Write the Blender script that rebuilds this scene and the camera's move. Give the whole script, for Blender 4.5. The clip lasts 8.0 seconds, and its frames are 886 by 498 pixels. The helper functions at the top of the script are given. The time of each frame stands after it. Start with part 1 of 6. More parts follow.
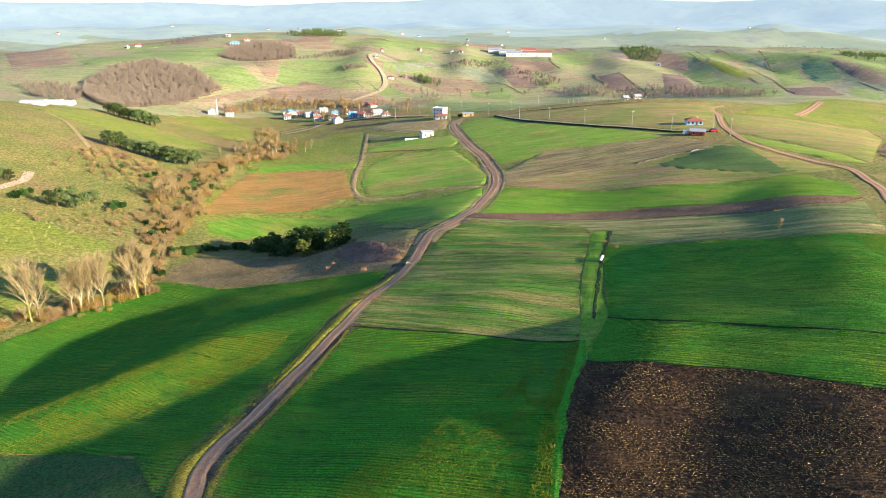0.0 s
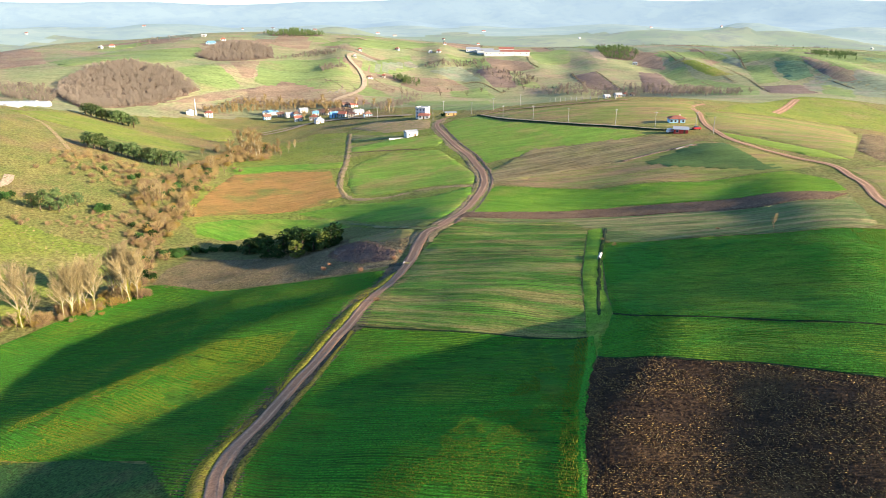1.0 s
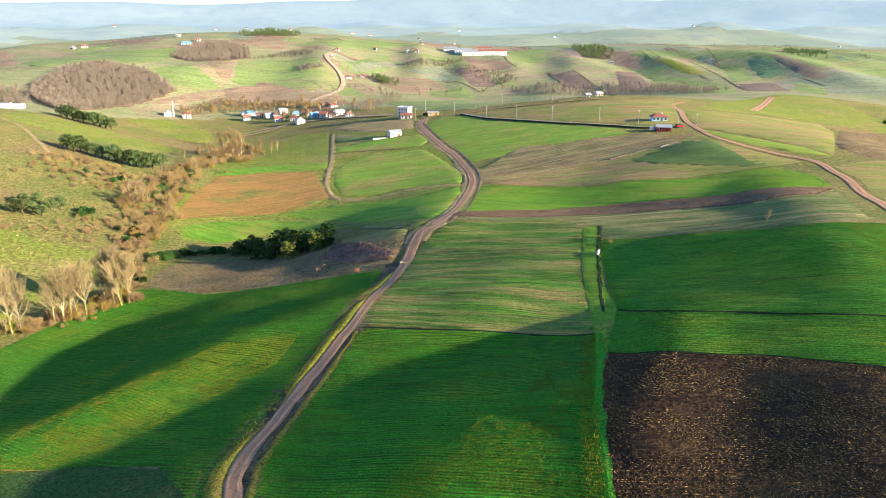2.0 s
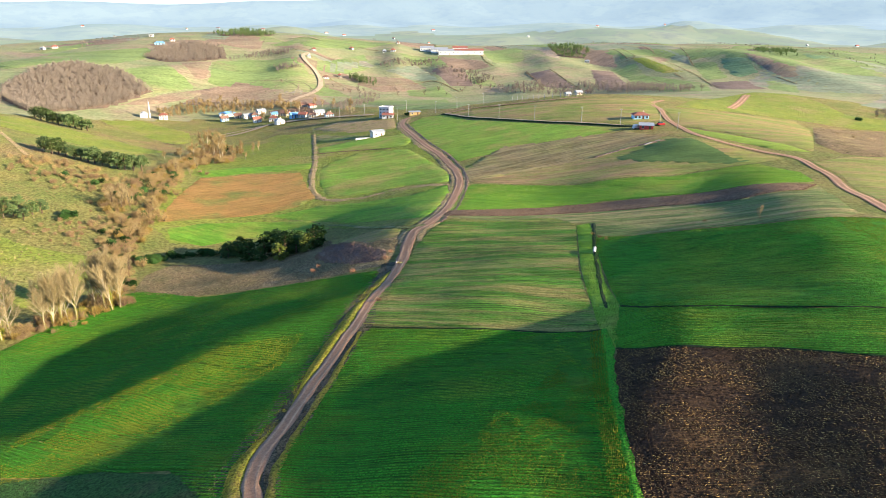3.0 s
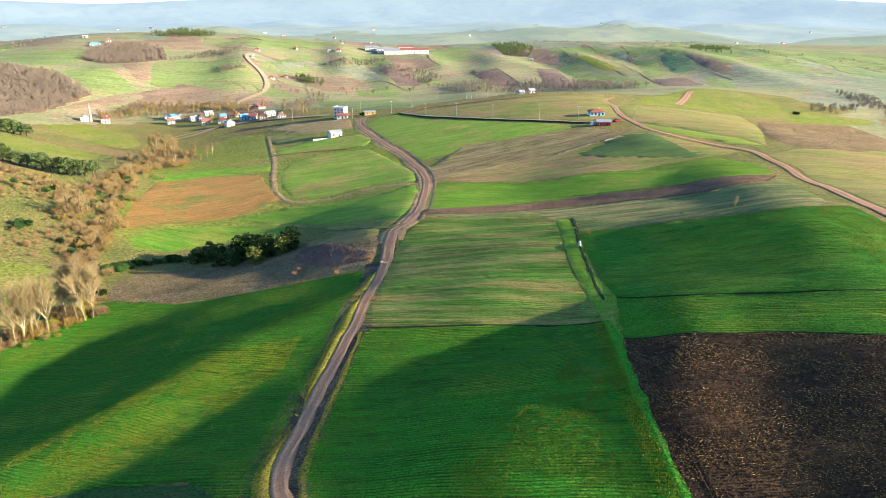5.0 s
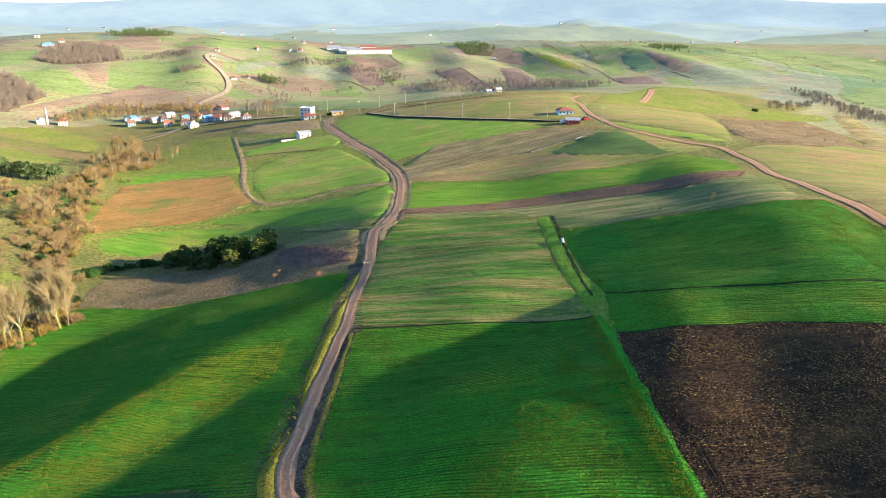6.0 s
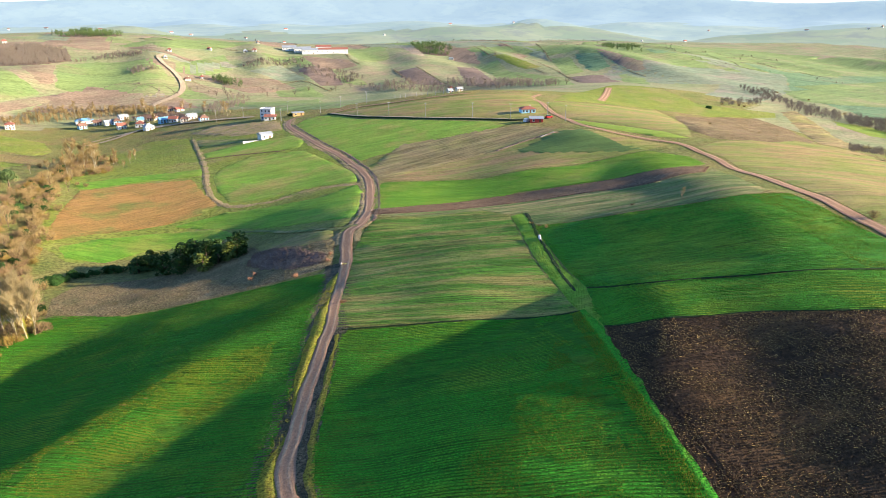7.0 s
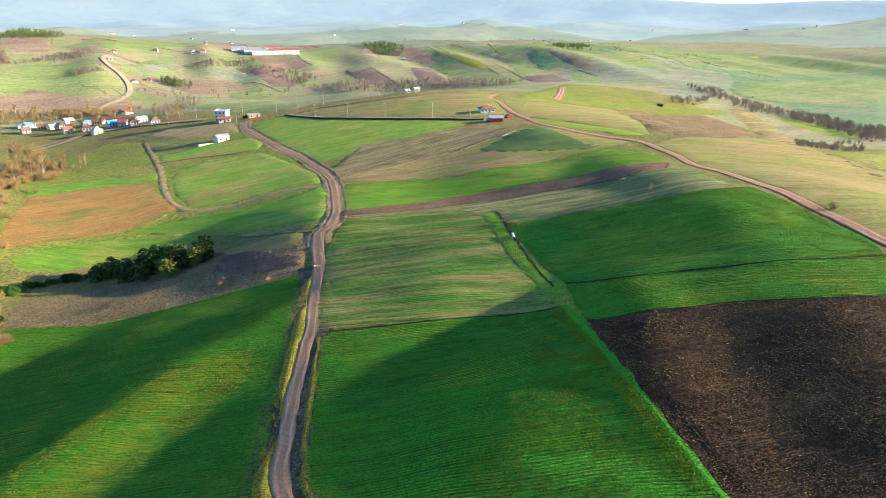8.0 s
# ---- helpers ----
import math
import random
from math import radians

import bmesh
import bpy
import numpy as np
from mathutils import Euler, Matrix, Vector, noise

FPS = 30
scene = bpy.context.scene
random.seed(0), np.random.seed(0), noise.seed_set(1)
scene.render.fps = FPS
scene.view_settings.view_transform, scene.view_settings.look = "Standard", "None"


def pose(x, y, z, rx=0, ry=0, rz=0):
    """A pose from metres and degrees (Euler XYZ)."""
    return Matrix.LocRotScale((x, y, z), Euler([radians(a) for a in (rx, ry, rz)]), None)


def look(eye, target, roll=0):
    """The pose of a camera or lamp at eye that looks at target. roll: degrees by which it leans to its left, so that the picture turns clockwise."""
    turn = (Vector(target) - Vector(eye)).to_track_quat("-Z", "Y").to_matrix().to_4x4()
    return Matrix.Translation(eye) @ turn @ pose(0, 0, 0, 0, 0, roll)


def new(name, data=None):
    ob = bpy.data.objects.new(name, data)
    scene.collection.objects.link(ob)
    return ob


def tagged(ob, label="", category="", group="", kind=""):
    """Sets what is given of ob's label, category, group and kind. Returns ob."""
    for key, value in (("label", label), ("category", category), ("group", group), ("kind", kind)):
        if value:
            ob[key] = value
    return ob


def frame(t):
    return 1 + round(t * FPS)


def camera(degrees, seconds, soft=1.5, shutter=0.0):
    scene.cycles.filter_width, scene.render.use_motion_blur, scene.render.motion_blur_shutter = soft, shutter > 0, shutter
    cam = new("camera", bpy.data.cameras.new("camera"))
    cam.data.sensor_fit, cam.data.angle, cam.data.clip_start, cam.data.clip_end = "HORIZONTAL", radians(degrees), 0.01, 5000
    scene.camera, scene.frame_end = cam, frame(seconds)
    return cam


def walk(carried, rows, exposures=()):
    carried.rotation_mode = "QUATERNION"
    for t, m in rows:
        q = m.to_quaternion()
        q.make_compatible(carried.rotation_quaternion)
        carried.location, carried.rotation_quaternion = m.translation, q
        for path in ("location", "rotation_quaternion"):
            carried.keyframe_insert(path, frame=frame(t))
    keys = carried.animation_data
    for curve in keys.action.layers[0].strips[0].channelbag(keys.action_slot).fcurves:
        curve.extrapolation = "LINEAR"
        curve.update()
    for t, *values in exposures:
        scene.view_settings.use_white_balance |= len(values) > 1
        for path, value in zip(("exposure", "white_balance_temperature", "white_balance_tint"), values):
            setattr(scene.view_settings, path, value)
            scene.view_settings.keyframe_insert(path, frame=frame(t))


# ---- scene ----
cam = camera(65.2, 8.0, soft=0.8)
METRES, EYE, TILT, LEAN, TURN = 45.0, 67.0, -19.3, 0.0, 0.0
ROWS = [
    (0.0, 0.0, 0.0, 0.0, 0.0, 0.0, 0.0),
    (0.5, -0.0626, -0.0026, -0.0007, -0.94, -0.02, 0.34),
    (1.0, -0.1256, -0.0041, -0.0011, -1.91, -0.05, 0.68),
    (1.5, -0.1882, -0.0052, -0.0013, -2.88, -0.08, 1.05),
    (3.0, -0.3765, -0.0049, 0.0011, -5.86, -0.22, 2.15),
    (3.5, -0.4391, -0.0019, 0.0025, -6.96, -0.28, 2.53),
    (4.0, -0.5016, 0.0016, 0.0045, -8.07, -0.35, 2.93),
    (4.5, -0.564, 0.0063, 0.0062, -9.19, -0.42, 3.34),
    (6.0, -0.75, 0.0276, 0.0157, -13.57, -0.78, 4.79),
    (6.5, -0.8114, 0.0371, 0.0191, -15.28, -0.95, 5.35),
    (7.0, -0.8723, 0.0482, 0.0233, -17.13, -1.14, 5.93),
    (7.5, -0.9325, 0.0622, 0.0275, -19.07, -1.32, 6.53),
    (8.0, -0.9916, 0.0794, 0.033, -21.02, -1.56, 7.14),
]
walk(cam, [(t, pose(0, 0, EYE, TILT, LEAN, TURN) @ pose(METRES * x, METRES * y, METRES * z, 90 + pitch, roll, yaw)) for t, x, y, z, yaw, pitch, roll in ROWS],
     exposures=[(0.0, 1.95, 5850, 10), (8.0, 1.95, 5700, 10)])

# ---- light ----
SUN_FROM = Vector((1.0, -0.4, 0.0)).normalized()
SUN_UP = 14.5
world = bpy.data.worlds.new("sky")
scene.world = world
world.use_nodes = True
wn = world.node_tree.nodes
sky = wn.new("ShaderNodeTexSky")
sky.sky_type, sky.sun_disc = "NISHITA", False
sky.sun_elevation, sky.sun_rotation = radians(SUN_UP), math.atan2(SUN_FROM.x, SUN_FROM.y)
sky.air_density, sky.dust_density, sky.ozone_density = 0.75, 0.3, 2.5
wn["Background"].inputs["Strength"].default_value = 0.080
world.node_tree.links.new(sky.outputs[0], wn["Background"].inputs["Color"])
sun = new("sun", bpy.data.lights.new("sun", "SUN"))
sun.data.energy, sun.data.angle, sun.data.color = 4.7, radians(0.8), (1.0, 0.78, 0.50)
sun_dir = SUN_FROM * math.cos(radians(SUN_UP)) + Vector((0, 0, math.sin(radians(SUN_UP))))
sun.matrix_world = look(sun_dir * 400, (0, 0, 0))


# ---- materials ----
def mix(nt, kind, fac, a, b):
    n = nt.nodes.new("ShaderNodeMix")
    n.data_type, n.blend_type = "RGBA", kind
    for i, v in ((0, fac), (6, a), (7, b)):
        if isinstance(v, (int, float)):
            n.inputs[i].default_value = v
        elif isinstance(v, tuple):
            n.inputs[i].default_value = (*v, 1)
        else:
            nt.links.new(v, n.inputs[i])
    return n.outputs[2]


def noise_tex(nt, vec, scale, detail=4.0, rough=0.55):
    n = nt.nodes.new("ShaderNodeTexNoise")
    n.inputs["Scale"].default_value, n.inputs["Detail"].default_value, n.inputs["Roughness"].default_value = scale, detail, rough
    nt.links.new(vec, n.inputs["Vector"])
    return n.outputs["Fac"]


def ramp(nt, fac, lo, hi):
    n = nt.nodes.new("ShaderNodeMapRange")
    n.inputs[1].default_value, n.inputs[2].default_value = lo, hi
    nt.links.new(fac, n.inputs[0])
    return n.outputs[0]


def math_node(nt, op, a, b):
    n = nt.nodes.new("ShaderNodeMath")
    n.operation = op
    for i, v in ((0, a), (1, b)):
        if isinstance(v, (int, float)):
            n.inputs[i].default_value = v
        else:
            nt.links.new(v, n.inputs[i])
    return n.outputs[0]


def start(name, rough=0.9):
    m = bpy.data.materials.new(name)
    m.use_nodes = True
    nt = m.node_tree
    b = nt.nodes["Principled BSDF"]
    b.inputs["Roughness"].default_value = rough
    b.inputs["Specular IOR Level"].default_value = 0.15
    return m, nt, b


def ground_mat(name, c1, c2, c3=None, patch=0.05, third=0.02, rows=None, grain=1.2, bump=0.12, grain_amount=0.9, rough=0.95, bands=None):
    """c1 and c2 mix in patches, c3 comes in broad stains, or in long bands: (degrees, width, length over width); rows: (degrees, spacing, strength) of drill lines."""
    m, nt, b = start(name, rough)
    pos = nt.nodes.new("ShaderNodeNewGeometry").outputs["Position"]
    col = mix(nt, "MIX", ramp(nt, noise_tex(nt, pos, patch, 6.0, 0.6), 0.35, 0.65), c1, c2)
    if c3 and bands:
        turn, long = nt.nodes.new("ShaderNodeMapping"), nt.nodes.new("ShaderNodeMapping")
        turn.inputs["Rotation"].default_value = (0, 0, radians(-bands[0]))
        long.inputs["Scale"].default_value = (1.0 / bands[2], 1.0, 1.0 / bands[2])
        nt.links.new(pos, turn.inputs["Vector"])
        nt.links.new(turn.outputs[0], long.inputs["Vector"])
        col = mix(nt, "MIX", ramp(nt, noise_tex(nt, long.outputs[0], 1.0 / bands[1], 5.0, 0.7), 0.44, 0.62), col, c3)
    elif c3:
        col = mix(nt, "MIX", ramp(nt, noise_tex(nt, pos, third, 7.0, 0.65), 0.50, 0.68), col, c3)
    fine = noise_tex(nt, pos, grain, 5.0, 0.7)
    shade = ramp(nt, fine, 0.34, 0.66)
    height = shade
    if rows:
        mp = nt.nodes.new("ShaderNodeMapping")
        mp.inputs["Rotation"].default_value = (0, 0, radians(-rows[0]))
        nt.links.new(pos, mp.inputs["Vector"])
        turned = mp
        mp = nt.nodes.new("ShaderNodeMapping")
        mp.inputs["Scale"].default_value = (0.12, 1.0, 0.12)
        nt.links.new(turned.outputs[0], mp.inputs["Vector"])
        streak = noise_tex(nt, mp.outputs[0], 1.0 / rows[1], 4.0, 0.75)
        wide = noise_tex(nt, mp.outputs[0], 0.22 / rows[1], 3.0, 0.6)
        line = ramp(nt, math_node(nt, "ADD", math_node(nt, "MULTIPLY", streak, 0.65), math_node(nt, "MULTIPLY", wide, 0.35)), 0.38, 0.62)
        shade = math_node(nt, "ADD", math_node(nt, "MULTIPLY", shade, 1 - rows[2]), math_node(nt, "MULTIPLY", line, rows[2]))
        height = shade
    dark = nt.nodes.new("ShaderNodeCombineColor")
    v = math_node(nt, "ADD", math_node(nt, "MULTIPLY", shade, grain_amount), 1 - grain_amount * 0.5)
    for i in range(3):
        nt.links.new(v, dark.inputs[i])
    col = mix(nt, "MULTIPLY", 1.0, col, dark.outputs[0])
    nt.links.new(col, b.inputs["Base Color"])
    bp = nt.nodes.new("ShaderNodeBump")
    bp.inputs["Distance"].default_value = bump
    bp.inputs["Strength"].default_value = 1.0
    nt.links.new(height, bp.inputs["Height"])
    nt.links.new(bp.outputs[0], b.inputs["Normal"])
    return m


def plain_mat(name, c, rough=0.8, vary=0.25, scale=1.5, metal=0.0, per_object=0.0):
    m, nt, b = start(name, rough)
    b.inputs["Metallic"].default_value = metal
    pos = nt.nodes.new("ShaderNodeNewGeometry").outputs["Position"]
    lo, hi = tuple(v * (1 - vary) for v in c), tuple(min(1, v * (1 + vary)) for v in c)
    col = mix(nt, "MIX", ramp(nt, noise_tex(nt, pos, scale, 4.0), 0.3, 0.7), lo, hi)
    if per_object:
        rnd = nt.nodes.new("ShaderNodeObjectInfo").outputs["Random"]
        hsv = nt.nodes.new("ShaderNodeHueSaturation")
        nt.links.new(math_node(nt, "ADD", math_node(nt, "MULTIPLY", rnd, per_object), 1 - per_object / 2), hsv.inputs["Value"])
        nt.links.new(col, hsv.inputs["Color"])
        col = hsv.outputs[0]
    nt.links.new(col, b.inputs["Base Color"])
    return m


def leaf_mat(name, c, c2, scale=0.6, per_object=0.3):
    m, nt, b = start(name, 0.8)
    geo = nt.nodes.new("ShaderNodeNewGeometry")
    col = mix(nt, "MIX", geo.outputs["Random Per Island"], c, c2)
    rnd = nt.nodes.new("ShaderNodeObjectInfo").outputs["Random"]
    hsv = nt.nodes.new("ShaderNodeHueSaturation")
    nt.links.new(math_node(nt, "ADD", math_node(nt, "MULTIPLY", rnd, per_object), 1 - per_object / 2), hsv.inputs["Value"])
    nt.links.new(col, hsv.inputs["Color"])
    nt.links.new(hsv.outputs[0], b.inputs["Base Color"])
    return m


M = {}
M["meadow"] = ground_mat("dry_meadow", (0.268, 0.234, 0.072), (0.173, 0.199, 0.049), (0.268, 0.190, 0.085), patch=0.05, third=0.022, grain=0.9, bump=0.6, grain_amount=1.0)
M["wheat"] = ground_mat("young_wheat", (0.054, 0.180, 0.012), (0.038, 0.142, 0.009), (0.150, 0.204, 0.013), patch=0.05, third=0.03, rows=(-25, 0.45, 0.55), grain=3.2, bump=0.12, grain_amount=1.6)
M["wheat_bright"] = ground_mat("bright_wheat", (0.19, 0.31, 0.026), (0.12, 0.27, 0.020), (0.28, 0.29, 0.05), patch=0.04, third=0.03, rows=(-34, 0.8, 0.5), grain=1.8, bump=0.1, grain_amount=1.1)
M["wheat_dark"] = ground_mat("dense_wheat", (0.064, 0.232, 0.015), (0.045, 0.179, 0.012), (0.180, 0.256, 0.017), patch=0.04, third=0.025, rows=(-32, 0.5, 0.55), grain=2.6, bump=0.12, grain_amount=1.6)
M["stubble"] = ground_mat("thin_wheat_on_stubble", (0.10, 0.20, 0.026), (0.065, 0.15, 0.018), (0.30, 0.245, 0.075), patch=0.06, rows=(-30, 1.2, 0.6), grain=2.5, bump=0.14, grain_amount=1.8, bands=(-30, 4.0, 9.0))
M["tilled"] = ground_mat("ploughed_soil", (0.085, 0.050, 0.024), (0.044, 0.027, 0.015), (0.170, 0.095, 0.037), patch=0.12, third=0.06, rows=(-16, 0.7, 0.3), grain=2.6, bump=0.25, grain_amount=1.6)
M["earth"] = ground_mat("turned_earth", (0.23, 0.145, 0.090), (0.15, 0.095, 0.06), (0.28, 0.19, 0.11), patch=0.2, third=0.1, grain=1.6, bump=0.5, grain_amount=1.5)
M["dry"] = ground_mat("dry_grass", (0.15, 0.20, 0.052), (0.10, 0.16, 0.036), (0.31, 0.25, 0.11), patch=0.07, rows=(-20, 0.7, 0.6), grain=2.2, bump=0.25, grain_amount=1.5, bands=(-20, 5.0, 7.0))
M["olive"] = ground_mat("olive_field", (0.27, 0.255, 0.065), (0.19, 0.235, 0.048), (0.33, 0.22, 0.10), patch=0.03, rows=(-18, 1.0, 0.6), grain=1.2, bump=0.25, grain_amount=0.9, bands=(-12, 14.0, 4.0))
M["orange"] = ground_mat("maize_stubble", (0.36, 0.20, 0.060), (0.27, 0.18, 0.05), (0.17, 0.21, 0.045), patch=0.08, third=0.04, rows=(20, 1.2, 0.4), grain=1.5, bump=0.2, grain_amount=1.2)
M["scrub"] = ground_mat("scrub_ground", (0.27, 0.20, 0.10), (0.17, 0.15, 0.065), (0.34, 0.26, 0.13), patch=0.12, third=0.07, grain=1.8, bump=0.3, grain_amount=1.7)
M["litter"] = ground_mat("bramble_ground", (0.20, 0.145, 0.115), (0.12, 0.088, 0.075), (0.27, 0.20, 0.13), patch=0.3, grain=1.8, bump=0.3, grain_amount=1.5)
M["leaf_litter"] = ground_mat("wood_floor", (0.192, 0.132, 0.092), (0.144, 0.108, 0.079), patch=0.1, grain=0.6, bump=0.4)
# far field colours are lifted and blued: distance haze painted into the base
M["far_green"] = ground_mat("hazed_green_field", (0.212, 0.272, 0.088), (0.176, 0.237, 0.082), (0.276, 0.252, 0.125), patch=0.02, third=0.015, grain=0.3, rows=(20, 5.0, 0.5), bump=0.3)
M["far_olive"] = ground_mat("hazed_pasture", (0.248, 0.266, 0.163), (0.183, 0.230, 0.142), (0.307, 0.242, 0.190), patch=0.02, third=0.015, grain=0.2, rows=(-10, 5.0, 0.5), bump=0.3)
M["far_brown"] = ground_mat("hazed_fallow", (0.289, 0.206, 0.136), (0.220, 0.159, 0.109), (0.266, 0.236, 0.136), patch=0.02, third=0.015, grain=0.4, rows=(35, 5.0, 0.4), bump=0.3)
M["lush"] = ground_mat("lit_meadow", (0.234, 0.253, 0.040), (0.171, 0.225, 0.034), (0.270, 0.230, 0.076), patch=0.05, third=0.03, grain=0.7, bump=0.35)
M["bank"] = ground_mat("grassy_bank", (0.38, 0.33, 0.038), (0.22, 0.25, 0.028), (0.33, 0.21, 0.09), patch=0.25, third=0.2, grain=2.4, bump=0.4, grain_amount=1.5)
M["gravel"] = ground_mat("pale_gravel", (0.42, 0.33, 0.22), (0.36, 0.28, 0.19), patch=0.1, grain=1.0, bump=0.1)
M["concrete"] = plain_mat("concrete", (0.30, 0.29, 0.27), 0.9, 0.2, 0.8)
M["white"] = plain_mat("white_render", (0.66, 0.65, 0.62), 0.85, 0.06, 0.7, per_object=0.1)
M["cream"] = plain_mat("cream_render", (0.62, 0.56, 0.44), 0.85, 0.08, 0.7, per_object=0.15)
M["blue_wall"] = plain_mat("pale_blue_render", (0.32, 0.55, 0.72), 0.85, 0.08, 0.7)
M["red_wall"] = plain_mat("red_sheet_metal", (0.45, 0.06, 0.05), 0.5, 0.12, 0.5)
M["red_tile"] = plain_mat("clay_tiles", (0.30, 0.12, 0.085), 0.8, 0.25, 1.5, per_object=0.3)
M["brown_tile"] = plain_mat("old_tiles", (0.22, 0.125, 0.09), 0.85, 0.3, 1.5, per_object=0.3)
M["blue_tin"] = plain_mat("blue_tin", (0.17, 0.34, 0.52), 0.5, 0.15, 0.6)
M["grey_tin"] = plain_mat("grey_tin", (0.34, 0.36, 0.38), 0.45, 0.15, 0.6)
M["film"] = plain_mat("greenhouse_film", (0.40, 0.43, 0.46), 0.4, 0.05, 0.4)
M["glass"] = plain_mat("dark_window", (0.03, 0.04, 0.05), 0.12, 0.1)
M["wood_dark"] = plain_mat("brown_door", (0.13, 0.07, 0.04), 0.6, 0.2)
M["pole"] = plain_mat("concrete_pole", (0.36, 0.35, 0.32), 0.85, 0.1)
M["yellow"] = plain_mat("ochre_paint", (0.42, 0.29, 0.12), 0.7, 0.15)
M["car_white"] = plain_mat("white_car_paint", (0.75, 0.75, 0.75), 0.25, 0.03)
M["car_red"] = plain_mat("red_car_paint", (0.30, 0.03, 0.03), 0.25, 0.05)
M["rubber"] = plain_mat("rubber", (0.02, 0.02, 0.02), 0.8, 0.1)
M["bramble"] = leaf_mat("bramble_stems", (0.29, 0.20, 0.155), (0.19, 0.125, 0.105))
# valley crop green with haze mixed into the colour
M["far_dark"] = ground_mat("hazed_valley_green", (0.159, 0.246, 0.112), (0.136, 0.211, 0.106), (0.201, 0.229, 0.119), patch=0.02, third=0.015, grain=0.3, rows=(-30, 5.0, 0.5), bump=0.3)
# near-black grass: carries the balks' shadow in its colour; also used on dark banks
M["balk"] = ground_mat("dark_grass_with_shade", (0.02, 0.045, 0.012), (0.035, 0.05, 0.02), patch=0.5, grain=2.0, bump=0.1)
M["blade_mix"] = leaf_mat("wheat_leaves", (0.070, 0.165, 0.012), (0.120, 0.185, 0.014))
M["blade_dark"] = leaf_mat("dense_wheat_leaves", (0.070, 0.160, 0.012), (0.120, 0.18, 0.014))
M["blade_thin"] = leaf_mat("thin_wheat_leaves", (0.06, 0.14, 0.014), (0.17, 0.15, 0.05))
M["blade_lime"] = leaf_mat("bright_wheat_leaves", (0.10, 0.24, 0.018), (0.20, 0.31, 0.030))
M["bark_pale"] = plain_mat("pale_bark", (0.40, 0.34, 0.22), 0.9, 0.25, 0.9, per_object=0.2)
M["bark_dark"] = plain_mat("dark_bark", (0.13, 0.09, 0.06), 0.9, 0.3, 0.9)
M["twig_pale"] = leaf_mat("pale_twigs", (0.40, 0.315, 0.155), (0.25, 0.195, 0.095))
M["twig_tan"] = leaf_mat("tan_twigs", (0.352, 0.255, 0.106), (0.238, 0.167, 0.069))
M["twig_brown"] = leaf_mat("brown_twigs", (0.30, 0.20, 0.10), (0.20, 0.135, 0.07))
M["twig_red"] = leaf_mat("russet_leaves", (0.33, 0.17, 0.095), (0.22, 0.115, 0.07))
# brown twigs of the far woods, greyed in colour for distance haze
M["twig_far"] = leaf_mat("bare_crowns", (0.235, 0.195, 0.150), (0.185, 0.152, 0.120))
M["ivy"] = leaf_mat("ivy_leaves", (0.38, 0.36, 0.03), (0.18, 0.22, 0.022))
M["needle"] = leaf_mat("pine_needles", (0.06, 0.11, 0.022), (0.038, 0.072, 0.018))
M["needle_light"] = leaf_mat("young_pine_needles", (0.15, 0.17, 0.03), (0.10, 0.13, 0.025))
M["needle_far"] = leaf_mat("umbrella_pine_needles", (0.135, 0.185, 0.055), (0.085, 0.13, 0.045))
M["evergreen"] = leaf_mat("evergreen_leaves", (0.05, 0.11, 0.02), (0.03, 0.07, 0.015))
M["grass_tuft"] = ground_mat("wheat_blades", (0.066, 0.247, 0.014), (0.048, 0.201, 0.011), (0.190, 0.265, 0.015), patch=0.06, third=0.05, grain=3.5, bump=0.05, grain_amount=1.6)
M["straw"] = leaf_mat("straw", (0.62, 0.42, 0.14), (0.20, 0.12, 0.045))
M["tuft_dry"] = leaf_mat("dry_tussocks", (0.30, 0.235, 0.10), (0.17, 0.175, 0.055))
M["fallow"] = ground_mat("dull_fallow", (0.055, 0.125, 0.024), (0.045, 0.10, 0.02), (0.13, 0.12, 0.045), patch=0.1, third=0.06, grain=2.0, bump=0.15, grain_amount=1.3)
M["strip_clod"] = leaf_mat("strip_clods", (0.23, 0.15, 0.09), (0.11, 0.07, 0.045))
M["lime"] = ground_mat("lime_wheat", (0.26, 0.33, 0.040), (0.20, 0.29, 0.035), (0.30, 0.30, 0.07), patch=0.04, third=0.03, rows=(-40, 0.9, 0.5), grain=1.5, bump=0.1, grain_amount=0.9)
M["valley_wheat"] = ground_mat("valley_wheat", (0.187, 0.329, 0.033), (0.244, 0.323, 0.044), (0.347, 0.286, 0.077), patch=0.05, third=0.04, rows=(-5, 1.1, 0.5), grain=1.4, bump=0.15, grain_amount=1.0)
M["furrowed"] = ground_mat("furrowed_olive", (0.30, 0.215, 0.10), (0.22, 0.19, 0.075), (0.26, 0.24, 0.07), patch=0.05, third=0.03, rows=(6, 1.4, 0.8), grain=1.4, bump=0.2, grain_amount=1.3)
M["tan_earth"] = ground_mat("tan_verge", (0.40, 0.28, 0.15), (0.28, 0.22, 0.10), (0.22, 0.24, 0.05), patch=0.2, third=0.15, grain=1.6, bump=0.25, grain_amount=1.2)
M["row_dark"] = ground_mat("dense_wheat_rows", (0.078, 0.270, 0.016), (0.060, 0.217, 0.013), (0.215, 0.285, 0.018), patch=0.05, third=0.04, grain=3.0, bump=0.05, grain_amount=1.4)
M["row_thin"] = ground_mat("thin_wheat_rows", (0.085, 0.26, 0.018), (0.13, 0.25, 0.025), (0.34, 0.285, 0.08), patch=0.08, rows=(-30, 1.6, 0.5), grain=2.5, bump=0.05, grain_amount=1.7, bands=(-30, 4.0, 9.0))
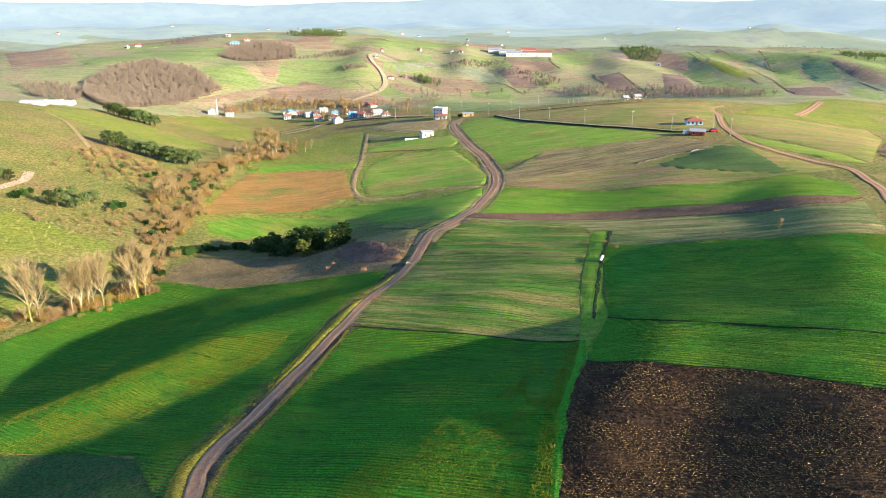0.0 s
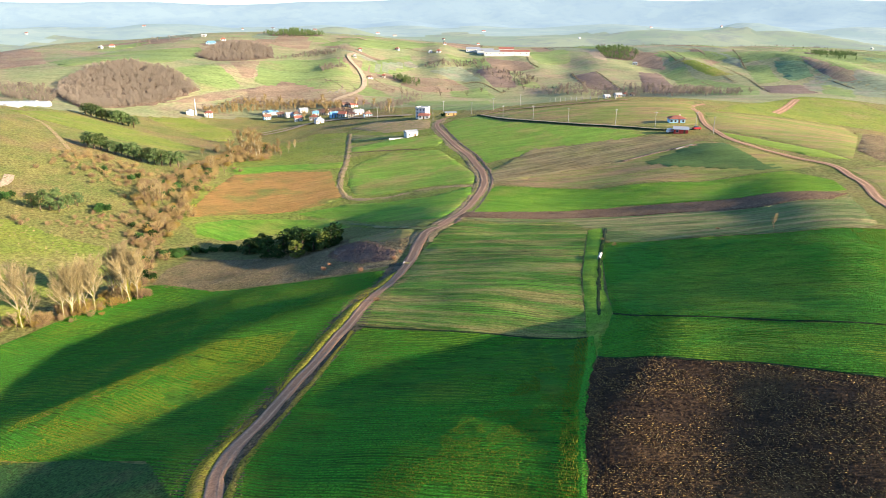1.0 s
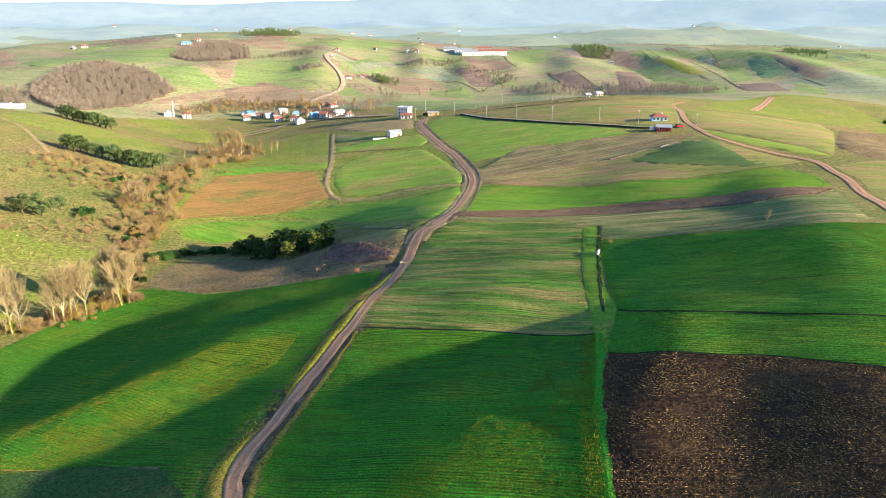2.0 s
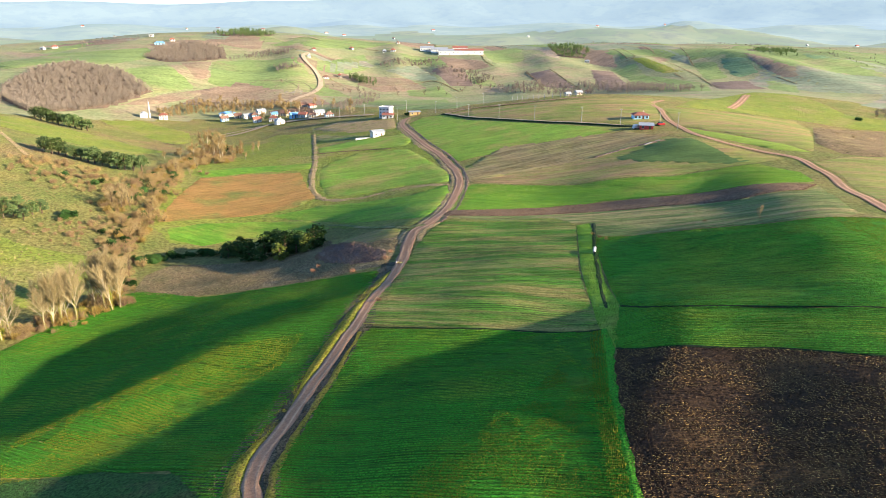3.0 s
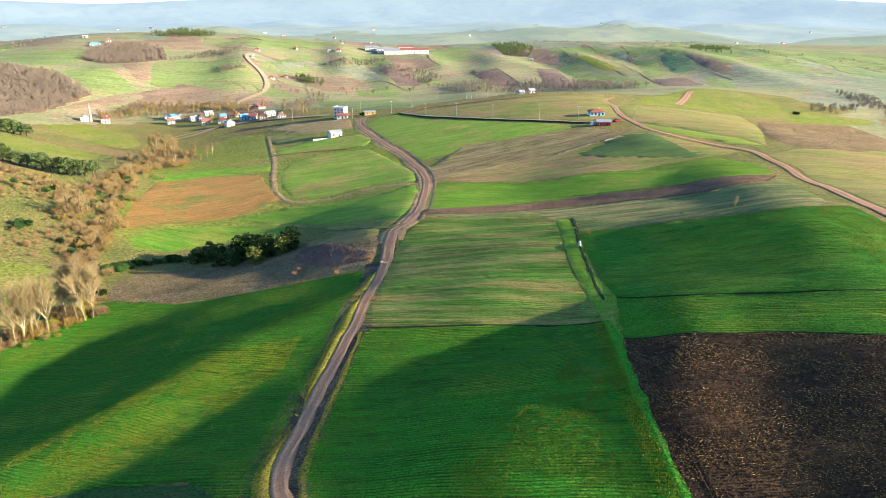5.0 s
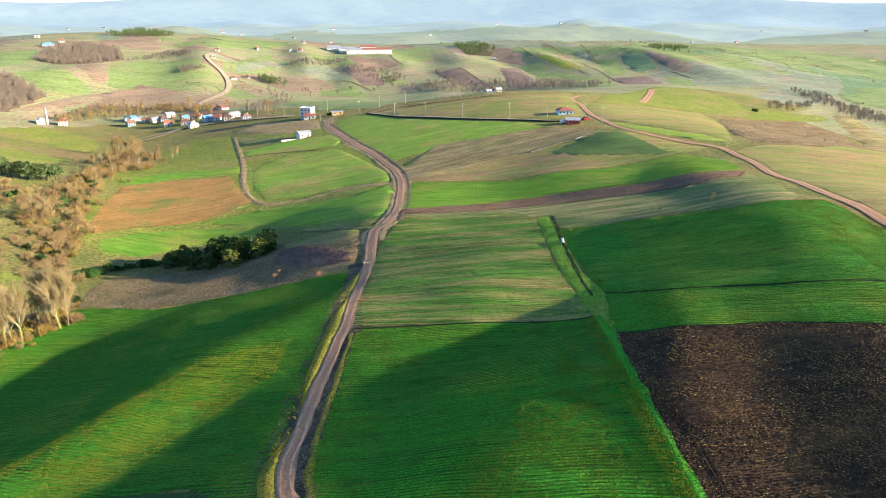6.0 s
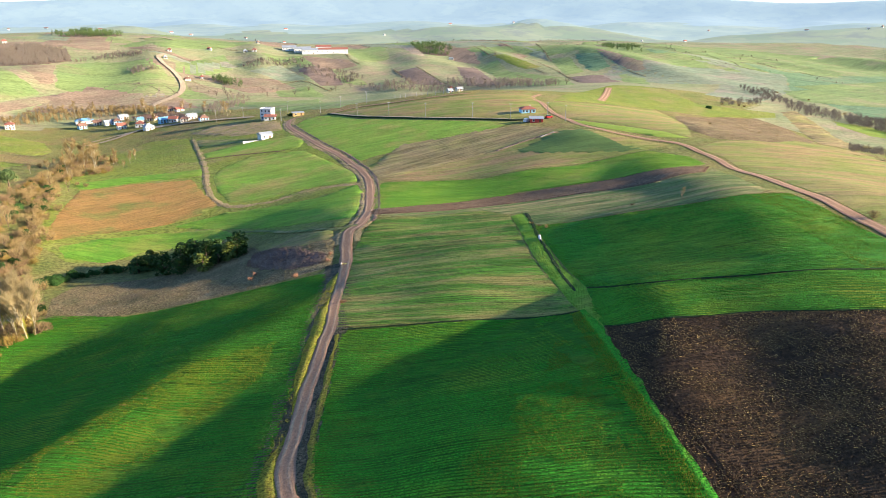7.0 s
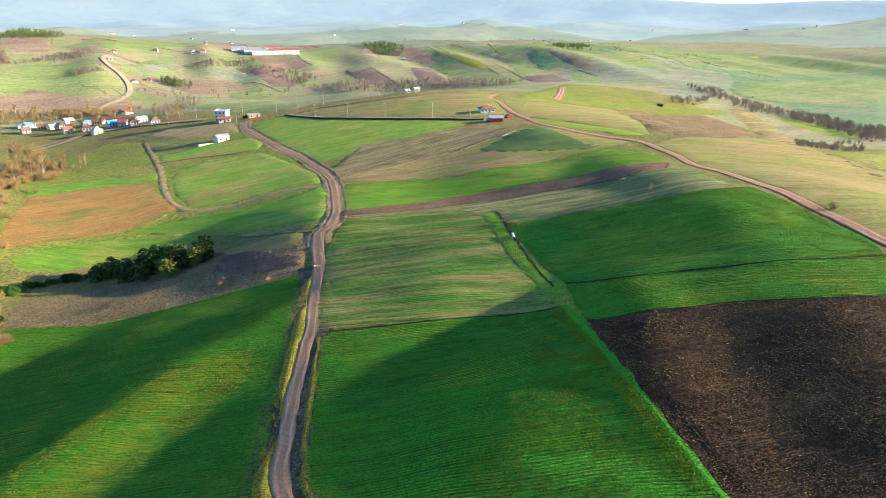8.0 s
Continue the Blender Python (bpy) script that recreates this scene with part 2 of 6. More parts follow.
M["slope"] = ground_mat("brown_slope", (0.24, 0.165, 0.09), (0.17, 0.13, 0.06), (0.30, 0.235, 0.11), patch=0.12, third=0.07, grain=1.2, bump=0.4, grain_amount=1.6)
M["grass_mid"] = ground_mat("lush_wheat_blades", (0.068, 0.300, 0.015), (0.050, 0.244, 0.012), (0.195, 0.312, 0.018), patch=0.06, third=0.05, grain=3.5, bump=0.05, grain_amount=1.6)
M["weedy"] = ground_mat("weedy_ditch", (0.12, 0.105, 0.070), (0.06, 0.068, 0.04), (0.26, 0.20, 0.12), patch=0.35, third=0.25, grain=2.6, bump=0.3, grain_amount=1.8)
M["stalk"] = leaf_mat("dead_stalks", (0.21, 0.16, 0.08), (0.12, 0.10, 0.055))
# yellow leaf colour that also paints sunlight onto parts of the wheat
M["blade_sun"] = leaf_mat("sun_yellow_leaves", (0.17, 0.21, 0.014), (0.33, 0.27, 0.020))
# far grass, paler and bluer than the near meadow to paint in haze
M["far_meadow"] = ground_mat("hazed_grassland", (0.295, 0.277, 0.140), (0.212, 0.248, 0.113), (0.307, 0.230, 0.153), patch=0.02, third=0.016, grain=0.3, rows=(15, 6.0, 0.4), bump=0.4, grain_amount=0.8)
M["dull_green"] = ground_mat("dull_green_crop", (0.12, 0.185, 0.045), (0.09, 0.15, 0.038), (0.19, 0.20, 0.055), patch=0.04, third=0.03, rows=(-18, 1.0, 0.5), grain=1.4, bump=0.2, grain_amount=0.9)
M["ochre"] = leaf_mat("ochre_leaves", (0.36, 0.26, 0.06), (0.19, 0.13, 0.04))
# far soil, its colour lightened for painted haze
M["far_plough"] = ground_mat("hazed_ploughed_soil", (0.212, 0.153, 0.119), (0.165, 0.124, 0.100), (0.260, 0.189, 0.132), patch=0.03, third=0.02, grain=0.4, rows=(20, 4.0, 0.5), bump=0.3)
M["clod"] = leaf_mat("soil_clods", (0.119, 0.072, 0.036), (0.037, 0.024, 0.013))

# the dirt road: pale wheel tracks, darker crown and edges
m, nt, b = start("dirt_road", 0.95)
uv = nt.nodes.new("ShaderNodeUVMap").outputs[0]
sep = nt.nodes.new("ShaderNodeSeparateXYZ")
nt.links.new(uv, sep.inputs[0])
pos = nt.nodes.new("ShaderNodeNewGeometry").outputs["Position"]
wob = math_node(nt, "ADD", sep.outputs[0], math_node(nt, "MULTIPLY", math_node(nt, "SUBTRACT", noise_tex(nt, pos, 0.15), 0.5), 0.25))
tri = math_node(nt, "ABSOLUTE", math_node(nt, "SUBTRACT", math_node(nt, "ABSOLUTE", math_node(nt, "SUBTRACT", wob, 0.5), 0.0), 0.22), 0.0)
track = ramp(nt, math_node(nt, "ADD", tri, math_node(nt, "MULTIPLY", math_node(nt, "SUBTRACT", noise_tex(nt, pos, 0.5, 5.0, 0.7), 0.5), 0.16)), 0.13, 0.02)
col = mix(nt, "MIX", track, (0.30, 0.178, 0.105), (0.60, 0.370, 0.205))
col = mix(nt, "MIX", ramp(nt, noise_tex(nt, pos, 0.08, 5.0), 0.40, 0.7), col, (0.36, 0.208, 0.122))
g2 = nt.nodes.new("ShaderNodeCombineColor")
vv = math_node(nt, "ADD", math_node(nt, "MULTIPLY", noise_tex(nt, pos, 2.2, 6.0, 0.75), 1.7), 0.15)
for i in range(3):
    nt.links.new(vv, g2.inputs[i])
nt.links.new(mix(nt, "MULTIPLY", 1.0, col, g2.outputs[0]), b.inputs["Base Color"])
bp = nt.nodes.new("ShaderNodeBump")
bp.inputs["Distance"].default_value = 0.12
nt.links.new(noise_tex(nt, pos, 1.4, 6.0, 0.65), bp.inputs["Height"])
nt.links.new(bp.outputs[0], b.inputs["Normal"])
M["dirt"] = m

# distant land, thousands of metres away, in three depths; haze painted as bluer glow
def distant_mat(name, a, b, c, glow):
    """Patchwork of fields and woods, its haze painted in colour and glow."""
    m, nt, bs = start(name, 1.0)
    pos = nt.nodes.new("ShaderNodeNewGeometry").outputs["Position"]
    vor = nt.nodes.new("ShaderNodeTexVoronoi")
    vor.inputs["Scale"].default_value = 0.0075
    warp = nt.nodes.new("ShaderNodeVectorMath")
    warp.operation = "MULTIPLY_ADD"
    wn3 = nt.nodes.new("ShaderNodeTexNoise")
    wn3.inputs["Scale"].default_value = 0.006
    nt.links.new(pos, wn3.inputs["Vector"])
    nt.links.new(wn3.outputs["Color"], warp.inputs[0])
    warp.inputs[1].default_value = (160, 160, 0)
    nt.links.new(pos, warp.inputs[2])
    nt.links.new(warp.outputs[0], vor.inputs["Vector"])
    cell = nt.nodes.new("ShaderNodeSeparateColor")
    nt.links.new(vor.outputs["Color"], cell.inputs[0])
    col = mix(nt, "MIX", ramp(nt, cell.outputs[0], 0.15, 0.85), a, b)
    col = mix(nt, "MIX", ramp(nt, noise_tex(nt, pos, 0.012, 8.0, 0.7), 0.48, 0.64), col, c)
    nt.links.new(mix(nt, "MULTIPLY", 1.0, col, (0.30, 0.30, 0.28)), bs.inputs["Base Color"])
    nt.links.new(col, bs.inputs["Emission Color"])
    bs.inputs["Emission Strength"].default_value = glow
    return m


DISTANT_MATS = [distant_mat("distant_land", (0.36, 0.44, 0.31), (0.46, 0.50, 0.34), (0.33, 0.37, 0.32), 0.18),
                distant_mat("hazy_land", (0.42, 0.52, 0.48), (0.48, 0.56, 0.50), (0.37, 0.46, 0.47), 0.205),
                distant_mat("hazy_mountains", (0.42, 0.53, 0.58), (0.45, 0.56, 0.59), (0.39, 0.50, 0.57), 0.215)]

# ---- the lie of the land: rounded hills (x, y, radius, rise) ----
NEAR_HILLS = [
    (-115, 30, 45, -9.4),
    (-57, 30, 45, -0.7),
    (1, 30, 45, -0.6),
    (59, 30, 45, 2.6),
    (117, 30, 45, 5.1),
    (-86, 82, 45, 3.3),
    (-28, 82, 45, -0.8),
    (30, 82, 45, 10.5),
    (88, 82, 45, 2.2),
    (-115, 134, 45, -12.5),
    (-57, 134, 45, 1.7),
    (1, 134, 45, -4.3),
    (59, 134, 45, 2.5),
    (117, 134, 45, 11.6),
    (-86, 186, 45, 1.4),
    (-28, 186, 45, 5.0),
    (30, 186, 45, 1.9),
    (88, 186, 45, 5.3),
    (-115, 238, 45, 2.7),
    (-57, 238, 45, -10.2),
    (1, 238, 45, 9.7),
    (59, 238, 45, -8.0),
    (117, 238, 45, 0.7),
]
WEST_HILLS = [
    (-100, 250, 85, -12.9),
    (-272, 342, 85, 17.0),
    (-157, 342, 85, -2.3),
    (-42, 342, 85, -1.1),
    (-330, 434, 85, 6.0),
    (-215, 434, 85, 2.2),
    (-100, 434, 85, -4.5),
    (-272, 526, 85, 9.1),
    (-157, 526, 85, -16.0),
    (-42, 526, 85, 6.6),
    (-330, 618, 85, -2.1),
    (-215, 618, 85, -5.6),
    (-100, 618, 85, 4.1),
    (-272, 710, 85, -5.3),
    (-157, 710, 85, -8.0),
    (-42, 710, 85, 4.7),
]
EAST_HILLS = [
    (130, 250, 85, 9.3),
    (245, 250, 85, 6.8),
    (360, 250, 85, -1.6),
    (72, 342, 85, -1.1),
    (187, 342, 85, 10.7),
    (302, 342, 85, -1.4),
    (417, 342, 85, -3.2),
    (15, 434, 85, 7.1),
    (130, 434, 85, 12.3),
    (245, 434, 85, 0.9),
    (360, 434, 85, 2.8),
    (72, 526, 85, 2.1),
    (187, 526, 85, 10.2),
    (302, 526, 85, 8.2),
    (417, 526, 85, 4.4),
    (15, 618, 85, 10.1),
    (130, 618, 85, 6.1),
    (245, 618, 85, 5.6),
    (360, 618, 85, 9.2),
    (72, 710, 85, 3.1),
    (187, 710, 85, 5.8),
    (302, 710, 85, 6.6),
    (417, 710, 85, 1.7),
]
FAR_HILLS = [
    (50, 800, 300, -49.0),
    (400, 800, 300, 25.7),
    (750, 800, 300, -14.6),
    (1100, 800, 300, -9.6),
    (-825, 1100, 300, -6.2),
    (-475, 1100, 300, 19.6),
    (-125, 1100, 300, 33.8),
    (225, 1100, 300, -32.2),
    (575, 1100, 300, 39.1),
    (925, 1100, 300, -8.7),
    (1275, 1100, 300, -11.5),
    (-1000, 1400, 300, 22.1),
    (-650, 1400, 300, -34.4),
    (-300, 1400, 300, 38.8),
    (50, 1400, 300, 12.3),
    (400, 1400, 300, 9.0),
    (750, 1400, 300, 0.4),
    (1100, 1400, 300, 5.9),
    (1450, 1400, 300, -0.9),
    (-825, 1700, 300, 13.0),
    (-475, 1700, 300, -11.1),
    (-125, 1700, 300, -20.0),
    (225, 1700, 300, -7.9),
    (575, 1700, 300, -5.6),
    (925, 1700, 300, -6.0),
    (1275, 1700, 300, 9.9),
    (-1000, 2000, 300, -43.6),
    (-650, 2000, 300, 2.2),
    (-300, 2000, 300, -16.8),
    (50, 2000, 300, -9.5),
    (400, 2000, 300, -9.6),
    (750, 2000, 300, -18.8),
    (1100, 2000, 300, -3.1),
    (1450, 2000, 300, -39.3),
]
BROAD_HILLS = [
    (130, 0, 35, 0.1),
    (130, 60, 35, 0.8),
    (130, 120, 35, 0.6),
    (190, 120, 35, 0.2),
    (-500, 0, 400, -12.1),
    (0, -150, 400, 25.7),
    (500, 0, 400, 18.2),
    (-600, 450, 400, 27.2),
    (700, 350, 400, -31.4),
    (-315, 775, 75, 15.0),
    (150, 510, 70, 8.0),
    (330, 1210, 120, 7.0),
]
# swells: x, y, half length, half width, degrees, rise
SWELLS = [(76, 116, 42, 9, 65, 1.9), (-60, 129, 30, 8, 35, 2.3), (5, 131, 12, 13, 0, 2.9), (26, 88, 20, 6, 65, 1.9), (131, 300, 12, 18, 0, 2.6), (113, 212, 34, 9, 70, 1.8), (-55, 207, 26, 7, 12, 1.3), (640, 960, 45, 80, 20, 14.0), (333, 1005, 73, 30, 100, -3.3), (-110, 1055, 97, 19, 84, 4.0), (203, 904, 93, 24, 71, 5.8), (246, 934, 99, 27, 110, 3.3), (541, 1193, 109, 25, 81, -4.7), (32, 1130, 98, 18, 88, 6.0), (891, 949, 112, 31, 108, 4.5), (180, 969, 99, 26, 122, -3.3), (797, 1170, 95, 33, 114, 3.5), (250, 884, 112, 24, 110, 4.0), (578, 1073, 101, 24, 90, -5.9), (318, 992, 90, 21, 91, -4.0), (-98, 871, 105, 20, 88, 3.1), (441, 1014, 79, 31, 109, -4.0)]
# spurs running down the far ridge
SWELLS += [(519, 912, 110, 26, 100, 11.0), (392, 1009, 70, 20, 95, 7.0), (261, 1046, 60, 22, 95, 6.0), (91, 992, 70, 18, 80, 6.0), (166, 1042, 80, 20, 95, 7.0), (29, 1017, 60, 18, 85, 5.0), (-107, 944, 60, 20, 85, 5.0), (-226, 854, 60, 22, 75, 5.0), (456, 1018, 90, 18, 100, 6.0), (305, 969, 70, 16, 95, 5.0)]
HILLS = np.array(NEAR_HILLS + WEST_HILLS + EAST_HILLS + FAR_HILLS + BROAD_HILLS)
rng = np.random.RandomState(7)
DISTANT = []
for k in range(300):
    a, r = rng.uniform(-1.0, 1.35), rng.uniform(2150, 4400)
    DISTANT.append((r * math.sin(a), r * math.cos(a), rng.uniform(60, 170), rng.uniform(4, 15)))
DISTANT = np.array(DISTANT)


# low swells between the drill fields: one row every 21 m northwards, one rise every 21 m along it
SWELL_Y, SWELL_ROWS = [], []
SWELL_X = np.arange(-125.0, 150.0, 21.0)


def swell_row(y, *rises):
    SWELL_Y.append(y)
    SWELL_ROWS.append(rises)


swell_row(45, 0, 0, -0, 0.03, 0.02, 0.1, -0.32, 0.28, 0.92, 0.4, 0.24, 0.01, -0, -0)
swell_row(66, 0, -0.03, -0.22, 0.28, 0.26, 0.57, 0.73, -1.21, 1.3, 1.13, 1.58, 0.19, 0.01, -0)
swell_row(87, -0, -0.15, -1.2, -0.57, 0.51, -0.73, 1.61, -0.59, 1.04, -1.18, 1.44, 0.84, 0.06, -0)
swell_row(108, 0.01, -0.03, -0.05, -1.99, -0.42, -0.26, -1.08, -1.5, 0.79, -0.65, -1.04, 1.16, 0.26, 0.06)
swell_row(129, 0.27, 0.01, 0.19, 0.04, -0.98, 1.73, -1.53, -0.06, -1.64, -0.34, -0.21, 0.01, 0.32, 0.29)
swell_row(150, 0.76, 0.14, -0.67, 1.18, 0.3, 1.54, 0.12, 0.6, -0.8, 1.08, 0.02, -0.83, -0.11, 0.18)
swell_row(171, 0.15, -0.2, -1.17, 0.52, -1.15, -1.34, -0.34, 0.23, 0.02, -0.45, -1.39, -0.23, 0.16, 0.07)
swell_row(192, -0.45, -0.48, -1.23, -0.69, -0.65, -0.45, -0.44, 0.01, 0.53, -0.2, -0.55, -0.44, -0.28, -0.09)
swell_row(213, -0.15, 0, 1.03, 0.52, -0.54, 0.81, 1.33, 0.32, -0.06, -0.18, 0.41, 0.18, -0.08, 0.14)
swell_row(234, -0.03, -0.07, 0.46, 0.45, 0.07, 0.14, 0.32, -0.05, -0.7, -0.55, 0.13, -0.73, -0.21, 0.34)
swell_row(255, -0, -0.02, 0.04, 0.02, 0, 0.04, 0.4, 0.05, -0.5, 0.35, 1.12, -0.4, -0.7, 0.05)
swell_row(276, -0, 0, 0, 0, 0, 0.03, 0.36, 0.32, -0.21, -0.04, 0.75, 0.41, -0.15, -0.06)
swell_row(297, -0, -0, 0, 0, 0, 0.01, 0.04, 0.11, -0.04, -0.33, -0.51, 0.32, -0.19, -0.32)
swell_row(318, -0, -0, 0, 0, 0, 0, 0.02, 0.23, 0.23, -0.04, -0.01, -0.03, -0.07, -0.15)


def low_swells(x, y):
    z = np.zeros(x.shape)
    near = (np.abs(x - 10) < 200) & (np.abs(y - 180) < 210)
    if near.any():
        gx = np.exp(-(x[near][:, None] - SWELL_X) ** 2 / 450)
        gy = np.exp(-(y[near][:, None] - np.array(SWELL_Y)) ** 2 / 450)
        z[near] = ((gy @ np.array(SWELL_ROWS)) * gx).sum(1)
    return z


def height(x, y):
    x, y = np.asarray(x, float), np.asarray(y, float)
    z = np.full(x.shape, -20.0)
    for cx, cy, s, q in HILLS:
        z = z + q * np.exp(-((x - cx) ** 2 + (y - cy) ** 2) / (2 * s * s))
    for cx, cy, rx, ry, an, q in SWELLS:
        c, s = math.cos(radians(an)), math.sin(radians(an))
        u, v = (x - cx) * c + (y - cy) * s, (y - cy) * c - (x - cx) * s
        z = z + q * np.exp(-u * u / (2 * rx * rx) - v * v / (2 * ry * ry))
    r = np.hypot(x, y)
    a = np.arctan2(x, y)
    out = np.clip((r - 2100) / 500, 0, 1)
    if np.any(out > 0):
        z = z - 22 * out
        for cx, cy, s, q in DISTANT:
            z = z + q * np.exp(-((x - cx) ** 2 + (y - cy) ** 2) / (2 * s * s))
        crest = 138 + 16 * np.sin(a * 5.1 + 0.6) + 10 * np.sin(a * 13.0 + 1.0) + 5 * np.sin(a * 31.0)
        z = z + out * crest * np.exp(-((r - 4700) / 300) ** 2)
    z = z + (3.2 + 3.6 / (1 + np.exp(-(x - 150) / 60))) * np.sin(x * 0.03 + 0.004 * y) * (0.6 + 0.4 * np.sin(x * 0.011 + 1)) * np.exp(-(((y - 1010) / 150) ** 2))
    z = z + low_swells(x, y)
    near = np.clip((900 - r) / 500, 0, 1)
    z = z + 0.3 * near * (0.22 * np.sin(0.21 * x + 0.13 * y) + 0.16 * np.sin(0.09 * x - 0.31 * y + 1.0) + 0.12 * np.sin(0.47 * x + 0.29 * y + 2.0))
    return z


def steps(lo, hi, a, b, fine, grow, biggest):
    vals = list(np.arange(a, b + 0.1, fine))
    s, v = fine, b
    while v < hi:
        s = min(s * grow, biggest)
        v += s
        vals.append(min(v, hi))
    s, v = fine, a
    while v > lo:
        s = min(s * grow, biggest)
        v -= s
        vals.insert(0, max(v, lo))
    return np.array(vals)


def link(name, verts, faces, mat, parent=None, smooth=True):
    me = bpy.data.meshes.new(name)
    me.from_pydata([tuple(v) for v in verts], [], [tuple(f) for f in faces])
    if smooth:
        me.polygons.foreach_set("use_smooth", [True] * len(me.polygons))
    if mat:
        me.materials.append(mat)
    ob = new(name, me)
    if parent:
        ob.parent = parent
    return ob


# ground: one sheet to the horizon
def widen(lo, hi, a, b, a2, b2):
    inner = steps(a2, b2, a, b, 4.0, 1.06, 16)
    outer = steps(lo, hi, a2, b2, 16.0, 1.1, 70)
    return np.array(sorted(set(np.round(inner, 3)) | {round(v, 3) for v in outer if v < a2 - 1 or v > b2 + 1}))


gx = widen(-4650, 4650, -240, 300, -900, 1100)
gy = widen(-900, 4800, 30, 520, 0, 1500)
GX, GY = np.meshgrid(gx, gy)
GZ = height(GX, GY)
nx, ny = len(gx), len(gy)
verts = np.stack([GX.ravel(), GY.ravel(), GZ.ravel()], 1)
i0 = (np.arange(ny - 1)[:, None] * nx + np.arange(nx - 1)[None, :]).ravel()
faces = np.stack([i0, i0 + 1, i0 + nx + 1, i0 + nx], 1)
ground = link("ground", verts.tolist(), faces.tolist(), M["meadow"])
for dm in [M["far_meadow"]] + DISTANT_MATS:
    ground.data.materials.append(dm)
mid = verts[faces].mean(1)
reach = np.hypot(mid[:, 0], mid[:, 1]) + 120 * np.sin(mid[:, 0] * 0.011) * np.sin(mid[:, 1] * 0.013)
# further faces take paler, bluer materials that carry the haze in their colour
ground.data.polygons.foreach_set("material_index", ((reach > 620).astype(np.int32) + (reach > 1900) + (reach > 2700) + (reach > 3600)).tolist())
tagged(ground, "rolling dry meadow ground reaching hazy hills", "ground", kind="structure")

from mathutils.geometry import delaunay_2d_cdt


def resample(poly, step, closed=True):
    out = []
    n = len(poly)
    for i in range(n if closed else n - 1):
        a, c = Vector(poly[i]), Vector(poly[(i + 1) % n])
        k = max(1, int((c - a).length / step))
        for j in range(k):
            out.append(a.lerp(c, j / k))
    if not closed:
        out.append(Vector(poly[-1]))
    return out


def inside(px, py, poly):
    c = np.zeros(px.shape, bool)
    n = len(poly)
    for i in range(n):
        x1, y1 = poly[i]
        x2, y2 = poly[(i + 1) % n]
        if y1 == y2:
            continue
        cond = (y1 > py) != (y2 > py)
        c ^= cond & (px < (x2 - x1) * (py - y1) / (y2 - y1) + x1)
    return c


FIELD_COUNT = [0]


def field(name, poly, mat, label, step=4.0, lift=0.10, rag=0.2, category="field"):
    """A plot laid over the ground, with a slightly ragged edge."""
    FIELD_COUNT[0] += 1
    lift = lift + 0.012 * (FIELD_COUNT[0] % 7)
    edge = resample(poly, step * 0.6)
    edge = [(p.x + rag * noise.noise((p.x * 0.35, p.y * 0.35, 1.0)), p.y + rag * noise.noise((p.x * 0.35, p.y * 0.35, 9.0))) for p in edge]
    xs, ys = [p[0] for p in edge], [p[1] for p in edge]
    PX, PY = np.meshgrid(np.arange(min(xs), max(xs), step), np.arange(min(ys), max(ys), step))
    PX, PY = PX.ravel(), PY.ravel()
    keep = inside(PX, PY, edge)
    pts = [Vector(p) for p in edge] + [Vector((a, c)) for a, c in zip(PX[keep], PY[keep])]
    n = len(edge)
    v, e, f, *_ = delaunay_2d_cdt(pts, [(i, (i + 1) % n) for i in range(n)], [], 1, 1e-4)
    va = np.array([(p.x, p.y) for p in v])
    z = height(va[:, 0], va[:, 1]) + lift
    z[:n] -= lift - 0.03
    ob = link(name, np.column_stack([va, z]).tolist(), f, mat)
    return tagged(ob, label, category, kind="structure")


def spline(pts, step):
    out = []
    P = [Vector(p) for p in pts]
    for i in range(len(P) - 1):
        p0, p1, p2, p3 = P[max(i - 1, 0)], P[i], P[i + 1], P[min(i + 2, len(P) - 1)]
        k = max(2, int((p2 - p1).length / step))
        for j in range(k):
            t = j / k
            out.append(0.5 * (2 * p1 + (p2 - p0) * t + (2 * p0 - 5 * p1 + 4 * p2 - p3) * t * t + (3 * p1 - p0 - 3 * p2 + p3) * t ** 3))
    out.append(P[-1])
    return out


def ribbon(name, pts, profile, mat, label, step=2.0, wobble=0.25, category="road", parent=None):
    """A strip along a line; profile: (offset to the right, rise) across it, or a function of the way along it."""
    c = spline(pts, step)
    verts, faces, uvs = [], [], []
    way = 0.0
    for i, p in enumerate(c):
        d = (c[min(i + 1, len(c) - 1)] - c[max(i - 1, 0)]).normalized()
        side = Vector((d.y, -d.x))
        if i:
            way += (p - c[i - 1]).length
        pr = profile(way) if callable(profile) else profile
        w = len(pr)
        for k, (o, r) in enumerate(pr):
            o2 = o + wobble * noise.noise((p.x * 0.3, p.y * 0.3, k * 3.1)) * (1 if k in (0, w - 1) else 0.3)
            q = p + side * o2
            verts.append((q.x, q.y, r))
            uvs.append((k / (w - 1), way))
    va = np.array(verts)
    va[:, 2] += height(va[:, 0], va[:, 1])
    for i in range(len(c) - 1):
        for k in range(w - 1):
            a = i * w + k
            faces.append((a, a + 1, a + w + 1, a + w))
    ob = link(name, va.tolist(), faces, mat)
    lay = ob.data.uv_layers.new(name="UVMap")
    for loop in ob.data.loops:
        lay.data[loop.index].uv = uvs[loop.vertex_index]
    return tagged(ob, label, category, kind="structure")


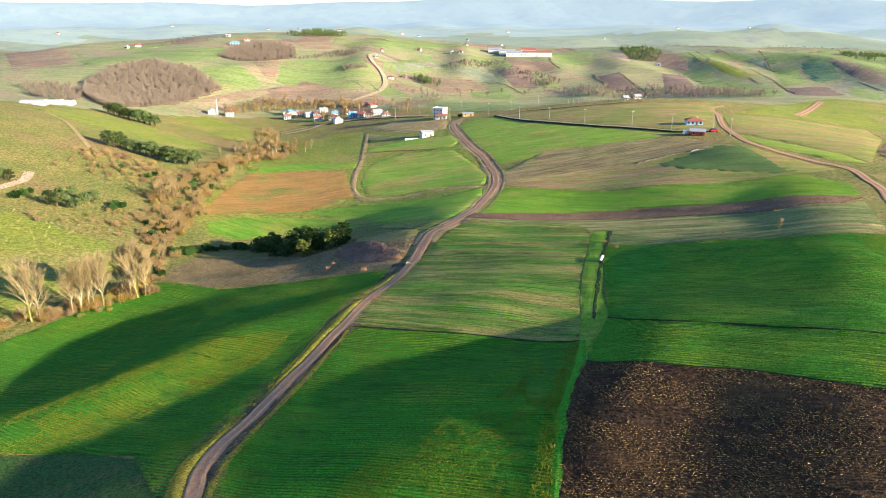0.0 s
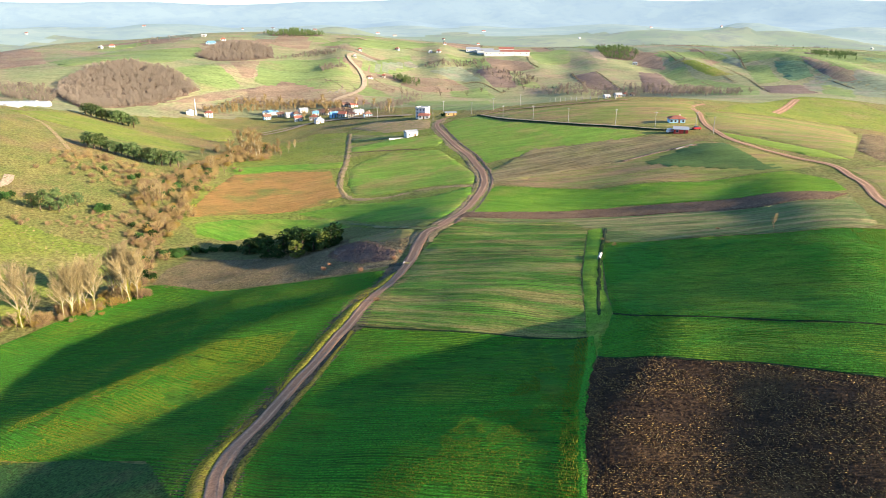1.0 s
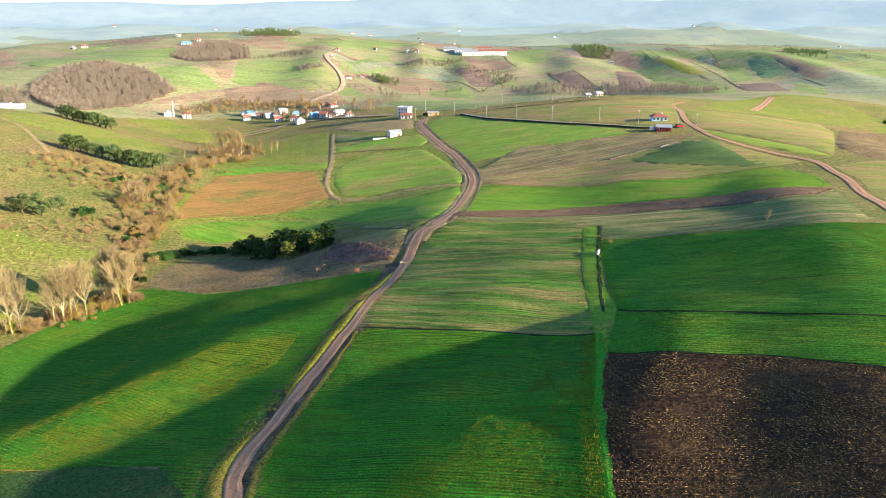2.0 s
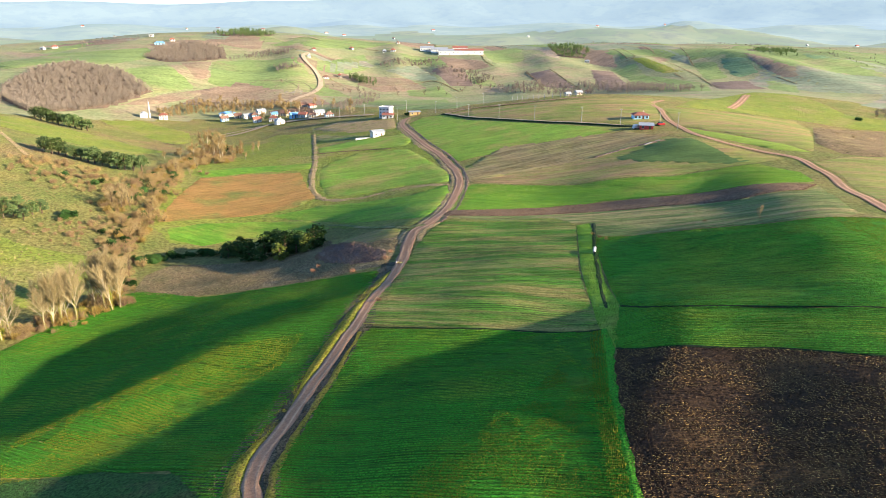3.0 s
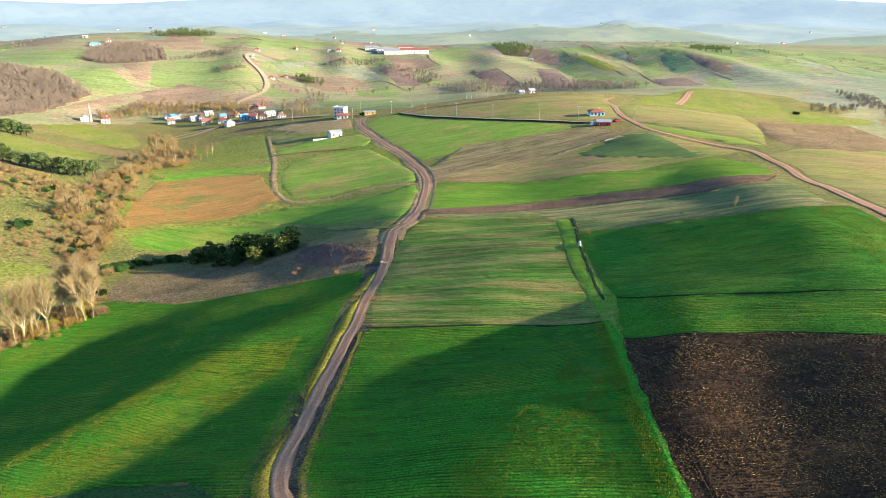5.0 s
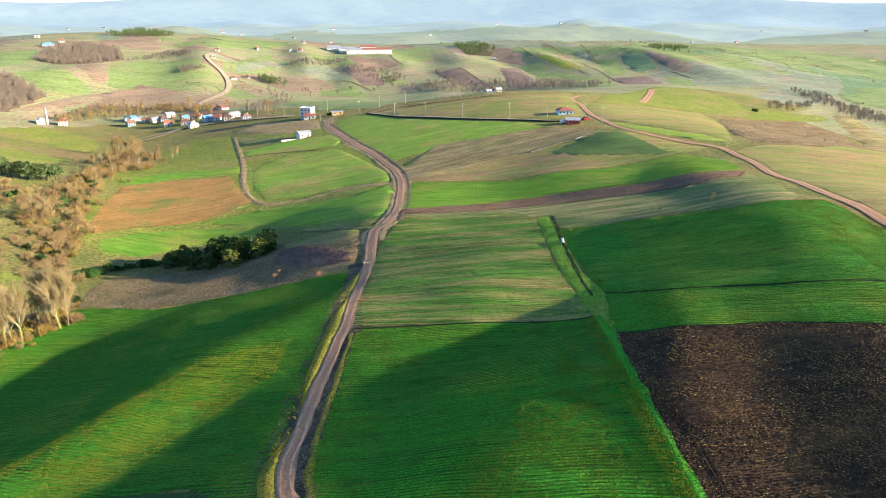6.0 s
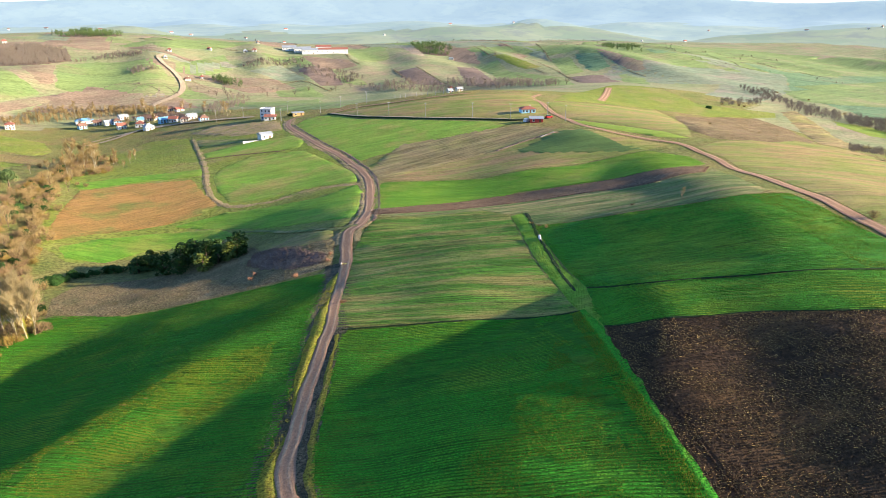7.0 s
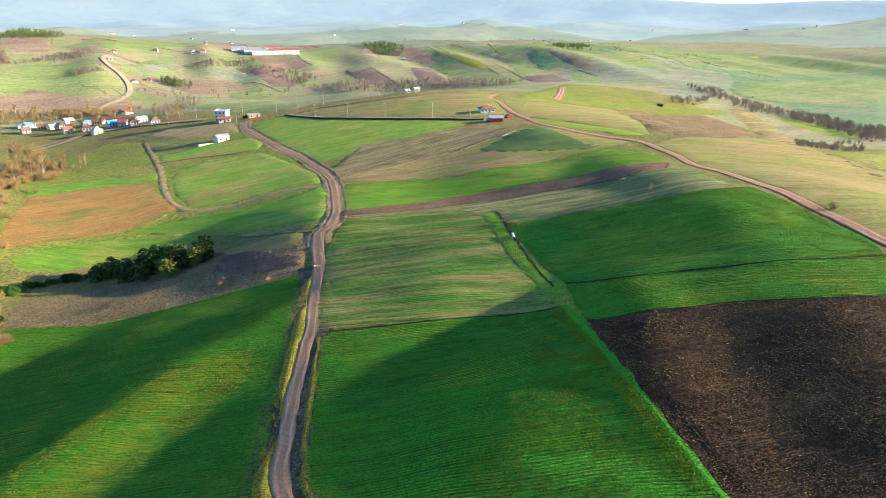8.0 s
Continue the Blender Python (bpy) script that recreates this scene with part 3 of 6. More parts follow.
# ---- fields ----
WHEAT_WEST = [(-37.9, 75.4), (-38.1, 87.3), (-37.2, 94), (-34.2, 104.7), (-31.1, 115), (-27.9, 124.9), (-24.9, 137.5), (-19, 158.3), (-14.9, 180.3), (-25.2, 184.3), (-43.9, 188.8), (-68.9, 195.4), (-88.8, 208.3), (-97.5, 205.2), (-109.9, 176.7), (-115.7, 162.5), (-128, 136.7), (-102.8, 101.9), (-84.5, 104.4), (-62.9, 100.4), (-49.7, 94.2)]
WHEAT_MID = [(-30.9, 68.2), (-32, 83.9), (-31.1, 91.6), (-27.1, 106.2), (-23, 120.3), (-20, 131.2), (-18, 132.1), (-1.6, 124.7), (12.2, 118.5), (25.5, 112), (23.6, 102), (17.3, 85.4), (13.2, 69.1), (12.2, 62), (10.5, 52), (-10.1, 55.4)]
TILLED = [(23.5, 100.7), (26.5, 95.0), (34.4, 90.0), (42.9, 86.0), (52.6, 77.9), (61.6, 73.3), (80, 69), (58, 40), (26, 30), (11.5, 50), (12, 61), (13.3, 69.3), (16.5, 84)]
DRY_STRIP = [(7.6, 222), (27.1, 216), (47.7, 216), (64.0, 209), (81.6, 200), (95.8, 189), (112.3, 187), (128, 204), (112, 174), (98.2, 146.1), (92, 141), (80.4, 145.3), (69.2, 154.2), (56.7, 162.5), (43.5, 170.9), (46.1, 187.2), (36.5, 195.6), (21.6, 206.8)]
BRAMBLE = [(-35.1, 207.8), (-31.8, 224), (-22.9, 212.6), (-11.9, 194.7), (-13.9, 188.1), (-23.1, 190.7), (-31.2, 199.6)]
WEEDS = [(-91.1, 206.4), (-93.2, 227.4), (-88.4, 241.9), (-64.3, 238.1), (-39.8, 229.3), (-32.9, 240.2), (-8.4, 211.9), (-9, 198.5), (-12.8, 183.9), (-25.2, 185.9), (-43.9, 189.9), (-69.7, 196.9)]
BROWN_STRIP = [(7.0, 223.1), (23.9, 216), (44.4, 216), (62.7, 209.0), (80.0, 200.2), (94.3, 189.5), (113, 189), (131.1, 209.3), (113.8, 206.5), (105.0, 212.0), (90.9, 218.6), (73.5, 230.7), (54.9, 239.3), (32.8, 238), (10.0, 235.3)]
MAIZE = [(-107, 374), (-85, 383), (-54, 377), (-48, 345), (-42, 322), (-50, 312), (-64, 306), (-90, 303), (-108, 295), (-110, 315), (-109, 346)]
HILL_OLIVE = [(26.8, 298.7), (47.2, 285), (68.3, 271), (102.7, 259.3), (138.5, 257.4), (151.5, 260.7), (138.2, 295.3), (128.6, 323.2), (110, 339.1), (86, 344), (62, 348), (41.9, 340.6), (28.8, 330)]
ROAD_WHEAT = [(11, 475), (23, 497), (38, 492), (49, 451), (86, 400), (121, 359), (88, 348), (63, 351), (38, 349), (29, 345), (22, 385), (14, 422)]
BAND_WHEAT = [(10.5, 237.9), (35.1, 234.9), (67.6, 236.5), (92, 219), (107.4, 206.3), (134.4, 215.6), (141.1, 234.1), (136.6, 255.6), (101.6, 257.2), (67.3, 268.8), (47.3, 283.1), (27.8, 293.8), (21.7, 281)]
STRIP_WHEAT = [(31.9, 122.0), (38.5, 111.5), (47.6, 105.7), (55.7, 99.4), (68.6, 91.6), (80.4, 87.1), (86, 84), (80, 70), (62.1, 73.7), (53.0, 78.2), (43.2, 86.3), (34.7, 90.4), (26.8, 95.4), (23.5, 100.7), (25, 109)]
HILL_WHEAT = [(41.9, 171.3), (56.0, 161.4), (68.3, 153.0), (79.6, 144.4), (90, 141), (99.5, 139.5), (96.5, 128.2), (93.5, 117.6), (91, 110), (89, 100), (86.9, 94.5), (81.5, 87.9), (69.3, 92.1), (56.2, 99.9), (48.1, 106.3), (38.8, 111.9), (31.9, 122.0), (34.5, 136.1)]
THIN_WHEAT = [(-20, 132.8), (-18, 146.3), (-10.8, 170.3), (-4.9, 190.9), (2.4, 207), (8.1, 215.9), (22.3, 206.4), (40.6, 204.6), (42.5, 187.4), (31.6, 148.7), (26.7, 123.6), (24.7, 112.3), (12.2, 118.5), (-1.6, 125.6), (-18, 133.7)]
field("wheat_field", WHEAT_WEST, M["wheat"], "dark green young wheat drilled in fine rows beside the dirt road")
field("fallow_field", [(-38.8, 74.4), (-38, 86.2), (-40.2, 92), (-49.7, 93.1), (-61.8, 100.4), (-83.6, 103.6), (-101.8, 101), (-70.2, 63.3), (-35.8, 57.4)], M["fallow"], "dull olive fallow below the wheat")
field("wheat_field", WHEAT_MID, M["wheat"], "lush green young wheat between dirt road and ploughed soil")
field("thin_wheat_field", THIN_WHEAT, M["stubble"], "patchy thin wheat on pale stubble in stripes")
DITCH_GRASS = [(42.4, 186.6), (46.6, 186.9), (39.4, 159), (34.0, 137), (32.4, 124), (27.0, 109), (24.0, 101), (23.0, 103), (24.5, 112.3), (26.9, 123.7), (32.1, 148.9)]
field("grass_strip", DITCH_GRASS, M["wheat_bright"], "bright green grass strip along a ditch", step=2.0)
field("wheat_field", HILL_WHEAT, M["wheat_dark"], "dense dark green wheat rising over a hill", step=4.0)
field("wheat_field", STRIP_WHEAT, M["wheat_dark"], "narrow green wheat strip above ploughed soil", step=3.0)
field("ploughed_field", TILLED, M["tilled"], "dark brown ploughed field with clods and straw", step=3.0)
field("dry_strip", DRY_STRIP, M["dry"], "pale dry grass strip below a brown bank", step=4.0)
field("earth_bank", BROWN_STRIP, M["earth"], "dark brown turned earth strip between fields", step=2.0, lift=0.25)
field("wheat_field", BAND_WHEAT, M["wheat_bright"], "bright green wheat band along a brown bank")
field("olive_field", HILL_OLIVE, M["olive"], "olive brown hillside field with faint furrows", step=5.0)
FURROWED = [(44, 348), (53, 359), (91, 356), (120, 351), (128.6, 321.4), (106, 312), (88.3, 307.9), (62.3, 306.3), (26.8, 299.7), (27.8, 323.6)]
field("furrowed_patch", FURROWED, M["furrowed"], "brown furrowed patch on the olive hillside", step=3.0, lift=0.14, rag=3.0)
field("dull_plot", [(91.9, 301.4), (106.8, 307.5), (123.2, 316.6), (134.9, 312.1), (135.4, 282), (136.3, 257.6), (126, 260.9), (113.3, 272.6), (100.4, 283.8)], M["dull_green"], "dull green plot below the field bank", step=4.0, lift=0.24, rag=2.0)
field("wheat_field", ROAD_WHEAT, M["valley_wheat"], "green wheat sloping to the dirt road", step=6.0, lift=0.15)
field("hilltop_field", [(43, 495), (73, 486), (111, 474), (153, 473), (187, 484), (163, 420), (148, 376), (129, 372), (90, 411), (52, 463)], M["olive"], "striped olive field on the hilltop", step=8.0, lift=0.3)
field("wheat_field", [(146.5, 353.3), (157.5, 326), (169.8, 292.8), (169.1, 269.5), (157.8, 278.4), (148, 311.3)], M["lime"], "narrow lime green strip beside the hill road", step=5.0, lift=0.3)
field("pasture", [(171, 426), (230, 443), (274, 449), (260, 409), (171.2, 272.2), (169.6, 297), (160.4, 329.8), (150, 359)], M["olive"], "yellowish olive pasture behind the hill road", step=6.0, lift=0.25)
field("pasture", [(231, 510), (339, 620), (381, 621), (346, 494), (411, 476), (391, 454), (317, 442), (279, 456), (236, 453), (181, 434)], M["lush"], "bright green pasture on the far shoulder", step=8.0, lift=0.3)
field("scrub_slope", [(276, 429), (365, 446), (364, 413), (338, 361), (208, 256), (181, 268), (187.1, 295.1)], M["slope"], "brown scrubby slope with small bushes", step=6.0, lift=0.3)
field("pasture", [(156.7, 249.5), (178, 261), (259, 275), (237, 223), (226, 183), (89.1, 88.2), (95.5, 106.7), (103.7, 129.6), (119.6, 166.1), (151, 224.7)], M["olive"], "pale dry pasture falling away behind the hill road", step=6.0, lift=0.2)
field("grass_margin", [(-121, 387), (-115, 432), (-55, 507), (-22, 505), (10, 492), (14, 427), (18, 361), (20.8, 319.5), (12.6, 271.5), (1, 217.6), (-5.6, 214.3), (-33, 267.5), (-65, 270.8), (-97, 270.9), (-110, 294)], M["lush"], "green grassy margins between the valley plots", step=3.0, lift=0.07, rag=1.5)
field("maize_field", MAIZE, M["orange"], "orange brown maize stubble in the valley", step=3.0, lift=0.22)
field("wheat_field", [(-62, 303), (-39, 308), (-24, 300.7), (0.9, 291.1), (17.8, 301.4), (16.6, 282.2), (7.4, 244), (1.2, 226.3), (-14.1, 248.7), (-34, 277.7)], M["wheat_bright"], "green wheat under a curved earth bank", step=3.0, lift=0.22)
field("wheat_field", [(-44, 374), (-40, 390), (-23, 405), (6, 394), (16, 355), (21.8, 323.7), (18.8, 305.5), (-0, 314.3), (-24, 313.9), (-37, 322), (-42, 344)], M["valley_wheat"], "green field enclosed by a hooked bank", step=3.0, lift=0.22)
field("wheat_field", [(-103, 289), (-89, 297), (-68, 298), (-43, 287.9), (-33, 265.5), (-43, 270.8), (-70, 276.9), (-84, 268.8), (-98, 275)], M["wheat_bright"], "bright green meadow in the valley bottom", step=3.0, lift=0.22)
field("wheat_field", [(-49, 442), (-23, 451), (6, 439), (10, 417), (5, 403), (-23, 414), (-47, 426)], M["valley_wheat"], "green plot beside the small white cottage", step=3.0, lift=0.22)
field("wheat_field", [(-113, 396), (-88, 405), (-49, 398), (-49, 382), (-85, 386), (-108, 377)], M["wheat_bright"], "thin lime green plot behind the maize stubble", step=3.0, lift=0.22)
field("pasture", [(-111, 514), (-86, 540), (-59, 519), (-51, 424), (-66, 415), (-90, 424)], M["lush"], "olive pasture near the village", step=6.0, lift=0.2)
field("bare_lot", [(-58, 535), (-39, 551), (4, 512), (2, 467), (-27, 480)], M["tan_earth"], "bare brown earth lot below the white house", step=5.0, lift=0.3, rag=2.0)
field("fallow_strip", [(-56, 506), (-22, 465), (-19, 448), (-52, 468)], M["dry"], "dull fallow strip between valley plots", step=5.0, lift=0.28, rag=1.5)
field("brown_plot", [(-114, 705), (-75, 718), (-58, 636), (-103, 669)], M["earth"], "brown tilled plot beside the village", step=6.0, lift=0.5, rag=2.0)
field("scrub_slope", [(-196, 783), (-163, 851), (-106, 817), (-97, 776), (-151, 759), (-182, 739)], M["far_brown"], "brown scrub slope above the village", step=8.0, lift=0.4, rag=4.0)
field("scrub_strip", WEEDS, M["scrub"], "brown weedy strip with dead stalks", step=4.0)
field("bramble_patch", BRAMBLE, M["litter"], "dark purple brown bramble thicket floor", step=2.0, lift=0.25)
field("dry_strip", [(-32.9, 240.2), (-7.5, 213.1), (-8.2, 205.2), (-17, 205.7), (-29.8, 220.5)], M["olive"], "dry yellow grass by the road fork", step=3.0, lift=0.25)
field("meadow", [(-178, 253), (-171.4, 262.9), (-156.2, 258.2), (-137.8, 250.2), (-116.6, 246.2), (-105, 242.8), (-105, 229.9), (-112.2, 221.9), (-116.8, 206), (-121.2, 194.2), (-122.5, 181.7), (-125.2, 165.9)], M["lush"], "lit green meadow on the valley side", step=5.0, rag=3.0)
field("meadow", [(-274, 468), (-275, 536), (-207, 523), (-154, 487), (-165, 441), (-212, 446), (-248, 447)], M["lush"], "light green strip on the dry hillside", step=8.0, lift=0.3, rag=3.0)
field("meadow", [(-244, 623), (-217, 648), (-171, 610), (-152, 557), (-160, 537), (-211, 584)], M["lush"], "green meadow below the mosque", step=8.0, lift=0.3, rag=3.0)
for poly in ([(-346, 682), (-345, 746), (-323, 795), (-278, 790), (-234, 748), (-252, 690), (-274, 637), (-293, 602), (-326, 641)], [(-285, 909), (-286, 1001), (-258, 1049), (-214, 1036), (-197, 962), (-225, 908), (-255, 887)], [(-249, 1146), (-217, 1245), (-158, 1216), (-169, 1173), (-216, 1132)], [(297, 1218), (341, 1219), (347, 1126), (326, 1085), (282, 1097)]):
    field("wood_floor", poly, M["leaf_litter"], "brown leaf litter under bare trees", step=10.0, lift=0.35, rag=5.0, category="wood floor")
# plots beyond the valley use the haze-tinted far materials
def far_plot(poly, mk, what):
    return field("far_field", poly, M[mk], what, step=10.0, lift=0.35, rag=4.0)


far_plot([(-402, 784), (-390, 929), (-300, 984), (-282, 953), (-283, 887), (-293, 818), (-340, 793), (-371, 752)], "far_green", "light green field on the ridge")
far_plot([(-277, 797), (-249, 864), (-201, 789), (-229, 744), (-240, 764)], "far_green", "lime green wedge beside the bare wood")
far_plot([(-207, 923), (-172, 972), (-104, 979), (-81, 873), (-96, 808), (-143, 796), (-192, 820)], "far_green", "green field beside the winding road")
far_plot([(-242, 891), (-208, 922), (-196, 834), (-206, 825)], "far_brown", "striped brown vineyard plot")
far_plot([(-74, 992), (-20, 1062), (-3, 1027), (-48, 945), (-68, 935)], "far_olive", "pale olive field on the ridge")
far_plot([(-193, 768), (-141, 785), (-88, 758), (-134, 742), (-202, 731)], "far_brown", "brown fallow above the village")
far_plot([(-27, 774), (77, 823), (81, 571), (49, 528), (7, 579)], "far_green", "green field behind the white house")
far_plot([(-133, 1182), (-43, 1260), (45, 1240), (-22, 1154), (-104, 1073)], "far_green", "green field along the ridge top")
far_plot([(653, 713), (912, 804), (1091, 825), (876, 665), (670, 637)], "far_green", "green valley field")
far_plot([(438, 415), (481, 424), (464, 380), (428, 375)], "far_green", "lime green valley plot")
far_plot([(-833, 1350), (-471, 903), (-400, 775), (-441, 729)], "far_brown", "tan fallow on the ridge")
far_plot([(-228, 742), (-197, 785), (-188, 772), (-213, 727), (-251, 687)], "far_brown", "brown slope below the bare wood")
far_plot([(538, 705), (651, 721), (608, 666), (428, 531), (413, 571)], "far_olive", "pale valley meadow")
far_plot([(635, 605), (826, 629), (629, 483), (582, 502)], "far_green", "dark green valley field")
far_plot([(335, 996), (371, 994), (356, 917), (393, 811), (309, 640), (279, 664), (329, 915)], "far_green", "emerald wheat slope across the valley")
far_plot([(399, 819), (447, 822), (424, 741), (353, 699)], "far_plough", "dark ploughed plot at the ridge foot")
# dark plot laid where the hill's shadow fills the hollow
far_plot([(486, 971), (506, 935), (485, 865), (449, 850), (464, 917)], "far_dark", "hill shadow painted as a deep green plot on the ridge")
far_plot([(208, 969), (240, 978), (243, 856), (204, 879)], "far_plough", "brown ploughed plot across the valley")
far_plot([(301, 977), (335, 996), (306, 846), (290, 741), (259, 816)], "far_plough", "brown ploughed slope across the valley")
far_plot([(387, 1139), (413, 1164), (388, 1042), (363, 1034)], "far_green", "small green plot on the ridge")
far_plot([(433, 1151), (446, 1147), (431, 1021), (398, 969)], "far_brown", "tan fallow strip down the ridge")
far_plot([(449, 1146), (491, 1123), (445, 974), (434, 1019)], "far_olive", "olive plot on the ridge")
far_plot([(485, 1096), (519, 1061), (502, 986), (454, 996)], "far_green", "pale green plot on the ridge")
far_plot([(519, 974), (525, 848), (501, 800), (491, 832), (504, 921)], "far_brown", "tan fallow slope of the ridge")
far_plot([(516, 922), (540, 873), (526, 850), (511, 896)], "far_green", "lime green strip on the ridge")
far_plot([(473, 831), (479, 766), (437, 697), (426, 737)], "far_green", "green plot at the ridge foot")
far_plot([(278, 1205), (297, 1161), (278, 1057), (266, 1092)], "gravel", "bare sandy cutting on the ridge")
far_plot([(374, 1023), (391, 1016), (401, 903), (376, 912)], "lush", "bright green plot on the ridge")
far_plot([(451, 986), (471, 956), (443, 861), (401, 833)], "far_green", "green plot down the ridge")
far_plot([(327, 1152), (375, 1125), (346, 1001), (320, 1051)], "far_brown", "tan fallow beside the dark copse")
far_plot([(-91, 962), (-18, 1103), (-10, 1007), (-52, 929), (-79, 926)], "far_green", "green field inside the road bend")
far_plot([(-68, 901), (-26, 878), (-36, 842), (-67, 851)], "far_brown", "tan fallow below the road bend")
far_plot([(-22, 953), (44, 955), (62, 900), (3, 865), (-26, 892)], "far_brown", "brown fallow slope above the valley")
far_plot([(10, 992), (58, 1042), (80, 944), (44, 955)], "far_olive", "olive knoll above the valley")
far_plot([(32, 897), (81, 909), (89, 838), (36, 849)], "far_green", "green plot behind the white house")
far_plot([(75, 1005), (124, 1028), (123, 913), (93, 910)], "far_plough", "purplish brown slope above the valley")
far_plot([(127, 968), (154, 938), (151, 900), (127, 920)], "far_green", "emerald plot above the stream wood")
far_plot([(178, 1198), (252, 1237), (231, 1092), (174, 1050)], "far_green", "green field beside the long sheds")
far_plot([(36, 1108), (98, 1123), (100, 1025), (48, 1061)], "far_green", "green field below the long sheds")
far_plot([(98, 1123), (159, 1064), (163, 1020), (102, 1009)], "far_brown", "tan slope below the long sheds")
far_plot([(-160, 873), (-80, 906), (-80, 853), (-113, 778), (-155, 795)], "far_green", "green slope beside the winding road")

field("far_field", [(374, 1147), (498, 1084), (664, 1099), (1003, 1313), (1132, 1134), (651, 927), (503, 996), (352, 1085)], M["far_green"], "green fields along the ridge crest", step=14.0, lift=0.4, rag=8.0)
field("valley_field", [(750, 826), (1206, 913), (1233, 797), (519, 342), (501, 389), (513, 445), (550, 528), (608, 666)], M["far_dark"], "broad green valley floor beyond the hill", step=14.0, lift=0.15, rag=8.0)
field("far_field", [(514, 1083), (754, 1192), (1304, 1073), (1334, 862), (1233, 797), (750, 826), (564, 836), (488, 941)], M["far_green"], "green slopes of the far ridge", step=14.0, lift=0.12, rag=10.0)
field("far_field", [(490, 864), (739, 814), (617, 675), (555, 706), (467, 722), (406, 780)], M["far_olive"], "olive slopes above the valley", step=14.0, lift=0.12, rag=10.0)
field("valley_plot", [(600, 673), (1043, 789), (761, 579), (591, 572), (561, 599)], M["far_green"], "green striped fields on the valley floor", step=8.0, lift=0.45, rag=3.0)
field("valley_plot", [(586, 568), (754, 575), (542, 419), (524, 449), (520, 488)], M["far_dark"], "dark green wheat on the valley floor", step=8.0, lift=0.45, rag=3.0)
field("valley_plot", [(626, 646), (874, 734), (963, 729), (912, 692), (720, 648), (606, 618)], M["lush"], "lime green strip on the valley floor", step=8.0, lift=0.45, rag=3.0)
field("valley_plot", [(451, 454), (470, 432), (455.2, 378.8), (438.6, 368.1), (428.6, 396.5), (437, 435)], M["lime"], "lime green plot beside the stream", step=8.0, lift=0.45, rag=3.0)
field("valley_plot", [(234.7, 243.1), (238.1, 227.6), (216.8, 197), (197.7, 170.5), (215.4, 183.3), (237.3, 221.1)], M["slope"], "brown scrub bank below the pasture", step=8.0, lift=0.45, rag=3.0)
field("valley_plot", [(255.7, 244.9), (396.2, 311.7), (216.5, 184.1), (234.1, 211.7)], M["lush"], "bright green pasture below the bank", step=8.0, lift=0.45, rag=3.0)
field("valley_plot", [(423, 483), (457, 501), (359.7, 346.5), (335.3, 331.9), (329.8, 347.1)], M["furrowed"], "tan slope falling to the stream", step=8.0, lift=0.45, rag=3.0)
# small plots across the far slopes
FAR_HEDGES = []
plot_rnd = random.Random(12)
for i in range(110):
    x, y = plot_rnd.uniform(-420, 900), plot_rnd.uniform(790, 1330)
    if (x < -200 and y < 960) or (-60 < x < 620 and y < 1190):
        continue
    w, d, sk = plot_rnd.uniform(14, 43.9), plot_rnd.uniform(24.2, 85.4), plot_rnd.uniform(-44.9, 44.8)
    n = plot_rnd.randrange(7, 11)
    poly = []
    for k in range(n):
        an = 2 * math.pi * (k + plot_rnd.uniform(-0.3, 0.3)) / n
        u, v = max(-0.8, min(0.8, math.cos(an) * 1.2)), max(-0.85, min(0.85, math.sin(an) * 1.2))
        poly.append((x + w * u + sk * v, y + d * v))
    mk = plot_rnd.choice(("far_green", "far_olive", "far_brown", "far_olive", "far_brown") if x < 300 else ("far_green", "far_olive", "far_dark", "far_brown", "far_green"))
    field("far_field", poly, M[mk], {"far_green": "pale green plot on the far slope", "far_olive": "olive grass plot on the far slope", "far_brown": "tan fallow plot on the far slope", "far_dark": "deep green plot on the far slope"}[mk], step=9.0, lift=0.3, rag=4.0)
    FAR_HEDGES.append([poly[0], poly[1], poly[2], poly[3]] if i % 3 else [poly[4], poly[5], poly[6]])
    if i % 2:
        ribbon("hedge_line", [poly[0], poly[1], poly[2], poly[3]], [(-0.5, 0.2), (-0.2, 0.5), (0.2, 0.5), (0.5, 0.2)], M["litter"], "dark hedge line between far plots", step=8.0, category="hedge", wobble=1.0)

RIDGE_HEDGES = [[(242, 983), (245, 855)],
               [(207, 979), (209, 877)],
               [(387, 1139), (371, 1029)],
               [(404, 1147), (385, 1035), (357, 1017)],
               [(444, 1160), (416, 967), (406, 863), (377, 756)],
               [(489, 1114), (450, 984), (444, 961)],
               [(354, 888), (349, 821)],
               [(389, 901), (385, 864)],
               [(489, 828), (487, 780)],
               [(502, 1061), (598, 1163)],
               [(210, 990), (208, 945)],
               [(172, 1178), (162, 1064), (170, 1025)],
               [(-62, 907), (-37, 857)],
               [(-37, 1136), (-33, 1138)],
               [(-15, 886), (65, 940), (101, 879)],
               [(-49, 1173), (25, 1127)]]
for line in RIDGE_HEDGES:
    ribbon("hedge_line", line, [(-0.7, 0.36), (-0.2, 0.55), (0.2, 0.55), (0.7, 0.36)], M["slope"], "dark hedge line between far plots", step=8.0, category="hedge", wobble=1.0)

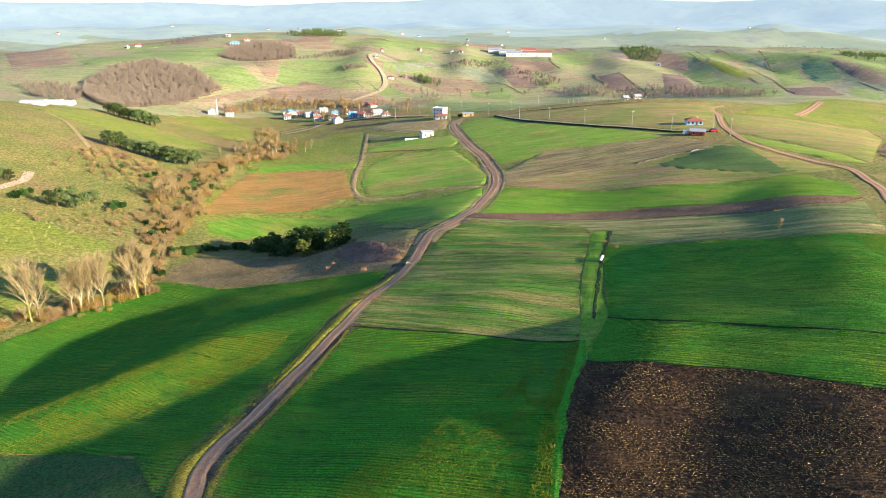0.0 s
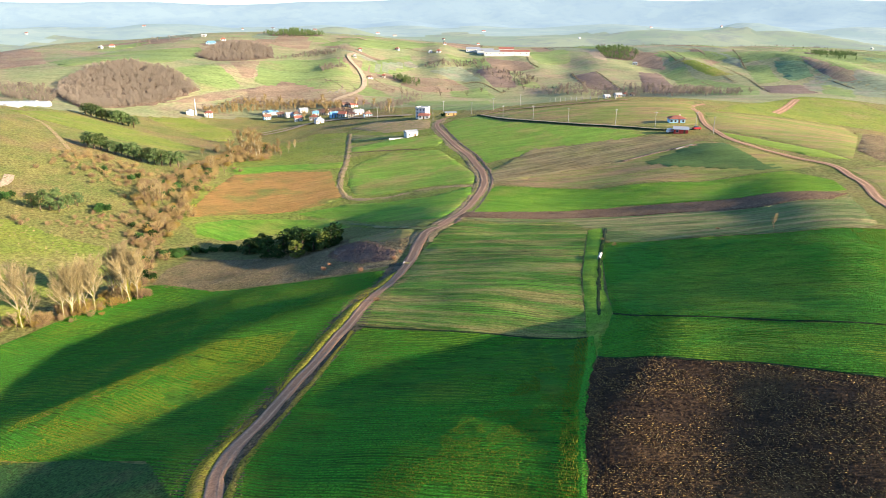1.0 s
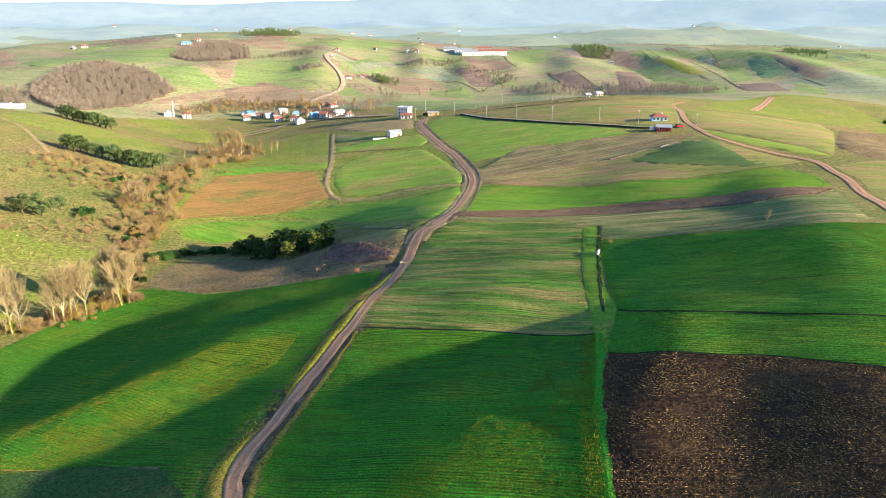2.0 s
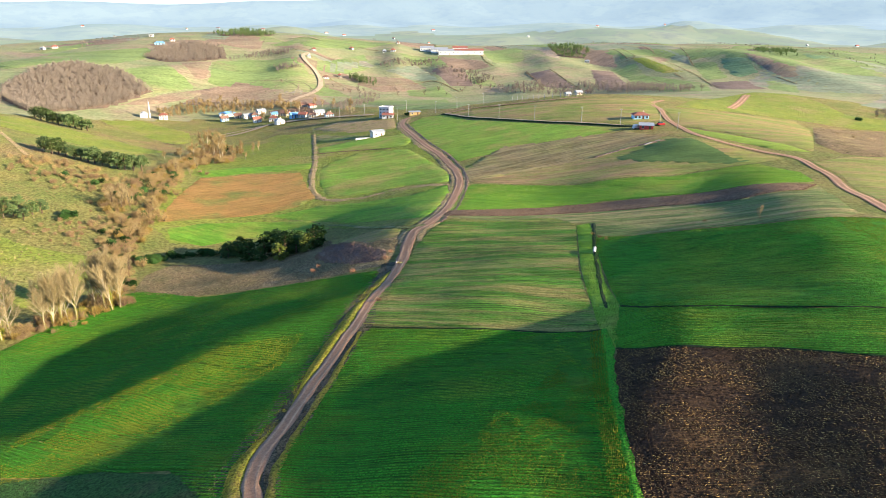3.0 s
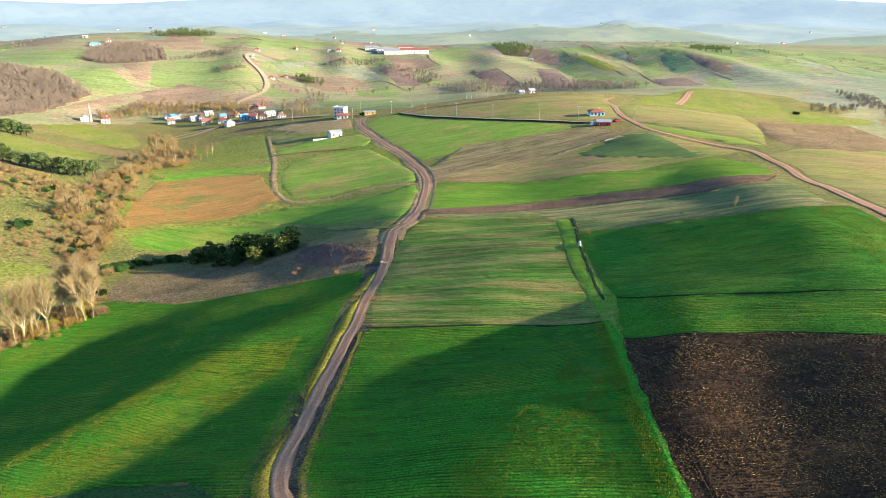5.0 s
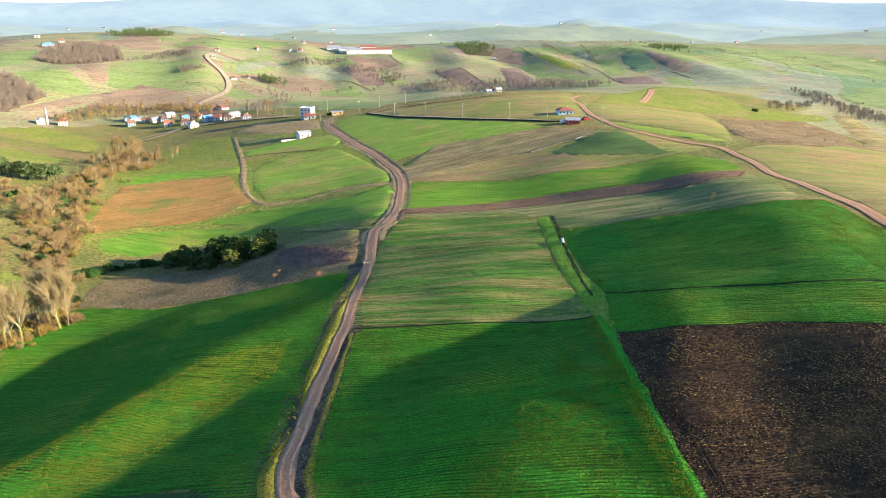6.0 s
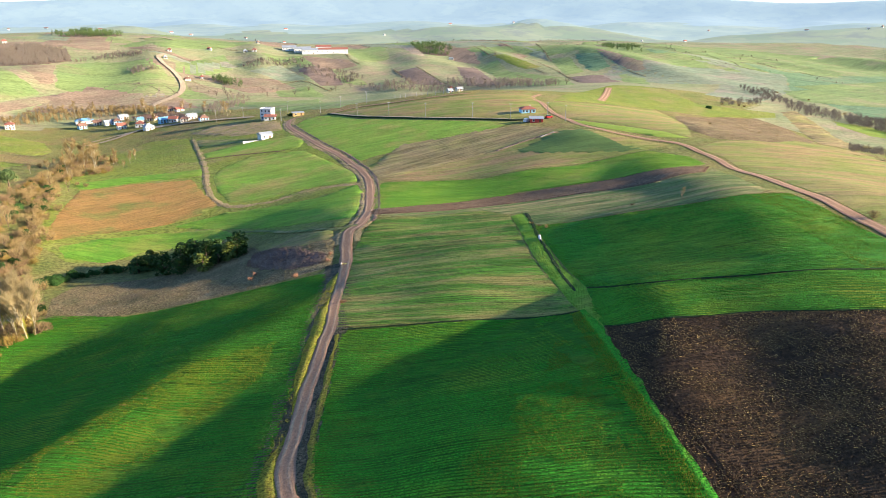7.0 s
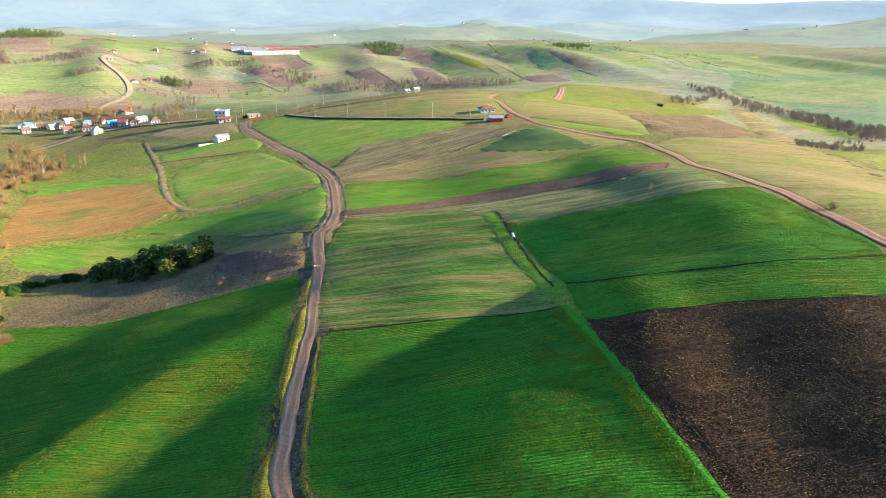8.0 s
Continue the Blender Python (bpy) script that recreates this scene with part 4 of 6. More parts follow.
# ---- roads, banks, ditches ----
ROAD = [(-30, 67.8), (-33.1, 74.3), (-34.5, 79.2), (-35.4, 85.2), (-34.9, 91.9), (-32.8, 99.1), (-30.8, 106.8), (-28.5, 114.8), (-25.6, 122.8), (-22.5, 131.6), (-20.6, 136.4), (-17.2, 150.4), (-12.9, 167.5), (-8.6, 184.2), (-6, 197.6), (-3.2, 207.4), (1.8, 213.3), (9, 235.5), (16, 265.6), (22.8, 298.4), (24.8, 322.3), (23.7, 343.7), (21.0, 370.3), (15.6, 399.8), (10.9, 434.2), (6.9, 475.7), (11.1, 503.1), (20.1, 512.0)]
HILL_ROAD = [(86, 81.7), (88.3, 91.9), (92.8, 104.5), (100.4, 127.1), (114.1, 160.8), (144.5, 220.3), (151.6, 243.1), (155.8, 260.5), (148.4, 281), (142.2, 307.1), (146.3, 343.1), (152.7, 379.0), (165.5, 419.9), (171.3, 446.4), (189.6, 472.5)]


def dirt(near, wide):
    def across(s):
        wd = near + (wide - near) * min(1.0, max(0.0, (s - 95) / 35))
        return [(-wd, 0.11), (-wd * 0.72, 0.22), (-wd * 0.46, 0.17), (0, 0.23), (wd * 0.46, 0.17), (wd * 0.72, 0.22), (wd, 0.11)]
    return across


ribbon("dirt_road", ROAD, dirt(1.45, 1.95), M["dirt"], "winding rutted dirt road with pale wheel tracks", wobble=0.55)
ribbon("dirt_road", HILL_ROAD, dirt(1.7, 1.7), M["dirt"], "pinkish dirt road over the hill shoulder")
ribbon("lane", [(139.6, 360.9), (125.7, 365.6), (106.2, 386.9), (85.5, 409.5), (67.3, 434.4), (51.3, 461.0), (39.2, 497.7)], [(-1.4, 0.3), (0, 0.36), (1.4, 0.3)], M["gravel"], "grey gravel lane with utility poles")
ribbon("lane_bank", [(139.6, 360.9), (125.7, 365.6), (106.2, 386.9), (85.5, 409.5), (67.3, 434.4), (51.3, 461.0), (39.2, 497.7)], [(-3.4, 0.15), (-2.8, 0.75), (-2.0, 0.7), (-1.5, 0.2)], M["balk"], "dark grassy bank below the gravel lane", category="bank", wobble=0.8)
ribbon("lane", [(39.2, 497.7), (61.2, 505.9), (90.7, 490.6), (139.5, 482.4)], [(-2.0, 0.4), (0, 0.46), (2.0, 0.4)], M["dirt"], "narrow earth lane climbing behind the fields", step=6.0)
ribbon("village_road", [(-93.2, 1020.0), (-100.4, 995.1), (-94.1, 959.1), (-80.0, 924.6), (-71.9, 884.1), (-71.5, 843.2), (-79.9, 804.0), (-92.3, 770.8), (-97.7, 749.2)], [(-2.9, 1.2), (0, 1.3), (2.9, 1.2)], M["gravel"], "pale winding road climbing the ridge", step=8.0)
ribbon("farm_track", [(-192.7, 271.5), (-187.9, 285.9), (-186.3, 293.4), (-185.8, 301.3), (-189, 310.3)], [(-2.0, 0.2), (0, 0.26), (2.0, 0.2)], M["gravel"], "pale sandy track on the hillside")
ribbon("farm_track", [(237.9, 467.9), (271.5, 517.2), (314.0, 582.9)], [(-3.0, 0.6), (0, 0.66), (3.0, 0.6)], M["dirt"], "earth track over the green shoulder", step=6.0)
ribbon("farm_track", [(-257.6, 453.7), (-234.3, 431.3), (-207.1, 393.5), (-190.4, 369.9)], [(-1.2, 0.15), (0, 0.2), (1.2, 0.15)], M["tan_earth"], "faint earth track across the dry hillside", wobble=0.5)
ribbon("village_road", [(-132.9, 568.6), (-115.6, 581.0), (-95.3, 604.6), (-69.8, 597.3), (-39.2, 576.5), (-10.8, 553.4)], [(-2.5, 0.8), (0, 0.9), (2.5, 0.8)], M["gravel"], "pale lane along the village edge", step=6.0)
ribbon("village_lane", [(-136, 580), (-118, 593), (-96, 603), (-64, 594)], [(-1.6, 0.7), (0, 0.8), (1.6, 0.7)], M["gravel"], "pale lane between village gardens", step=6.0)
ribbon("village_road", [(-131.1, 1164.6), (-111.2, 1196.6), (-87.8, 1170.0)], [(-3.0, 1.2), (0, 1.3), (3.0, 1.2)], M["gravel"], "pale road along the ridge top", step=10.0)
ribbon("farm_track", [(0.3, 211.4), (-7.7, 214.4), (-16.3, 233.4), (-26.6, 261.3), (-34.4, 271.4)], [(-1.0, 0.2), (0, 0.26), (1.0, 0.2)], M["dry"], "pale stony track branching from the road")
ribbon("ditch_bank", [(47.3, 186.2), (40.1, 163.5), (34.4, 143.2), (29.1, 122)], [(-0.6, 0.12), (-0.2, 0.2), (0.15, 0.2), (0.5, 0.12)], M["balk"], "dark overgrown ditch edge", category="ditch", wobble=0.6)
ribbon("earth_bank", [(19, 300.2), (-0.7, 309.8), (-21.5, 307.8), (-37, 315.8), (-42.8, 329.5), (-46.9, 357.7), (-48.0, 405.0), (-55.5, 507.7)], [(-1.7, 0.12), (-0.6, 0.30), (0.5, 0.28), (1.5, 0.12)], M["tan_earth"], "tan brown curved earth bank between plots", category="bank", wobble=1.6)
ribbon("earth_bank", [(-48.8, 422.5), (-26.4, 415.3), (-3.4, 402.1)], [(-0.8, 0.15), (-0.3, 0.28), (0.3, 0.28), (0.8, 0.15)], M["earth"], "low brown bank across the field", category="bank", wobble=1.2)
ribbon("earth_bank", [(87.5, 308.4), (104.2, 312.8), (122, 314)], [(-0.7, 0.05), (-0.2, 0.6), (0.2, 0.6), (0.7, 0.05)], M["litter"], "brown field bank on the hill shoulder", category="bank", wobble=0.8)
# low grassy balks whose shadow line is painted by the near-black material
ribbon("field_edge", [(-18.7, 133), (-2, 125.2), (12.4, 118.5), (24.7, 111.7)], [(-0.28, 0.12), (0, 0.26), (0.28, 0.12)], M["balk"], "grassy balk between wheat plots, its shadow line painted dark", category="field edge", wobble=0.3)
ribbon("field_edge", [(31.9, 121.6), (38.6, 111.7), (47.8, 106.0), (55.9, 99.6), (68.9, 91.8), (81, 87.5), (86.5, 84.5)], [(-0.30, 0.12), (0, 0.34), (0.30, 0.12)], M["balk"], "grassy balk along the hill, its shadow line painted dark", category="field edge", wobble=0.3)
ribbon("field_edge", [(23.5, 100.7), (26.6, 95.2), (34.5, 90.2), (43.0, 86.1), (52.8, 78.0), (61.8, 73.5), (80, 69.5)], [(-0.28, 0.12), (0, 0.26), (0.28, 0.12)], M["balk"], "grassy balk above ploughed soil, its shadow line painted dark", category="field edge", wobble=0.25)
EDGE_TILLED = [(24.7, 111.7), (22.5, 102.6), (17, 85.4), (13.3, 69.2), (11.9, 61.5), (10.6, 52.5)]
ribbon("field_edge", EDGE_TILLED, [(-0.9, 0.15), (-0.3, 0.24), (0.1, 0.22), (0.5, 0.12)], M["grass_mid"], "yellow green grassy balk beside ploughed soil", category="field edge", wobble=0.6)
ribbon("plough_furrow", [(p[0] + 3.4, p[1]) for p in EDGE_TILLED[2:]], [(-0.25, 0.2), (-0.1, 0.13), (0.1, 0.13), (0.25, 0.2)], M["tilled"], "dark wheel furrow along the headland", category="furrow", wobble=0.25)
ribbon("field_edge", [(-30.5, 68), (-32.2, 84.1), (-31.2, 91.8), (-27.7, 106), (-23.5, 120.5), (-20, 131.5)], [(-0.8, 0.05), (0, 0.25), (0.8, 0.05)], M["bank"], "grassy edge of the wheat by the road", category="field edge", wobble=0.9)
def verge(lo, hi, spans, rise):
    """A bank whose width swells and dies out along the way."""
    def across(s):
        k = max(math.exp(-((s - c) / h) ** 4) for c, h in spans)
        w = lo + (hi - lo) * k
        return [(lo, 0.1), (lo + (w - lo) * 0.15, 0.1 + rise * 0.7 * k), (lo + (w - lo) * 0.5, 0.12 + rise * k), (lo + (w - lo) * 0.85, 0.1 + rise * 0.6 * k), (w, 0.08)]
    return across


ribbon("grass_verge", ROAD[:14], verge(-1.3, -4.0, [(14, 17), (66, 20), (104, 8)], 0.2), M["bank"], "sunlit yellow green grass verge of the dirt road", category="verge", wobble=0.8)
ribbon("ditch_side", ROAD[:14], [(-6.0, 0.08), (-4.4, 0.12), (-2.8, 0.10), (-1.2, 0.13)], M["weedy"], "greyish weedy ditch side below the verge", category="ditch", wobble=1.2)
ribbon("ditch_side", ROAD[:13], [(1.2, 0.12), (2.0, 0.13), (2.8, 0.12), (4.1, 0.07)], M["weedy"], "dark brown weedy ditch beside the road", category="ditch", wobble=0.9)
for side in (-1, 1):
    ribbon("road_verge", ROAD[14:27], [(side * 4.2, 0.09), (side * 3.5, 0.16), (side * 2.7, 0.17), (side * 1.8, 0.12)][::side], M["tan_earth"], "tan earthy verge with dry grass beside the road", category="verge", wobble=1.6)
ribbon("ditch_side", ROAD[16:26], [(2.5, 0.15), (3.0, 0.05), (3.6, 0.3), (4.3, 0.08)], M["litter"], "dark weedy ditch edge of the road", category="ditch", wobble=0.8)

# ---- small builders ----
def thing(name, x, y, label, category, group="", rz=0.0, scale=1.0, sink=0.0, z=None):
    ob = new(name)
    zz = float(height(x, y)) if z is None else z
    ob.matrix_world = Matrix.LocRotScale((x, y, zz - sink), Euler((0, 0, rz)), Vector((scale, scale, scale)) if isinstance(scale, (int, float)) else Vector(scale))
    ob.empty_display_size = 0.2
    return tagged(ob, label, category, group)


def part(name, bm, mat, parent, label=""):
    me = bpy.data.meshes.new(name)
    bm.to_mesh(me)
    bm.free()
    me.materials.append(mat)
    ob = new(name, me)
    ob.parent = parent
    return tagged(ob, label)


def share(name, me, parent, label=""):
    ob = new(name, me)
    ob.parent = parent
    return tagged(ob, label)


def box(bm, cx, cy, cz, sx, sy, sz, bevel=0.0):
    r = bmesh.ops.create_cube(bm, size=1.0)
    bmesh.ops.scale(bm, vec=(sx, sy, sz), verts=r["verts"])
    bmesh.ops.translate(bm, vec=(cx, cy, cz), verts=r["verts"])
    if bevel:
        bmesh.ops.bevel(bm, geom=list({e for v in r["verts"] for e in v.link_edges}), offset=bevel, segments=1, affect="EDGES")
    return bm


def one_box(*a, **k):
    return box(bmesh.new(), *a, **k)


def roof_bm(w, d, h, z, kind, over=0.5, thick=0.18):
    """Pitched roof over a plan w by d: gable along x, hip, or a single slope."""
    bm = bmesh.new()
    W, D = w / 2 + over, d / 2 + over
    if kind == "gable":
        top = [(-W, 0, z + h), (W, 0, z + h)]
    elif kind == "hip":
        k = max(W - D, 0.3)
        top = [(-k, 0, z + h), (k, 0, z + h)]
    else:
        top = [(-W, D, z + h), (W, D, z + h)]
    low = [(-W, -D, z), (W, -D, z), (W, D, z), (-W, D, z)]
    lo = [bm.verts.new(p) for p in low]
    un = [bm.verts.new((p[0], p[1], p[2] - thick)) for p in low]
    t = [bm.verts.new(p) for p in top]
    if kind == "shed":
        bm.faces.new((lo[0], lo[1], t[1], t[0]))
        bm.faces.new((t[0], t[1], lo[2], lo[3]))
        bm.faces.new((lo[1], lo[2], t[1]))
        bm.faces.new((lo[3], lo[0], t[0]))
    else:
        bm.faces.new((lo[0], lo[1], t[1], t[0]))
        bm.faces.new((lo[2], lo[3], t[0], t[1]))
        bm.faces.new((lo[1], lo[2], t[1]))
        bm.faces.new((lo[3], lo[0], t[0]))
    for i in range(4):
        bm.faces.new((un[i], un[(i + 1) % 4], lo[(i + 1) % 4], lo[i]))
    bm.faces.new(un[::-1])
    return bm


def house(x, y, w, d, h, wall, roof, label, kind="gable", pitch=1.6, rz=0.0, cols=3, storeys=1, name="house", chimney=True, group="", category="house"):
    ob = thing(name, x, y, label, category, group, rz)
    base = 1.0
    part("wall", one_box(0, 0, (h - base) / 2, w, d, h + base), wall, ob)
    if roof:
        part("roof", roof_bm(w, d, pitch, h + 0.02, kind), roof, ob)
    else:
        bm = bmesh.new()
        box(bm, 0, 0, h + 0.12, w + 0.5, d + 0.5, 0.22)
        for sx, sy, lx, ly in ((0, -1, w + 0.5, 0.2), (0, 1, w + 0.5, 0.2), (-1, 0, 0.2, d + 0.1), (1, 0, 0.2, d + 0.1)):
            box(bm, sx * (w / 2 + 0.15), sy * (d / 2 + 0.15), h + 0.5, lx, ly, 0.55)
        part("roof_slab", bm, wall, ob)
    fh = h / storeys
    for s in range(storeys):
        for c in range(cols):
            px = -w / 2 + w * (c + 0.5) / cols
            if s == 0 and c == cols // 2:
                part("door", one_box(px, -d / 2 - 0.02, 1.05, 1.0, 0.08, 2.1), M["wood_dark"], ob)
                continue
            zc = s * fh + fh * 0.55
            win = part("window", one_box(px, -d / 2 - 0.02, zc, 1.3, 0.07, 1.3), M["white"], ob)
            part("pane", one_box(px, -d / 2 - 0.05, zc, 1.08, 0.04, 1.08), M["glass"], win)
        for sy in ((-0.22, 0.22) if d > 6 else (0.0,)):
            zc = s * fh + fh * 0.55
            win = part("window", one_box(w / 2 + 0.02, sy * d, zc, 0.07, 1.2, 1.2), M["white"], ob)
            part("pane", one_box(w / 2 + 0.05, sy * d, zc, 0.04, 1.0, 1.0), M["glass"], win)
    if chimney and roof:
        part("chimney", one_box(w * 0.22, d * 0.12, h + pitch * 0.85, 0.6, 0.6, 1.4), M["cream"], ob)
    return ob


class Soup:
    """Loose triangles and tubes gathered for one mesh."""

    def __init__(self):
        self.v, self.f = [], []

    def tube(self, a, b, ra, rb, sides=4):
        a, b = Vector(a), Vector(b)
        d = (b - a).normalized()
        u = d.orthogonal().normalized()
        w = d.cross(u)
        n = len(self.v)
        for p, r in ((a, ra), (b, rb)):
            for k in range(sides):
                an = 2 * math.pi * k / sides
                self.v.append(tuple(p + (u * math.cos(an) + w * math.sin(an)) * r))
        for k in range(sides):
            k2 = (k + 1) % sides
            self.f.append((n + k, n + k2, n + sides + k2, n + sides + k))

    def sliver(self, a, b, width, rnd):
        a, b = Vector(a), Vector(b)
        s = (b - a).cross(Vector((rnd.uniform(-1, 1), rnd.uniform(-1, 1), rnd.uniform(-1, 1)))).normalized() * width
        n = len(self.v)
        self.v += [tuple(a - s), tuple(a + s), tuple(b)]
        self.f.append((n, n + 1, n + 2))

    def leaf(self, p, size, rnd):
        p = Vector(p)
        u = Vector((rnd.uniform(-1, 1), rnd.uniform(-1, 1), rnd.uniform(-1, 1))).normalized()
        w = u.orthogonal().normalized()
        n = len(self.v)
        a = size * rnd.uniform(0.6, 1.2)
        c = size * rnd.uniform(0.5, 1.0)
        self.v += [tuple(p - u * a), tuple(p + w * c), tuple(p + u * a), tuple(p - w * c)]
        self.f.append((n, n + 1, n + 2, n + 3))

    def mesh(self, name, mat):
        me = bpy.data.meshes.new(name)
        me.from_pydata(self.v, [], self.f)
        me.materials.append(mat)
        return me


def bare_tree(h, seed, spread=0.30, forks=9, twigs=5, base=0.12, fine=0.02):
    """Trunk with limbs, and a crown of fine bare twigs."""
    rnd = random.Random(seed)
    wood, crown = Soup(), Soup()

    def grow(p, d, length, r, level):
        pts = [p]
        for k in range(3):
            d = (d + Vector((rnd.uniform(-0.12, 0.12), rnd.uniform(-0.12, 0.12), 0.06))).normalized()
            p = p + d * length / 3
            pts.append(p)
        rr = [r, r * 0.82, r * 0.62, r * 0.38]
        for k in range(3):
            (wood if level < 2 else crown).tube(pts[k], pts[k + 1], rr[k], rr[k + 1], 5 if level == 0 else 3)
        return pts, d

    pts, d = grow(Vector((0, 0, -0.4)), Vector((rnd.uniform(-0.06, 0.06), rnd.uniform(-0.06, 0.06), 1)).normalized(), h * 0.82, h * 0.009 + base, 0)
    for i in range(forks):
        t = 0.28 + 0.68 * i / forks
        k = min(2, int(t * 3))
        p = pts[k].lerp(pts[k + 1], t * 3 - k)
        an = rnd.uniform(0, 2 * math.pi)
        out = Vector((math.cos(an) * spread * 1.6, math.sin(an) * spread * 1.6, 1.0)).normalized()
        ln = h * rnd.uniform(0.26, 0.42) * (1.15 - 0.45 * t)
        lp, ld = grow(p, out, ln, (h * 0.006 + 0.02) * (1.2 - 0.5 * t), 1)
        for j in range(twigs):
            t2 = rnd.uniform(0.25, 1.0)
            k2 = min(2, int(t2 * 3))
            q = lp[k2].lerp(lp[k2 + 1], t2 * 3 - k2)
            o2 = (ld + Vector((rnd.uniform(-0.8, 0.8), rnd.uniform(-0.8, 0.8), rnd.uniform(-0.1, 0.8)))).normalized()
            tp, td = grow(q, o2, h * rnd.uniform(0.09, 0.17), h * 0.0016 + fine, 2)
            for m2 in range(15):
                q2 = tp[rnd.randrange(1, 4)]
                o3 = (td + Vector((rnd.uniform(-0.9, 0.9), rnd.uniform(-0.9, 0.9), rnd.uniform(-0.2, 0.9)))).normalized()
                crown.sliver(q2, q2 + o3 * h * rnd.uniform(0.05, 0.10), h * 0.0008 + fine * 0.6, rnd)
    return wood, crown


def shrub(seed, leaves=400, stems=16, size=0.056, flat=0.8, twiggy=True):
    """A rounded uneven bush one metre in radius."""
    rnd = random.Random(seed)
    wood, crown = Soup(), Soup()
    lobes = [(rnd.uniform(-0.55, 0.55), rnd.uniform(-0.55, 0.55), rnd.uniform(0.35, 0.85) * flat, rnd.uniform(0.3, 0.55)) for _ in range(7)]
    for i in range(stems):
        lb = lobes[i % 7]
        tip = Vector((lb[0] + rnd.uniform(-0.3, 0.3), lb[1] + rnd.uniform(-0.3, 0.3), lb[2] + rnd.uniform(0.0, 0.35)))
        wood.tube((rnd.uniform(-0.15, 0.15), rnd.uniform(-0.15, 0.15), -0.1), tip, 0.03, 0.008, 3)
    for i in range(leaves):
        lb = lobes[rnd.randrange(7)]
        v = Vector((rnd.gauss(0, 1), rnd.gauss(0, 1), rnd.gauss(0, 1))).normalized() * lb[3] * rnd.uniform(0.55, 1.08)
        p = Vector((lb[0], lb[1], lb[2])) + v
        if p.z < 0.02:
            p.z = rnd.uniform(0.02, 0.2)
        if twiggy and i % 3:
            crown.sliver(p * 0.8, p + Vector((rnd.uniform(-0.15, 0.15), rnd.uniform(-0.15, 0.15), rnd.uniform(0, 0.25))), size * 0.28, rnd)
        else:
            crown.leaf(p, size, rnd)
    return wood, crown


def pine(seed, tufts=420, umbrella=0.5, low=0.32, leaf=0.05):
    """A pine one metre high: bare lower trunk and a lumpy crown of needle tufts."""
    rnd = random.Random(seed)
    wood, crown = Soup(), Soup()
    wood.tube((0, 0, -0.05), (0.02, 0.01, 0.5), 0.035, 0.026, 5)
    wood.tube((0.02, 0.01, 0.5), (0.0, 0.03, 0.93), 0.026, 0.008, 5)
    lobes = []
    for i in range(11):
        t = i / 10
        zc = low + (0.90 - low) * t
        rad = (0.30 if umbrella else 0.26) * (math.sin(math.pi * (0.25 + 0.7 * t)) ** 0.8)
        an = i * 2.4 + rnd.uniform(-0.4, 0.4)
        lobes.append((math.cos(an) * rad * 0.75, math.sin(an) * rad * 0.75, zc, rnd.uniform(0.10, 0.17)))
        wood.tube((0.01, 0.01, zc - 0.06), (math.cos(an) * rad * 0.8, math.sin(an) * rad * 0.8, zc), 0.012, 0.004, 3)
    for i in range(tufts):
        lb = lobes[rnd.randrange(11)]
        v = Vector((rnd.gauss(0, 1), rnd.gauss(0, 1), rnd.gauss(0.2, 0.8))).normalized() * lb[3] * rnd.uniform(0.6, 1.1)
        crown.leaf(Vector(lb[:3]) + v, leaf, rnd)
    return wood, crown


def stock(maker, n, wood_mat, crown_mat, name, **k):
    out = []
    for s in range(n):
        w, c = maker(seed=s * 7 + 3, **k)
        out.append((w.mesh(name + "_wood", wood_mat), c.mesh(name + "_crown", crown_mat)))
    return out


def plant(kinds, name, x, y, size, label, category, group, rnd, wood="trunk", crown="crown", wide=1.0):
    w, c = kinds[rnd.randrange(len(kinds))]
    k = size * rnd.uniform(0.85, 1.15)
    ob = thing(name, x, y, label, category, group, rnd.uniform(0, 6.28), (k * wide, k * wide, k))
    share(wood, w, ob)
    share(crown, c, ob)
    return ob


POPLAR = [tuple(s.mesh("poplar_" + n, m) for s, n, m in zip(bare_tree(17, sd, 0.44, 19, 12, base=0.03, fine=0.017), ("wood", "crown"), (M["bark_pale"], M["twig_pale"]))) for sd in (1, 2, 3, 4)]
WILLOW = [tuple(s.mesh("willow_" + n, m) for s, n, m in zip(bare_tree(16, sd, 0.34, 14, 11, fine=0.028), ("wood", "crown"), (M["bark_pale"], M["twig_tan"]))) for sd in (11, 12)]
BARE = [tuple(s.mesh("bare_" + n, m) for s, n, m in zip(bare_tree(9, sd, 0.42, 10, 8, 0.06, 0.024), ("wood", "crown"), (M["bark_dark"], M["twig_pale"]))) for sd in (21, 22, 23)]
BARE_FAR = [tuple(s.mesh("far_" + n, m) for s, n, m in zip(bare_tree(9, sd, 0.5, 9, 7, 0.06, 0.03), ("wood", "crown"), (M["bark_dark"], M["twig_far"]))) for sd in (24, 25)]
SHRUB_TAN = stock(shrub, 4, M["bark_dark"], M["twig_tan"], "tan_shrub")
SHRUB_BROWN = stock(shrub, 4, M["bark_dark"], M["twig_brown"], "brown_shrub")
SHRUB_RED = stock(shrub, 2, M["bark_dark"], M["twig_red"], "red_shrub")
SHRUB_OCHRE = stock(shrub, 3, M["bark_dark"], M["ochre"], "ochre_shrub", leaves=520, size=0.085)
SHRUB_GREEN = stock(shrub, 4, M["bark_dark"], M["evergreen"], "green_shrub", leaves=520, size=0.12, twiggy=False)
SHRUB_IVY = stock(shrub, 2, M["bark_dark"], M["ivy"], "ivy_shrub", leaves=400, size=0.09, twiggy=False)
PINE = stock(pine, 4, M["bark_dark"], M["needle"], "pine", tufts=700, low=0.10)
